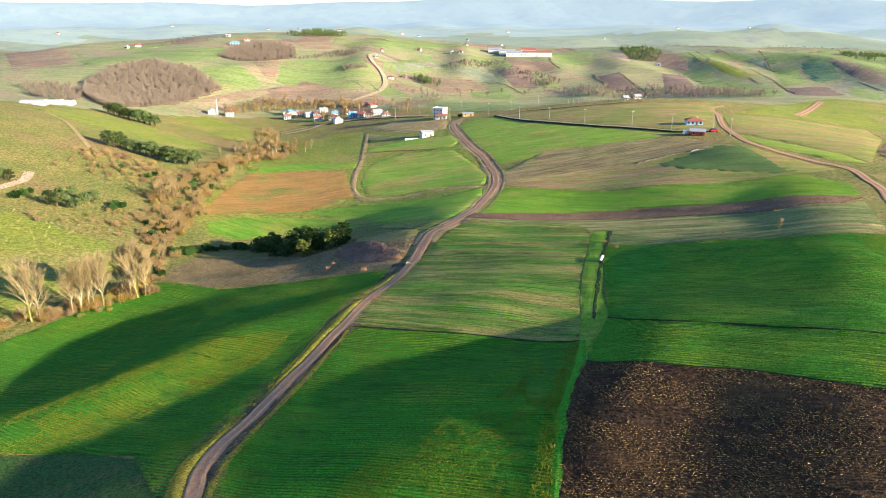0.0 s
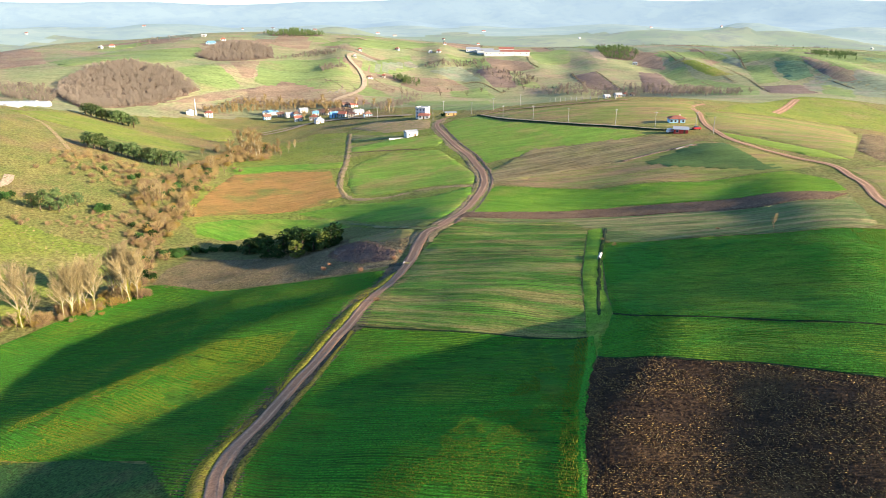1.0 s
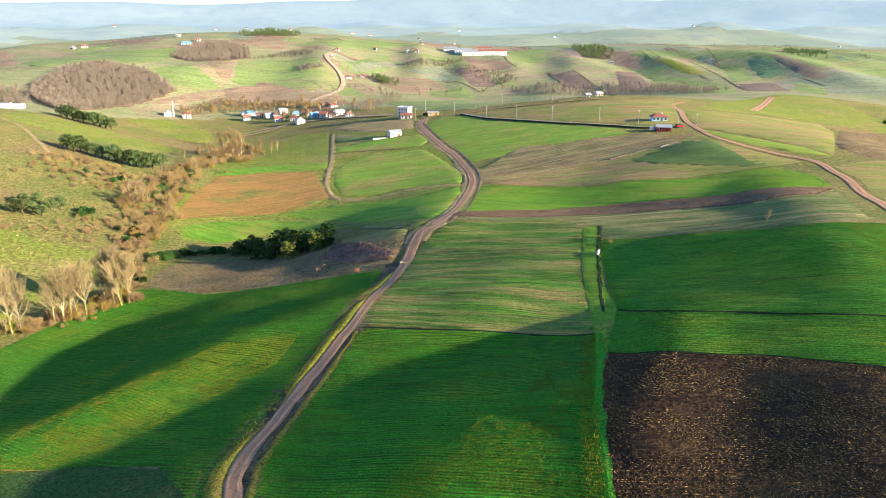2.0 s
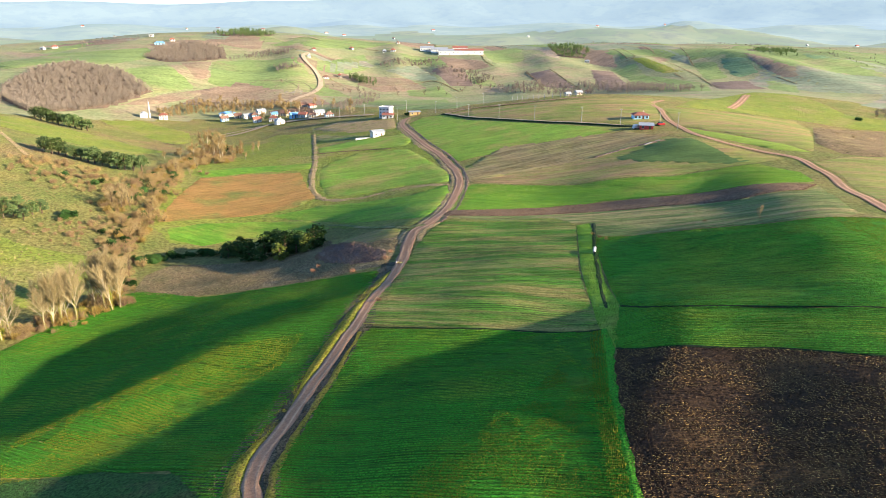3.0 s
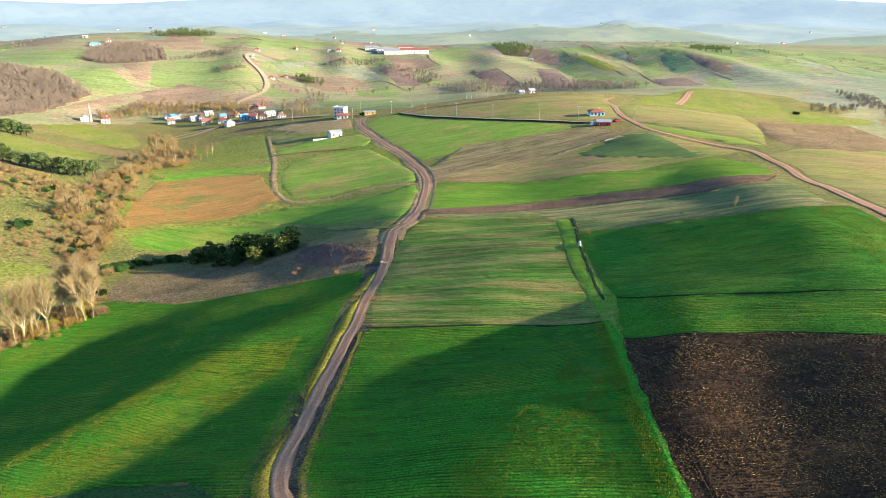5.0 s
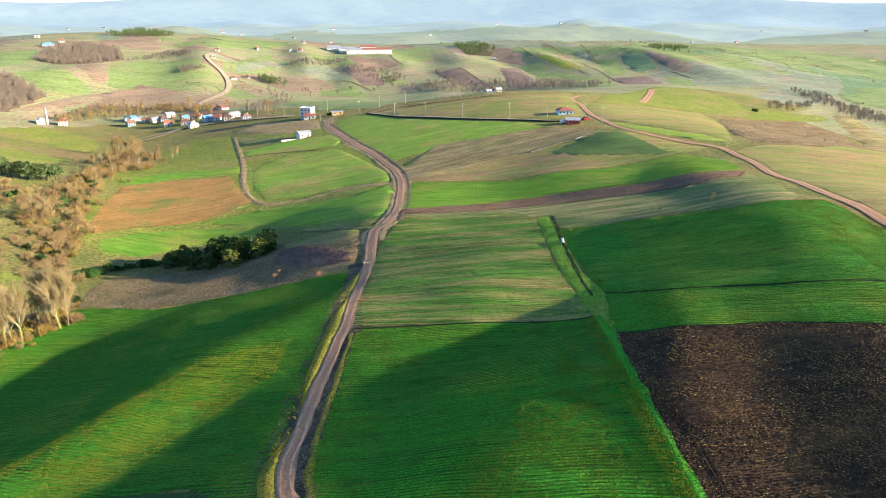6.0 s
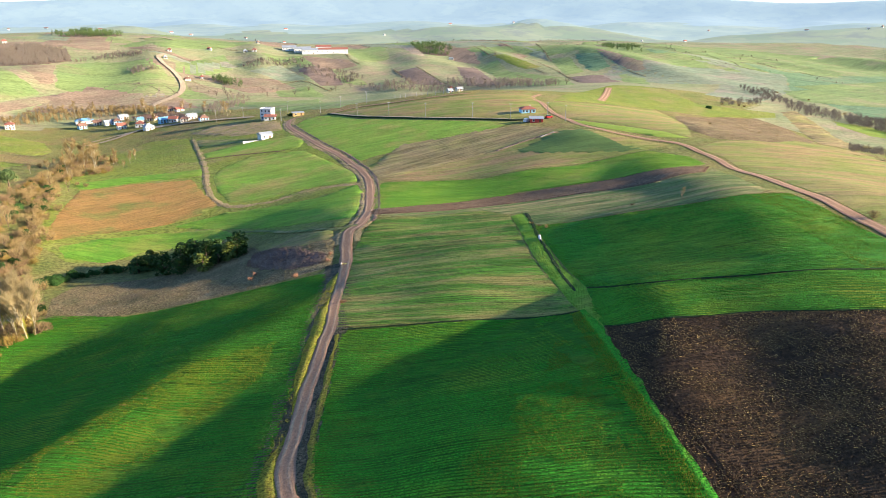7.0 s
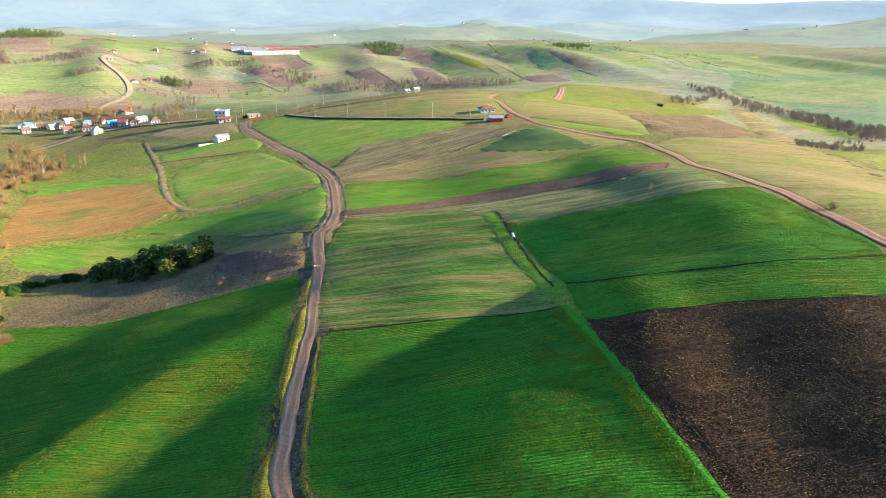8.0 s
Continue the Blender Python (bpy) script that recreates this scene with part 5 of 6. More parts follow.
PINE_LIGHT = stock(pine, 2, M["bark_dark"], M["needle_light"], "light_pine", tufts=600, low=0.12)
PINE_FAR = stock(pine, 4, M["bark_dark"], M["needle_far"], "umbrella_pine", tufts=720, leaf=0.042)

rnd = random.Random(5)
# ---- poplars and hedge along the valley field ----
for x, y in [(px + dx, py + dy) for px, py in [(-115.4, 176.7), (-107.6, 184.1), (-105.8, 185.4), (-102.7, 187.8), (-98.9, 198.4), (-95.6, 196.1), (-93.1, 194.9)] for dx, dy in ((0, 0), (1.7, 1.4))]:
    ob = plant(POPLAR, "poplar_tree", x, y, rnd.uniform(0.88, 1.05), "tall bare pale poplar with ivy on its trunk", "tree", "poplars beside the wheat field", rnd)
    iv = Soup()
    r2 = random.Random(int(x * 10))
    for i in range(260):
        an, zz = r2.uniform(0, 6.28), r2.uniform(0, 1) ** 1.2 * 9.0
        rr = 0.32 * (1 - zz / 12) * r2.uniform(0.6, 1.4)
        iv.leaf((math.cos(an) * rr, math.sin(an) * rr, zz), 0.13, r2)
    share("ivy", iv.mesh("ivy", M["ivy"]), ob, "yellow green ivy climbing the trunk")
    for dx, dy in ((-2.6, 1.0), (2.2, 2.2), (-0.5, 3.6)):
        plant((SHRUB_OCHRE, SHRUB_IVY, SHRUB_OCHRE, SHRUB_TAN, SHRUB_BROWN)[r2.randrange(5)], "shrub", x + dx + r2.gauss(0, 0.6), y + dy + r2.gauss(0, 0.6), r2.uniform(1.6, 3.2), "yellowish brown bush at the foot of the poplars", "shrub", "poplar hedge", rnd, "stem", "foliage")
CREEK = [(-119.5, 174.1), (-111.3, 179.2), (-104.4, 185.1), (-93.4, 196.3), (-99.2, 228), (-106.5, 249.5), (-112.4, 274.3), (-117, 297.2), (-119.7, 324.2), (-120.5, 352.8), (-120.7, 400.0), (-123.8, 449.1), (-124.5, 498.2)]
line = resample(CREEK, 3.2, False)
for i, p in enumerate(line):
    far = i / len(line)
    for k in range(2 if far < 0.35 else 1):
        w = 2.2 if far < 0.35 else 6.5
        x, y = p.x + rnd.gauss(0, w), p.y + rnd.gauss(0, w * 0.6)
        if far < 0.35 and inside(np.array([x]), np.array([y]), WHEAT_WEST)[0]:
            continue
        pick = rnd.random()
        if pick < 0.50:
            plant(SHRUB_BROWN, "shrub", x, y, rnd.uniform(1.4, 2.8), "bare brown shrub along the creek", "shrub", "creek shrubs", rnd, "stem", "crown")
        elif pick < 0.72:
            plant(SHRUB_TAN, "shrub", x, y, rnd.uniform(1.4, 3.0), "tan leafless shrub along the creek", "shrub", "creek shrubs", rnd, "stem", "crown")
        elif pick < 0.80:
            plant(SHRUB_IVY, "shrub", x, y, rnd.uniform(0.9, 1.7), "yellow green bush in the creek hedge", "shrub", "creek shrubs", rnd, "stem", "foliage")
        elif pick < 0.93:
            plant(SHRUB_GREEN, "shrub", x, y, rnd.uniform(1.0, 2.0), "dark evergreen bush in the creek hedge", "shrub", "creek shrubs", rnd, "stem", "foliage")
        else:
            plant(BARE, "tree", x, y, rnd.uniform(0.6, 0.95), "small bare tree in the creek hedge", "tree", "creek trees", rnd)
for x, y in [(-131, 310.9), (-125.7, 306.3), (-126.4, 313.6), (-122.9, 309.7)]:
    plant(BARE, "tree", x, y, 1.1, "bare whitish tree in the creek thicket", "tree", "creek trees", rnd)
for x, y in [(-126.2, 476.0), (-118.8, 468.1), (-109.8, 452.8), (-135.1, 524.2), (-107.7, 434.3), (-119.1, 418.3)]:
    plant(WILLOW, "willow_tree", x, y, rnd.uniform(0.85, 1.05), "tall bare tan willow beside the creek", "tree", "willows by the creek", rnd, wide=1.3)
for i in range(26):
    x, y = rnd.gauss(-118, 16), rnd.gauss(470, 22)
    plant(WILLOW if i % 3 else SHRUB_TAN, "tree" if i % 3 else "shrub", x, y, rnd.uniform(0.3, 0.55) if i % 3 else 3.0, "bare tan trees in the thicket by the creek" if i % 3 else "tan leafless shrub in the thicket", "tree" if i % 3 else "shrub", "creek thicket", rnd)
for i, (x, y) in enumerate([(-61, 240.7), (-55.9, 233.6), (-55.3, 240.9), (-48.2, 225.3), (-46.9, 232), (-43.4, 233.6), (-39.3, 231.3), (-37, 232.2), (-70.4, 250.6), (-67.2, 251.8), (-66.2, 255.2), (-54.7, 248.8), (-51.1, 247.8), (-47.3, 246.3), (-43.5, 246.2), (-36.3, 238.3)]):
    lt = i in (3, 6, 10)
    plant(PINE_LIGHT if lt else PINE, "pine_tree", x, y, rnd.uniform(5.5, 8.0), "yellowish young pine in a clump" if lt else "dark green bushy pine in a clump", "tree", "pines beside the bramble patch", rnd, wide=1.45)
for x, y in [(px + rnd.gauss(0, 0.9), py + rnd.gauss(0, 1.2)) for px, py in [(-98.8, 244.5), (-96.7, 246.9), (-94.7, 249.2), (-91.1, 251.8), (-88.3, 252.4), (-84.3, 254.8), (-81.3, 256.9), (-78.2, 256.9), (-71.6, 258.2)] for k in range(3)]:
    plant(SHRUB_GREEN, "shrub", x, y, rnd.uniform(1.3, 2.7), "dark evergreen shrub along the scrub strip", "shrub", "evergreen hedge", rnd, "stem", "foliage")
for x, y in [(-188.9, 387.8), (-184.7, 386.1), (-182.5, 388.7), (-178.9, 388.3), (-173.8, 385.5), (-170.7, 386.3), (-166.4, 384.1), (-162.7, 383.2), (-158.2, 381.1), (-154.2, 380.2), (-150.1, 379.2), (-146.5, 379.4), (-142.4, 380.0), (-138.7, 381.8)]:
    plant(PINE_FAR, "pine_tree", x, y, 8.0, "umbrella pine in a planted row on the dry hillside", "tree", "upper pine row", rnd, wide=1.5)
for x, y in [(-268.1, 560.9), (-261.9, 556.1), (-256.1, 551.8), (-250.5, 547.9), (-245.1, 544.3), (-241.5, 545.0), (-236.3, 541.7), (-232.8, 542.4), (-229.1, 543.9), (-224.0, 540.8)]:
    plant(PINE_FAR, "pine_tree", x, y, 9.0, "umbrella pine in a row below the bare wood", "tree", "lower pine row", rnd, wide=1.6)
for x, y in [(-163.7, 278.3), (-160.1, 277.4), (-157.7, 280), (-153.4, 278.6), (-153.2, 285.9), (-151.1, 289.4), (-164.3, 288.5), (-161.2, 292.8), (-191.4, 295.4), (-188.4, 294.3), (-192.5, 290.8)]:
    plant(PINE_FAR, "pine_tree", x, y, 5.5, "low bushy pine on the dry hillside", "tree", "hillside pines", rnd, wide=1.5)
for x, y in [(-125.6, 337.6), (-125.5, 347.5), (-118.4, 368.0), (-116, 335.6), (-125.3, 328.7), (-125.8, 321), (-177.1, 283), (-175.7, 286.7), (-141.2, 285.3), (-139.7, 290), (-142.5, 290.9), (-177.4, 278.5), (-119.6, 340.8), (-117.9, 348.9), (-116.9, 357.2), (-162.9, 344.6), (-147.9, 339.7), (-146.4, 345.0)]:
    plant(SHRUB_GREEN, "shrub", x, y, 2.4, "green bush on the valley side", "shrub", "valley bushes", rnd, "stem", "foliage")
for x, y in [(-16, 148.1), (-34.4, 194.7), (-12.9, 188.5), (-11.5, 193.3), (-32.9, 197.7), (-22.7, 185)]:
    plant(SHRUB_RED, "shrub", x, y, 1.1, "small russet shrub beside the road", "shrub", "russet shrubs", rnd, "stem", "foliage")
for x, y in [(78.9, 155.2)]:
    plant(BARE, "tree", x, y, 0.42, "small bare sapling in dry grass", "tree", "", rnd)
for x, y in [(70.2, 165.5)]:
    plant(SHRUB_BROWN, "shrub", x, y, 0.8, "small dark brown bush in dry grass", "shrub", "", rnd, "stem", "crown")
for x, y in [(43.3, 169.3), (44, 166.3), (42.9, 173.3)]:
    plant(SHRUB_TAN, "shrub", x, y, 1.0, "dry brush at the ditch end", "shrub", "ditch brush", rnd, "stem", "crown")
for x, y in [(342.6, 477.4), (343.3, 475.3)]:
    plant(SHRUB_GREEN, "shrub", x, y, 2.2, "round dark bush on the green shoulder", "shrub", "", rnd, "stem", "foliage")
for x, y in [(px + rnd.gauss(0, 2.5), py + rnd.gauss(0, 3.0)) for px, py in [(-188.4, 360.9), (-183.6, 361.5), (-179.4, 362.9), (-175.6, 367.4), (-168.7, 362.8), (-177.6, 343.7), (-172.5, 344.5), (-165.7, 341.5), (-160, 339.6), (-159.2, 348.9), (-151.2, 333), (-185.5, 337.7), (-184.4, 330), (-172.6, 327.3), (-160.7, 324.1), (-156, 256.1), (-155.8, 261.8), (-162.4, 264), (-137.8, 329.7), (-138.8, 343.5), (-141.1, 311.2), (-134.5, 300.9), (-125.9, 283.6), (-119.8, 278.6), (-120.8, 290.8), (-110.2, 277.8)] for k in range(1)]:
    plant(SHRUB_TAN if rnd.random() < 0.6 else SHRUB_BROWN, "shrub", x, y, rnd.uniform(1.2, 3.0), "tan leafless scrub bush on the dry hillside", "shrub", "hillside scrub", rnd, "stem", "crown")
for x, y in [(-117.7, 318.1), (-113.9, 312.1), (-109, 303.3), (-105.7, 297.7), (-111.4, 295.4), (-110.6, 285.7), (-127.2, 422.8), (-126.9, 436.6), (-130.1, 458.7), (-130.6, 411.1), (-130.2, 393.7), (-108.7, 273.7), (-113.4, 273.8)]:
    plant(SHRUB_TAN, "shrub", x, y, rnd.uniform(3.2, 4.4), "golden tan willow shrub at the creek edge", "shrub", "creek shrubs", rnd, "stem", "crown")
for x, y in [(368.3, 498.8), (384.1, 495.4), (403.7, 495.9), (577.1, 642.6), (569.1, 599.8), (519.6, 521.4), (509.0, 491.2), (482.2, 442.7), (468.7, 409.0), (458.5, 380.3), (438.2, 346.2), (333.7, 324.1), (341.6, 318.0), (363.7, 319.1), (117.5, 116.7)]:
    for k in range(1):
        plant(SHRUB_BROWN if k else SHRUB_TAN, "shrub", x + rnd.gauss(0, 8), y + rnd.gauss(0, 5), rnd.uniform(1.4, 2.6), "bare grey brown scrub in the valley", "shrub", "valley scrub", rnd, "stem", "crown")
for x, y in [(-56.9, 846.7), (-29.4, 832.2), (-2.7, 830.5), (32.5, 883.0), (67.8, 880.8), (102.6, 876.5), (139.8, 891.1), (163.1, 862.8), (184.6, 834.3), (213.7, 843.4), (256.3, 807.3), (267.9, 766.0), (271.3, 710.0), (279.1, 673.9), (291.4, 653.0), (-34.8, 674.7), (-43.6, 642.6), (-194.5, 700.3), (-182.1, 718.9), (-171.3, 736.1), (-155.1, 728.4), (-134.3, 744.5), (-107.1, 722.0)]:
    for k in range(4):
        plant(BARE_FAR, "tree", x + rnd.gauss(0, 16), y + rnd.gauss(0, 9), rnd.uniform(0.4, 0.8), "bare brown tree along the far stream", "tree", "far stream trees", rnd, wide=1.4)
for i in range(16):
    x, y = rnd.uniform(255, 330), rnd.uniform(350, 430)
    plant(SHRUB_TAN, "shrub", x, y, rnd.uniform(0.6, 1.2), "russet scrub bush on the brown slope", "shrub", "slope bushes", rnd, "stem", "crown")


for x, y in [(px + rnd.gauss(0, 5), py + rnd.gauss(0, 6)) for px, py in [(-178, 700), (-165, 730), (-152, 738), (-130, 723), (-103, 725), (-77, 662), (-64, 712), (-42, 656), (-26, 595), (-85, 639), (-110, 644), (-148, 680)] for k in range(3)]:
    plant(WILLOW if rnd.random() < 0.6 else BARE, "tree", x, y, rnd.uniform(0.4, 0.7), "bare tan tree between the village houses", "tree", "village trees", rnd, wide=1.2)


def wood_stuff(name, poly, count, mat, h, label, seed, category="wood", dense=80, thick=0.012, spread=0.30):
    r = random.Random(seed)
    s = Soup()
    xs, ys = [p[0] for p in poly], [p[1] for p in poly]
    n = 0
    while n < count:
        x, y = r.uniform(min(xs), max(xs)), r.uniform(min(ys), max(ys))
        if not inside(np.array([x]), np.array([y]), poly)[0]:
            continue
        n += 1
        z = float(height(x, y))
        hh = h * r.uniform(0.7, 1.2)
        s.tube((x, y, z - 0.3), (x + r.uniform(-0.4, 0.4), y, z + hh * 0.8), 0.18, 0.05, 3)
        for k in range(dense):
            v = Vector((r.gauss(0, 1), r.gauss(0, 1), r.gauss(0, 1))).normalized()
            c = Vector((x, y, z + hh * 0.5))
            a = c + Vector((v.x * hh * 0.10, v.y * hh * 0.10, v.z * hh * 0.15))
            b = c + Vector((v.x * hh * spread, v.y * hh * spread, v.z * hh * 0.48))
            s.sliver(a, b, hh * thick, r)
    ob = new(name, s.mesh(name, mat))
    return tagged(ob, label, category, kind="stuff")


def hedge_stuff(name, lines, mat, h, label, seed, gap=5.0):
    """Ragged rows of small bare trees and bushes along field edges."""
    r = random.Random(seed)
    s = Soup()
    for ln in lines:
        on = True
        for p in resample(ln, gap, False):
            if r.random() < 0.22:
                on = not on
            if not on:
                continue
            x, y = p.x + r.gauss(0, 2.0), p.y + r.gauss(0, 2.0)
            z, hh = float(height(x, y)), h * r.uniform(0.35, 1.2)
            s.tube((x, y, z - 0.3), (x, y, z + hh * 0.7), 0.12, 0.04, 3)
            for k in range(30):
                v = Vector((r.gauss(0, 1), r.gauss(0, 1), r.gauss(0, 1))).normalized()
                c = Vector((x, y, z + hh * 0.5))
                s.sliver(c + v * hh * 0.12, c + Vector((v.x * hh * 0.4, v.y * hh * 0.4, v.z * hh * 0.48)), hh * 0.02, r)
    return tagged(new(name, s.mesh(name, mat)), label, "hedge", kind="stuff")


def shrub_mass(name, poly, count, kinds, lo, hi, label, seed, category="thicket"):
    """Many rounded bushes grown together into one thicket."""
    r = np.random.RandomState(seed)
    sets = []
    for wood, crown in kinds:
        co = np.empty(len(crown.vertices) * 3)
        crown.vertices.foreach_get("co", co)
        sets.append((co.reshape(-1, 3), [tuple(q.vertices) for q in crown.polygons]))
    pa = np.array(poly, float)
    verts, faces, n = [], [], 0
    while count:
        x, y = r.uniform(pa[:, 0].min(), pa[:, 0].max()), r.uniform(pa[:, 1].min(), pa[:, 1].max())
        if not inside(np.array([x]), np.array([y]), poly)[0]:
            continue
        count -= 1
        co, fs = sets[r.randint(len(sets))]
        k, a = r.uniform(lo, hi), r.uniform(0, 6.28)
        ca, sa = math.cos(a) * k, math.sin(a) * k
        z = float(height(x, y)) - 0.1
        verts.append(np.column_stack([x + co[:, 0] * ca - co[:, 1] * sa, y + co[:, 0] * sa + co[:, 1] * ca, z + co[:, 2] * k * r.uniform(0.9, 1.3)]))
        faces += [tuple(i + n for i in f) for f in fs]
        n += len(co)
    return tagged(link(name, np.concatenate(verts).tolist(), faces, kinds[0][1].materials[0], smooth=False), label, category, kind="stuff")


NEAR_CREEK = [(-121, 170), (-112, 175), (-104, 180), (-93, 190), (-97, 205), (-101, 229), (-108, 250), (-116, 250), (-108, 228), (-104, 205), (-102, 192), (-112, 185), (-122, 178)]
shrub_mass("creek_hedge", NEAR_CREEK, 40, SHRUB_BROWN, 1.0, 2.2, "brown leafless hedge beside the wheat field", 79)
shrub_mass("creek_hedge", NEAR_CREEK, 30, SHRUB_OCHRE, 1.0, 2.4, "ochre hedge beside the wheat field", 80)
CREEK_BED = [(-108, 250), (-106, 273), (-109, 296), (-114, 340), (-117, 413), (-99, 423), (-103, 476), (-128, 532), (-139, 514), (-129, 443), (-133, 402), (-136, 357), (-137, 327), (-132, 294), (-124, 273), (-115, 254)]
shrub_mass("creek_bushes", CREEK_BED, 200, SHRUB_TAN, 1.6, 3.4, "golden tan leafless bushes filling the creek bed", 71)
shrub_mass("creek_bushes", CREEK_BED, 130, SHRUB_BROWN, 1.4, 3.0, "brown leafless bushes filling the creek bed", 72)
shrub_mass("creek_bushes", CREEK_BED, 60, SHRUB_OCHRE, 1.4, 3.0, "ochre bushes filling the creek bed", 73)
shrub_mass("creek_bushes", CREEK_BED, 26, SHRUB_GREEN, 1.2, 2.4, "dark green bushes in the creek bed", 74)
HILL_SCRUB = [(-198, 350), (-188, 372), (-146, 366), (-134, 367), (-131, 335), (-146, 325), (-163, 330), (-180, 336)]
shrub_mass("hillside_bushes", HILL_SCRUB, 60, SHRUB_BROWN, 1.2, 2.6, "brown leafless bushes on the dry hillside", 75)
shrub_mass("hillside_bushes", HILL_SCRUB, 40, SHRUB_TAN, 1.2, 2.6, "tan leafless bushes on the dry hillside", 76)
RUSSET_BANK = [(-152, 262), (-140, 285), (-128, 282), (-112, 262), (-108, 246), (-118, 244), (-130, 256)]
shrub_mass("russet_bushes", RUSSET_BANK, 40, SHRUB_BROWN, 0.8, 1.8, "reddish brown brambles on the creek bank", 77)
shrub_mass("russet_bushes", RUSSET_BANK, 16, SHRUB_RED, 0.7, 1.4, "russet brambles on the creek bank", 78)
hedge_stuff("far_hedges", FAR_HEDGES[::2], M["twig_far"], 4.5, "bare brown hedgerows between the far plots", 41)
hedge_stuff("ridge_hedges", RIDGE_HEDGES, M["twig_far"], 2.2, "thin bare hedgerows on the far ridge", 43, gap=3.0)
hedge_stuff("far_hedges", FAR_HEDGES[1::2], M["needle_far"], 2.6, "dark green bushes between the far plots", 42)
wood_stuff("bare_wood", [(-346, 682), (-345, 746), (-323, 795), (-278, 790), (-234, 748), (-252, 690), (-274, 637), (-293, 602), (-326, 641)], 2600, M["twig_far"], 6.5, "bare purplish brown wood on a rounded hill", 1, dense=60, thick=0.012, spread=0.36)
wood_stuff("bare_wood", [(-285, 909), (-286, 1001), (-258, 1049), (-214, 1036), (-197, 962), (-225, 908), (-255, 887)], 1000, M["twig_far"], 6.0, "bare brown wood on the ridge", 2, dense=60, thick=0.012, spread=0.36)
wood_stuff("evergreen_wood", [(-249, 1146), (-217, 1245), (-158, 1216), (-169, 1173), (-216, 1132)], 160, M["needle_far"], 9.0, "dark evergreen wood on the skyline", 3)
wood_stuff("evergreen_wood", [(297, 1218), (341, 1219), (347, 1126), (326, 1085), (282, 1097)], 200, M["needle_far"], 8.0, "dark wood patch across the valley", 4)


wood_stuff("valley_wood", [(147, 889), (227, 900), (284, 855), (326, 822), (311, 684), (277, 620), (254, 762), (146, 841)], 380, M["twig_far"], 7.0, "bare brown trees along the far stream", 5)
wood_stuff("valley_wood", [(-217, 683), (-188, 744), (-136, 753), (-85, 734), (-82, 705), (-141, 718), (-177, 698), (-209, 673)], 300, M["twig_tan"], 6.0, "bare tan trees around the village", 6)
for i, poly in enumerate(([(1, 1029), (39, 1059), (96, 1098), (97, 1059), (54, 1033), (13, 1004)], [(78, 1028), (139, 995), (163, 945), (129, 915), (90, 970)], [(-395, 657), (-358, 676), (-331, 652), (-307, 583), (-347, 597)], [(-134, 918), (-107, 936), (-98, 921), (-124, 898)], [(-197, 947), (-150, 1036), (-118, 1040), (-122, 1009), (-173, 979)], [(-32, 609), (4, 835), (-16, 840), (-49, 730), (-49, 643)])):
    wood_stuff("slope_thicket", poly, (130, 160, 260, 60, 130, 110)[i], M["twig_far"], 5.5, "bare brown thicket on the slopes", 10 + i, "thicket")
wood_stuff("evergreen_wood", [(-40, 925), (-29, 933), (-1, 916), (-6, 893), (-28, 899)], 45, M["needle_far"], 9.0, "dark cypress belt below the ridge", 20)
wood_stuff("valley_wood", [(554, 689), (579, 660), (521, 580), (484, 558), (515, 625)], 110, M["twig_far"], 5.5, "bare grey trees in the valley bend", 80, dense=90, thick=0.009, spread=0.42)
wood_stuff("valley_wood", [(525, 589), (528, 550), (497, 486), (458, 454), (444, 468), (450, 504)], 150, M["twig_far"], 5.5, "bare grey trees along the valley stream", 81, dense=90, thick=0.009, spread=0.42)
wood_stuff("valley_wood", [(488, 478), (519, 463), (491, 407), (524, 405), (452.2, 352.5), (436.7, 359.7), (453, 404), (451, 438)], 330, M["twig_far"], 6.0, "bare grey wood along the valley stream", 82, dense=90, thick=0.009, spread=0.42)
wood_stuff("valley_wood", [(385, 518), (488, 578), (436, 522), (365, 490)], 60, M["twig_far"], 4.5, "bare copse on the green shoulder", 83, dense=90, thick=0.009, spread=0.42)
wood_stuff("valley_wood", [(354.8, 349), (422.7, 348.9), (378.4, 314.2), (238.2, 246.1)], 120, M["twig_far"], 4.0, "bare thicket below the pasture", 84, dense=90, thick=0.009, spread=0.42)
wood_stuff("evergreen_wood", [(621, 1134), (682, 1104), (585, 945), (548, 970)], 120, M["needle_far"], 8.0, "dark wood along the far ridge", 23)


# ---- buildings ----
def pole(x, y, rz):
    ob = thing("utility_pole", x, y, "grey concrete utility pole with crossarm", "utility pole", "utility poles along the lane", rz)
    bm = bmesh.new()
    bmesh.ops.create_cone(bm, segments=8, radius1=0.15, radius2=0.09, depth=8.4, cap_ends=True, matrix=Matrix.Translation((0, 0, 4.2)))
    part("shaft", bm, M["pole"], ob)
    part("crossarm", one_box(0, 0, 8.3, 1.8, 0.14, 0.14), M["pole"], ob)
    for sx in (-0.75, 0.0, 0.75):
        bm = bmesh.new()
        bmesh.ops.create_cone(bm, segments=6, radius1=0.07, radius2=0.05, depth=0.3, cap_ends=True, matrix=Matrix.Translation((sx, 0, 8.52)))
        part("insulator", bm, M["white"], ob)


for i, (x, y) in enumerate([(5.0, 508.3), (14.3, 552.2), (33.5, 511.0), (51.0, 525.6), (50.3, 459.4), (71.6, 528.7), (67.1, 440.0), (84.4, 415.3), (106.4, 391.6), (122.7, 372.5), (141.0, 362.4), (143.3, 344.9), (-38.8, 569.1), (-18.6, 561.6)]):
    pole(x, y, 0.2 * (i % 3))
(wx, wy), = [(-2.2, 533.4)]
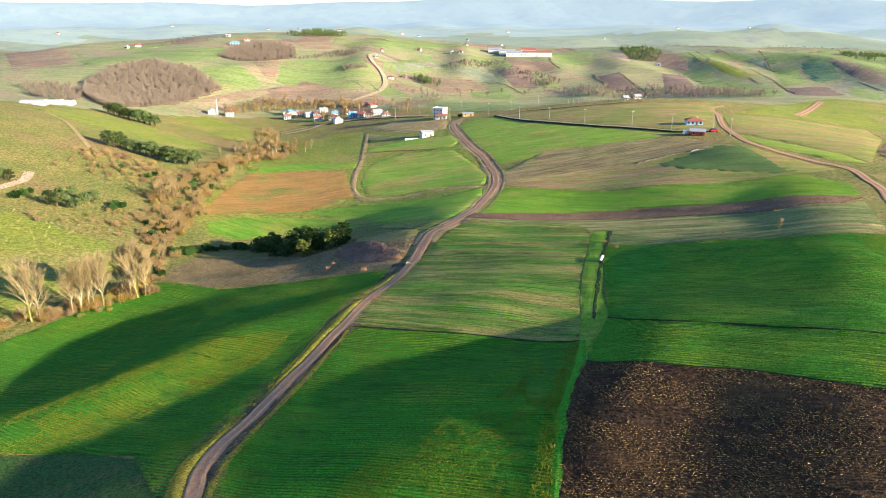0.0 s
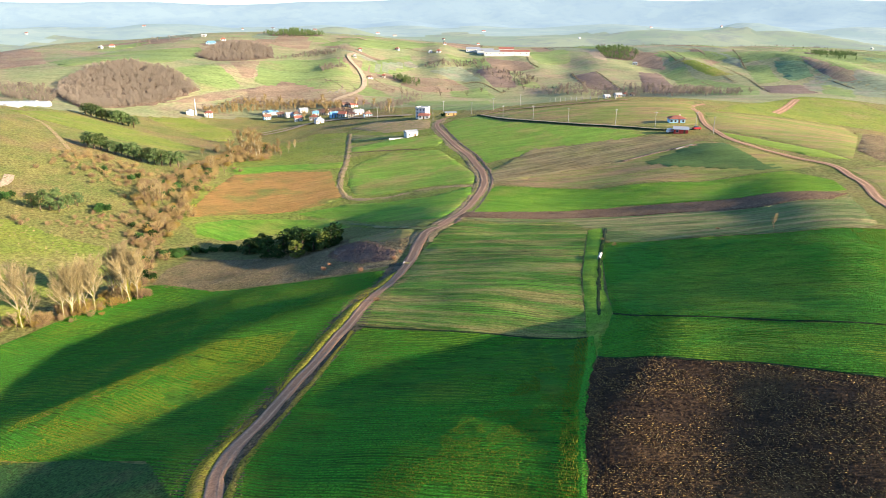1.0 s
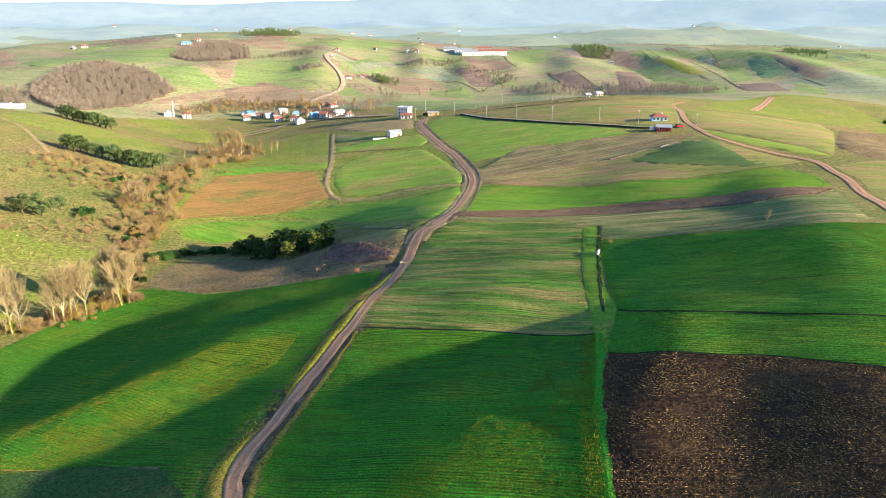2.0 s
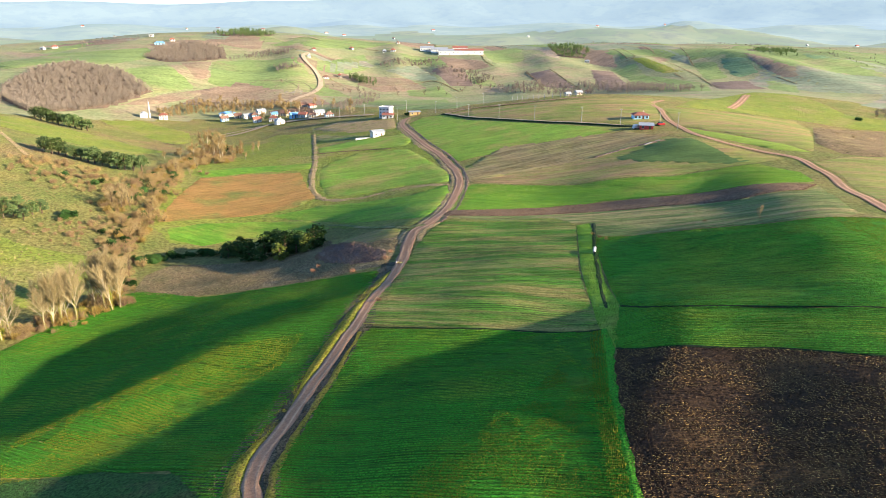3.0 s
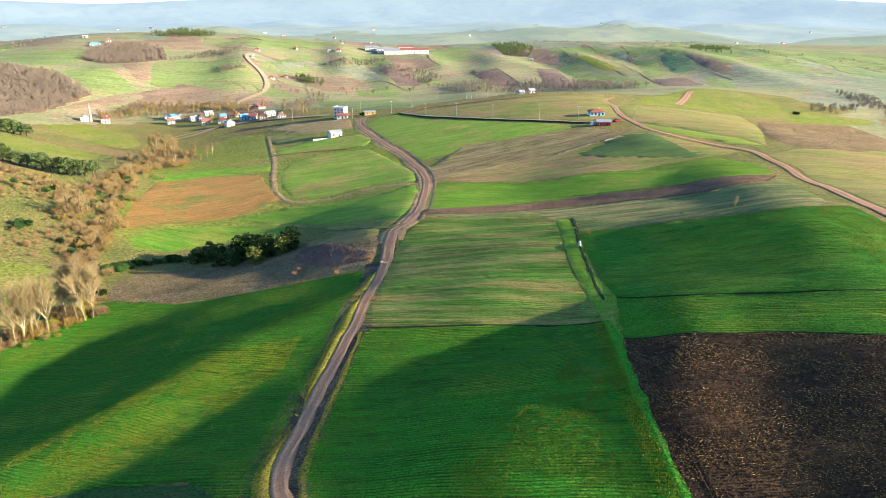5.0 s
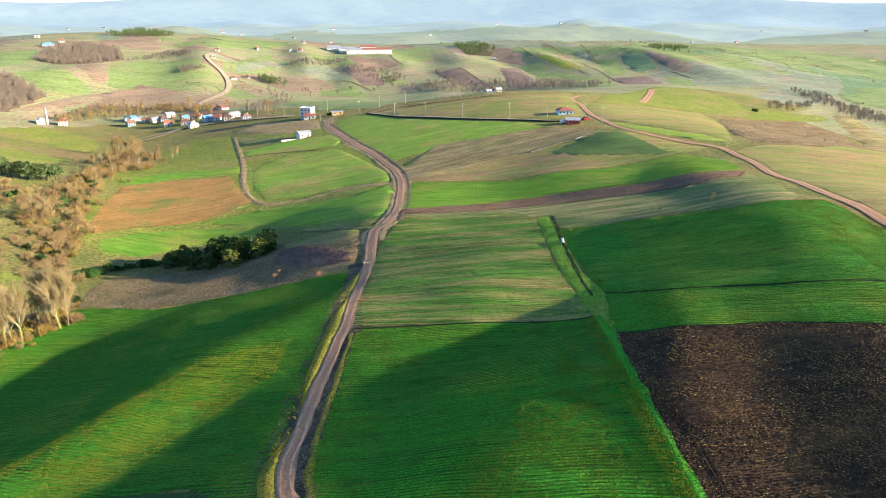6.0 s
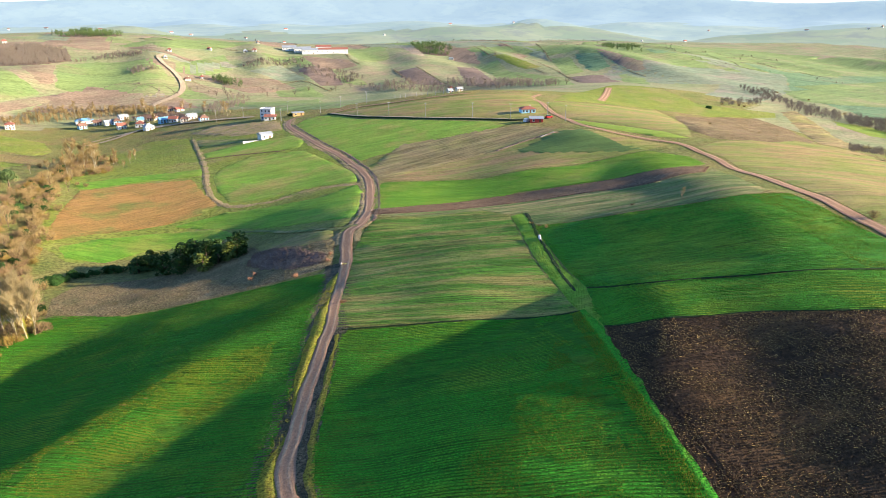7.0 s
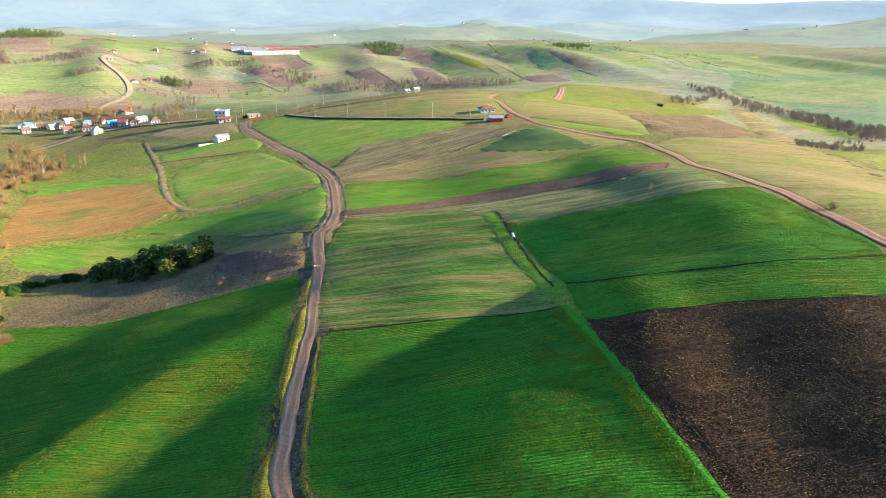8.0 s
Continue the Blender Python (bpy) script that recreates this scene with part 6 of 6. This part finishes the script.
ob = house(wx, wy, 8.2, 8.0, 7.4, M["white"], None, "white three storey house with a flat parapet roof", "hip", 1.0, rz=-0.45, cols=3, storeys=3)
house(wx + 1.0, wy - 8.0, 8.0, 5.0, 2.7, M["white"], M["red_tile"], "low white annex with a red roof", "shed", 0.9, rz=-0.2, cols=3, chimney=False)
(cx, cy), = [(-10.7, 450.8)]
house(cx, cy, 7.5, 6.0, 2.9, M["white"], M["grey_tin"], "small white cottage with grey tin roof", "gable", 1.3, rz=0.35, cols=2, chimney=False)
ob = thing("yard_wall", cx - 9.0, cy - 3.5, "low white wall beside the cottage", "wall", rz=0.15)
bm = one_box(0, 0, 0.4, 10.0, 0.3, 1.4)
part("masonry", bm, M["white"], ob)
part("coping", one_box(0, 0, 1.14, 10.2, 0.42, 0.08), M["concrete"], ob)
(rx, ry), = [(138.4, 384.1)]
house(rx, ry, 8.4, 6.5, 2.6, M["blue_wall"], M["red_tile"], "pale blue house with red hipped roof", "hip", 1.5, rz=-0.15, cols=4)
(sx, sy), = [(129.8, 353.1)]
house(sx, sy, 7.0, 5.0, 2.2, M["red_wall"], M["grey_tin"], "red shed with blue grey tin roof", "shed", 0.7, rz=-0.35, cols=2, chimney=False, name="shed", category="shed")
(kx, ky), = [(18.6, 521.5)]
house(kx, ky, 8.0, 3.5, 2.4, M["yellow"], M["grey_tin"], "ochre yellow roadside hut among bushes", "shed", 0.4, rz=0.1, cols=2, chimney=False, name="hut", category="hut")
for k in range(4):
    plant(SHRUB_GREEN, "shrub", kx - 6 + 2.4 * k, ky + 4.0, 2.0, "olive bush behind the yellow hut", "shrub", "hut bushes", rnd, "stem", "foliage")


def vehicle(x, y, paint, label, rz, tall):
    ob = thing("van" if tall else "car", x, y, label, "vehicle", rz=rz)
    part("body", one_box(0, 0, 0.85, 4.3, 1.75, 0.9, 0.15), paint, ob)
    part("cabin", one_box(-0.3, 0, 1.3 + (0.5 if tall else 0.25), 2.9 if tall else 2.3, 1.6, 1.0 if tall else 0.55, 0.15), M["glass"] if not tall else paint, ob)
    part("windscreen", one_box(1.16 if tall else 0.87, 0, 1.6 if tall else 1.5, 0.06, 1.35, 0.5), M["glass"], ob)
    for a in (-1.35, 1.35):
        for s in (-0.86, 0.86):
            bm = bmesh.new()
            bmesh.ops.create_cone(bm, segments=10, radius1=0.34, radius2=0.34, depth=0.2, cap_ends=True, matrix=Matrix.Translation((a, s, 0.34)) @ Matrix.Rotation(math.pi / 2, 4, "X"))
            part("wheel", bm, M["rubber"], ob)


(vx, vy), = [(124.9, 355.4)]
vehicle(vx, vy, M["car_white"], "white van parked beside the red shed", 0.5, True)
(vx, vy), = [(140.2, 358.8)]
vehicle(vx, vy, M["car_red"], "dark red car parked beside the red shed", 0.2, False)

walls = [M["white"], M["cream"], M["white"], M["blue_wall"]]
roofs = [M["blue_tin"], M["red_tile"], M["brown_tile"], M["red_tile"], M["grey_tin"]]
names = {0: "blue tin", 1: "red tiled", 2: "old brown tiled", 3: "red tiled", 4: "grey tin"}
for i, (x, y) in enumerate([(-150.4, 690.9), (-138.5, 678.7), (-128.2, 670.4), (-121.5, 669.8), (-114.5, 635.2), (-101.7, 653.9), (-90.7, 600.1), (-80.4, 624.1), (-72.2, 618.5), (-63.6, 608.3), (-119.0, 694.3), (-148.8, 664.8), (-98.9, 628.3), (-91.5, 657.2), (-58.0, 618.2), (-48.3, 590.3), (-71.1, 711.4), (-80.1, 714.7)]):
    k = 0 if i in (0, 7, 5) else (1, 2, 4, 2)[i % 4]
    house(x, y, rnd.uniform(5.5, 8) if i else 15, rnd.uniform(5, 6.5), rnd.uniform(2.3, 3.2), walls[i % 4], roofs[k], names[k] + " village house with pale walls", "gable" if i % 3 else "hip", 2.0, rnd.uniform(-0.5, 0.5), 3, 1 + i % 2, group="village houses")
(mx, my), = [(-219.9, 664.5)]
ob = thing("mosque", mx, my, "small white mosque with a grey dome", "mosque", rz=0.2, scale=0.6)
part("wall", one_box(0, 0, 2.5, 10, 10, 7), M["white"], ob)
bm = bmesh.new()
bmesh.ops.create_uvsphere(bm, u_segments=16, v_segments=10, radius=4.0)
bmesh.ops.scale(bm, vec=(1, 1, 0.75), verts=bm.verts)
bmesh.ops.translate(bm, vec=(0, 0, 6.0), verts=bm.verts)
part("dome", bm, M["grey_tin"], ob)
for c in (-3, 0, 3):
    win = part("window", one_box(c, -5.02, 3.0, 1.2, 0.1, 2.0), M["white"], ob)
    part("pane", one_box(c, -5.08, 3.0, 0.9, 0.06, 1.7), M["glass"], win)
(mx, my), = [(-215.0, 665.8)]
ob = thing("minaret", mx, my, "slender white minaret with a balcony and pointed cap", "minaret", scale=(0.7, 0.7, 0.9))
for nm, r1, r2, z, dp, mt in (("base", 1.3, 1.1, 2.0, 5.0, "white"), ("shaft", 0.85, 0.75, 8.5, 9.0, "white"), ("balcony", 1.25, 1.25, 12.2, 0.7, "cream"), ("upper_shaft", 0.65, 0.6, 13.9, 3.0, "white"), ("cap", 0.75, 0.05, 16.6, 2.6, "grey_tin")):
    bm = bmesh.new()
    bmesh.ops.create_cone(bm, segments=12, radius1=r1, radius2=r2, depth=dp, cap_ends=True, matrix=Matrix.Translation((0, 0, z)))
    part(nm, bm, M[mt], ob)
(hx, hy), = [(-203.3, 665.9)]
house(hx, hy, 7, 6, 4.2, M["white"], M["red_tile"], "white two storey house with a red roof by the mosque", "hip", 1.8, 0.2, 3, 2)
for i, (x, y) in enumerate([(-296.1, 507.8), (-305.5, 546.8), (-304.1, 561.8)]):
    ob = thing("greenhouse", x, y, "white film tunnel greenhouse", "greenhouse", "film greenhouses", 0.08)
    bm = bmesh.new()
    L, W, H = (13.0, 6.0, 3.6)
    ringv = []
    for xx in (-L / 2, L / 2):
        ringv.append([bm.verts.new((xx, -W / 2 * math.cos(math.pi * k / 10), H * math.sin(math.pi * k / 10) ** 0.8 - 0.6)) for k in range(11)])
    for k in range(10):
        bm.faces.new((ringv[0][k], ringv[0][k + 1], ringv[1][k + 1], ringv[1][k]))
    bm.faces.new(ringv[0])
    bm.faces.new(ringv[1][::-1])
    bmesh.ops.scale(bm, vec=(1.3, 1.5, 1.15), verts=bm.verts)
    part("cover", bm, M["film"], ob)
    part("door", one_box(0, -4.75, 0.9, 2.0, 0.3, 2.0), M["concrete"], ob)
for i, (x, y) in enumerate([(85.5, 1181.8), (104.2, 1161.9), (117.8, 1141.5), (139.6, 1174.7), (149.1, 1139.9)]):
    house(x, y, (22, 26, 34, 24, 46)[i], 16, (5, 6, 6, 7, 6)[i], M["white"], M["red_tile"] if i >= 3 else M["grey_tin"], "long white farm shed with a red roof" if i >= 3 else "long white farm shed with a pale roof", "gable", 2.5, -0.1, 5, 1, name="farm_shed", chimney=False, group="farm sheds on the ridge", category="shed")
for i, (x, y) in enumerate([(-292.2, 1013.6), (-326.6, 1101.2), (-285.3, 1051.4), (-92.6, 994.8), (-89.4, 1053.0), (-66.2, 904.6), (-50.0, 923.5), (14.2, 1124.6), (27.3, 1119.7), (40.5, 1230.4), (-37.2, 1127.9), (319.1, 1058.5), (233.8, 806.5), (241.2, 803.7), (-416.7, 985.6), (-424.2, 967.1)]):
    k = 0 if i == 0 else 1 + i % 4
    house(x, y, (13 if i == 0 else 4.5 + 1.2 * (i % 3)), 4.8, 2.2 if i % 2 else 2.8, M["blue_wall"] if i == 0 else M["white"], roofs[k] if i != 1 else None, ("white and blue block of flats" if i == 0 else names[k] + " house on the far slope") if i != 1 else "white flat roofed house on the skyline", "hip", 2.0, rnd.uniform(-0.4, 0.4), 3, 1 + (i + 1) % 2, group="far houses")

fence_line = [(95.3, 534.6), (113.4, 506.7), (135.1, 497.4)]
ob = thing("fence", fence_line[0][0], fence_line[0][1], "row of white concrete fence posts on the hilltop", "fence")
base_z = float(height(*fence_line[0]))
for x, y in resample(fence_line, 5.0, False):
    dz = float(height(x, y)) - base_z
    part("post", one_box(x - fence_line[0][0], y - fence_line[0][1], dz + 1.3, 0.3, 0.3, 3.4, 0.05), M["pole"], ob)
for i, (x, y) in enumerate([(144.7, 524.8), (133.1, 513.5)]):
    house(x, y, (4.5, 3.5)[i], 3.5, (2.0, 1.6)[i], M["cream"], M["grey_tin"], "cream farm building behind the hilltop fence", "gable", 1.4, 0.2, 3, 1, chimney=False, group="hilltop farm")


def culvert(x, y, rz, w):
    ob = thing("culvert", x, y, "earth covered culvert slab under the dirt road", "culvert", "road culverts", rz)
    part("slab", one_box(0, 0, 0.14, w, 0.8, 0.16, 0.04), M["tan_earth"], ob)
    for sx in (-1, 1):
        part("headwall", one_box(sx * (w / 2 + 0.1), 0, 0.2, 0.25, 1.4, 0.35, 0.04), M["concrete"], ob)


for (x, y), rz, w in zip([(-8.6, 182.2), (23.6, 341.1)], (0.25, 0.5), (3.2, 4.6)):
    culvert(x, y, -rz, w)
(px, py), = [(38.6, 158.7)]
ob = thing("drain_pipe", px, py, "short white drain pipe lying in the ditch", "pipe", rz=1.2)
bm = bmesh.new()
bmesh.ops.create_cone(bm, segments=12, radius1=0.35, radius2=0.35, depth=3.6, cap_ends=False, matrix=Matrix.Translation((0, 0, 0.45)) @ Matrix.Rotation(math.pi / 2, 4, "Y"))
part("barrel", bm, M["white"], ob)
bm = bmesh.new()
bmesh.ops.create_cone(bm, segments=12, radius1=0.43, radius2=0.43, depth=0.3, cap_ends=False, matrix=Matrix.Translation((1.7, 0, 0.45)) @ Matrix.Rotation(math.pi / 2, 4, "Y"))
part("collar", bm, M["concrete"], ob)
ch = [(112.6, 312), (121.5, 315.8)]
ribbon("concrete_channel", ch, [(-0.4, 0.2), (-0.25, 0.5), (0.25, 0.5), (0.4, 0.2)], M["concrete"], "pale concrete channel at the bank end", category="channel", wobble=0.1)
far_rnd = random.Random(3)
for i in range(34):
    a, r = far_rnd.uniform(-0.55, 0.85), far_rnd.uniform(1900, 3300)
    cl = far_rnd.randrange(3)
    house(r * math.sin(a), r * math.cos(a), far_rnd.uniform(6, 11) * (1 + cl * 0.3), 6, far_rnd.uniform(2.2, 3.6), M["white"], roofs[far_rnd.randrange(1, 5)], "pale house far away in the hazy valley", "gable", 2.5, far_rnd.uniform(-0.5, 0.5), 3, 1, chimney=False, group="houses in the hazy valley")

# ---- crop tufts, clods and straw ----


def scatter_rows(name, poly, angle, gap, along, mat, label, tall, wide, seed, limit, thin=0.35, turn=0.5, clump=0.0, slim=0.7, blade=False):
    """Small tufts, or single upright blades, of young crop standing in drill rows."""
    r = np.random.RandomState(seed)
    pa = np.array(poly, float)
    c, s = math.cos(radians(angle)), math.sin(radians(angle))
    rot = np.array([[c, s], [-s, c]])
    q = pa @ rot.T
    U, V = np.meshgrid(np.arange(q[:, 0].min(), q[:, 0].max(), along), np.arange(q[:, 1].min(), q[:, 1].max(), gap))
    U, V = U.ravel(), V.ravel()
    keep = r.rand(len(U)) > thin
    U = U[keep] + r.normal(0, along * 0.5, keep.sum())
    V = V[keep] + r.normal(0, gap * 0.12, keep.sum()) + 0.8 * np.sin(U * 0.05)
    P = np.column_stack([U, V]) @ rot
    P = P[inside(P[:, 0], P[:, 1], poly)]
    if clump:
        P = P[[noise.noise((a * 0.16, c * 0.16, seed)) + 0.5 * noise.noise((a * 0.6, c * 0.6, seed)) > clump - 0.5 for a, c in P]]
    P = P[:limit]
    n = len(P)
    z = height(P[:, 0], P[:, 1]) + 0.15
    an = radians(angle) + r.normal(0, turn, n)
    k = r.uniform(0.5, 1.3, n)
    dx, dy = np.cos(an) * wide * k, np.sin(an) * wide * k
    top = tall * r.uniform(0.5, 1.3, n)
    lx, ly = r.normal(0, wide * slim * 0.5, n), r.normal(0, wide * slim * 0.5, n)
    A = np.column_stack([P[:, 0] - dx, P[:, 1] - dy, z])
    B = np.column_stack([P[:, 0] + dx, P[:, 1] + dy, z])
    C = np.column_stack([P[:, 0] + lx - dy * slim, P[:, 1] + ly + dx * slim, z])
    T = np.column_stack([P[:, 0] + lx * 0.5, P[:, 1] + ly * 0.5, z + top])
    v = np.stack([A, B, C, T], 1).reshape(-1, 3)
    i = np.arange(n)[:, None] * 4
    if blade:
        v = np.stack([A, B, T], 1).reshape(-1, 3)
        f = np.arange(n)[:, None] * 3 + np.array([[0, 1, 2]])
    else:
        f = np.concatenate([i + np.array([[0, 1, 3]]), i + np.array([[1, 2, 3]]), i + np.array([[2, 0, 3]])])
    ob = link(name, v.tolist(), f.tolist(), mat, smooth=False)
    return tagged(ob, label, "crop", kind="stuff")


def drill_rows(name, poly, angle, gap, seg, tall, mat, label, bend, seed, gaps=0.02, base=0.10):
    """Low ridges of young crop along the drill lines."""
    r = np.random.RandomState(seed)
    pa = np.array(poly, float)
    c, s = math.cos(radians(angle)), math.sin(radians(angle))
    rot = np.array([[c, s], [-s, c]])
    q = pa @ rot.T
    us = np.arange(q[:, 0].min(), q[:, 0].max() + seg, seg)
    vs = np.arange(q[:, 1].min() - 6, q[:, 1].max() + 6, gap)
    U, V = np.meshgrid(us, vs)
    V = V + bend * np.sin(U * 0.045 + V * 0.02) + 0.25 * np.sin(U * 0.31 + V * 0.05)
    V = V + r.normal(0, gap * 0.10, (len(vs), 1))
    w = gap * 0.30 * r.uniform(0.75, 1.25, U.shape) * r.uniform(0.6, 1.25, (len(vs), 1))
    even = r.uniform(0.55, 1.3, (len(vs), 1))
    cols = []
    for off, up in ((-1, 0), (0, 1), (1, 0)):
        P = np.stack([U, V + off * w], -1) @ rot
        z = height(P[..., 0], P[..., 1]) + base + up * tall * (even + 0.22 * np.sin(U * 0.9 + V * 7.0))
        cols.append(np.stack([P[..., 0], P[..., 1], z], -1))
    mid = cols[1]
    ok = inside(mid[..., 0].ravel(), mid[..., 1].ravel(), poly).reshape(U.shape) & (r.rand(*U.shape) > gaps)
    nv, nu = U.shape
    v = np.stack(cols, 2).reshape(-1, 3)
    base = (np.arange(nv)[:, None] * nu + np.arange(nu - 1)[None, :])[ok[:, :-1] & ok[:, 1:]] * 3
    f = np.concatenate([np.stack([base, base + 3, base + 4, base + 1], 1), np.stack([base + 1, base + 4, base + 5, base + 2], 1)])
    used, inv = np.unique(f.ravel(), return_inverse=True)
    ob = link(name, v[used].tolist(), inv.reshape(-1, 4).tolist(), mat, smooth=False)
    return tagged(ob, label, "crop", kind="stuff")


drill_rows("wheat_rows", WHEAT_MID, -25, 0.62, 0.8, 0.05, M["grass_mid"], "young wheat in drill rows", 0.8, 1, 0.0, 0.13)
drill_rows("wheat_rows", WHEAT_WEST, -25, 0.74, 0.9, 0.06, M["grass_tuft"], "young wheat in drill rows", 2.0, 2, 0.0, 0.13)
drill_rows("wheat_rows", THIN_WHEAT, -30, 0.95, 1.0, 0.06, M["row_thin"], "thin wheat and stubble in drill rows", 0.8, 3, 0.0, 0.13)
drill_rows("wheat_rows", HILL_WHEAT, -32, 0.8, 1.2, 0.06, M["row_dark"], "dense wheat in drill rows", 0.8, 4, 0.0, 0.13)
drill_rows("wheat_rows", STRIP_WHEAT, -30, 0.8, 1.2, 0.06, M["row_dark"], "dense wheat in drill rows", 0.5, 5, 0.0, 0.13)
drill_rows("wheat_rows", BAND_WHEAT, -35, 1.3, 2.0, 0.07, M["wheat_bright"], "bright wheat in drill rows", 0.8, 6, 0.0, 0.13)
drill_rows("wheat_rows", ROAD_WHEAT, -35, 1.7, 3.0, 0.07, M["valley_wheat"], "bright wheat in drill rows", 1.0, 7)
drill_rows("furrows", HILL_OLIVE, -18, 1.7, 2.5, 0.08, M["olive"], "faint furrows of the hillside field", 2.5, 8, 0.06)
drill_rows("furrows", FURROWED, 6, 1.9, 2.5, 0.13, M["furrowed"], "curved furrows of the brown patch", 2.5, 10, 0.05)
drill_rows("furrows", MAIZE, 20, 1.5, 2.0, 0.05, M["orange"], "maize stubble rows", 0.6, 9, 0.08, 0.21)
scatter_rows("wheat_tufts", WHEAT_MID, -25, 0.31, 0.13, M["blade_mix"], "young wheat leaves", 0.15, 0.05, 31, 90000, 0.20, 1.2, blade=True)
scatter_rows("wheat_tufts", WHEAT_WEST, -25, 0.37, 0.15, M["blade_mix"], "young wheat leaves", 0.15, 0.05, 32, 190000, 0.20, 1.2, blade=True)
scatter_rows("wheat_tufts", THIN_WHEAT, -30, 0.48, 0.22, M["blade_thin"], "thin wheat leaves and pale stubble", 0.12, 0.06, 33, 60000, 0.3, 1.0, blade=True)
scatter_rows("wheat_tufts", HILL_WHEAT, -32, 0.40, 0.13, M["blade_dark"], "dense wheat leaves", 0.15, 0.05, 34, 110000, 0.2, 1.2, blade=True)
scatter_rows("wheat_tufts", STRIP_WHEAT, -30, 0.40, 0.16, M["blade_dark"], "dense wheat leaves", 0.15, 0.05, 35, 50000, 0.2, 1.2, blade=True)
scatter_rows("wheat_tufts", BAND_WHEAT, -35, 0.6, 0.22, M["blade_lime"], "bright wheat leaves", 0.24, 0.07, 36, 70000, 0.3, 1.2, blade=True)
# yellowish tufts: partly their own colour, partly sunlight painted in
scatter_rows("leafy_tufts", [(-22, 71), (-8.2, 78.4), (5.9, 89.7), (15.1, 103.3), (20.2, 101), (16.6, 84.3), (13.5, 69.9), (11, 55), (-10.1, 56.3)], -25, 0.31, 0.14, M["blade_sun"], "yellowish wheat tufts, partly own colour and partly painted sunlight", 0.17, 0.06, 11, 90000, 0.15, 1.2, 0.42, blade=True)
# yellow leaves over the sunlit swell and crest: the sun put into crop colour
scatter_rows("leafy_tufts", [(-84, 101), (-70, 102), (-58, 109), (-36, 125), (-32, 137), (-50, 137), (-66, 127), (-82, 116)], -25, 0.37, 0.13, M["blade_sun"], "yellow wheat leaves painting sunlight on the low swell", 0.17, 0.06, 41, 60000, 0.15, 1.2, 0.30, blade=True)
scatter_rows("leafy_tufts", [(72, 92), (84, 88), (92, 108), (97, 128), (99, 139), (88, 141), (84, 128), (78, 110)], -32, 0.40, 0.14, M["blade_sun"], "yellow wheat leaves painting sunlight on the crest", 0.17, 0.06, 42, 50000, 0.15, 1.2, 0.25, blade=True)
scatter_rows("leafy_tufts", DITCH_GRASS, 60, 0.5, 0.4, M["blade_lime"], "lime green grass tufts in the strip", 0.25, 0.12, 20, 12000, 0.3, 0.8, 0.30)
# balk grass is yellow green; its sunlit brightness is in the colour too
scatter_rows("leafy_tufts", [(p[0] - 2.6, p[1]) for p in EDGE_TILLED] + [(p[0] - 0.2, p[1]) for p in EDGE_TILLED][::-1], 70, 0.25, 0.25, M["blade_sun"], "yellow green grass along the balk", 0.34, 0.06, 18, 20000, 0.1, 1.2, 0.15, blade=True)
scatter_rows("clod_strokes", TILLED, -16, 0.36, 0.26, M["straw"], "pale stalks lying on ploughed soil", 0.06, 0.24, 3, 60000, 0.25, 1.1, 0.34, 0.17)
scatter_rows("soil_clods", TILLED, -16, 0.45, 0.32, M["clod"], "brown soil clods", 0.15, 0.18, 4, 40000, 0.3, 1.3)
scatter_rows("earth_clods", BROWN_STRIP, -12, 0.5, 0.5, M["strip_clod"], "brown clods on the turned strip", 0.22, 0.18, 14, 12000, 0.4)
scatter_rows("dead_stalks", WEEDS, 8, 0.5, 0.45, M["stalk"], "dead weed stalks", 0.30, 0.07, 12, 24000, 0.3, 1.2, 0.38)
scatter_rows("dead_stalks", WEEDS, 8, 0.9, 0.8, M["twig_brown"], "dead brown weed stalks", 0.35, 0.12, 17, 6000, 0.4, 1.2, 0.55)
scatter_rows("dry_grass", [(-198, 280), (-190, 315), (-193, 365), (-139, 370), (-129, 295), (-117, 260.1), (-124.2, 225.5), (-135.5, 201.8), (-142.3, 190.4)], 20, 2.2, 1.8, M["tuft_dry"], "tussocks of dry grass on the hillside", 0.45, 0.5, 19, 30000, 0.3, 1.0, 0.45)
scatter_rows("dry_grass", DRY_STRIP, -8, 0.9, 0.8, M["stalk"], "tufts of dry grass", 0.2, 0.05, 13, 7000, 0.5)
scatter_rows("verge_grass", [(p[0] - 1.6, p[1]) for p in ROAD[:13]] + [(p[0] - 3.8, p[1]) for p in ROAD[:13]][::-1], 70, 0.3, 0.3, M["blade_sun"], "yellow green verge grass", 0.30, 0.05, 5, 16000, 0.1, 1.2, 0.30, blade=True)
scatter_rows("ditch_weeds", [(p[0] + 1.8, p[1]) for p in ROAD[:13]] + [(p[0] + 4.2, p[1]) for p in ROAD[:13]][::-1], 70, 0.35, 0.35, M["stalk"], "dead weeds in the ditch", 0.25, 0.05, 15, 6000, 0.4)
scatter_rows("ditch_weeds", [(p[0] - 3.8, p[1]) for p in ROAD[:13]] + [(p[0] - 6.2, p[1]) for p in ROAD[:13]][::-1], 70, 0.5, 0.5, M["stalk"], "pale dead weeds in the ditch", 0.30, 0.05, 16, 6000, 0.5)
wood_stuff("bramble_thicket", BRAMBLE, 700, M["bramble"], 0.7, "tangled purple brown brambles", 30, "thicket", 30, 0.03)
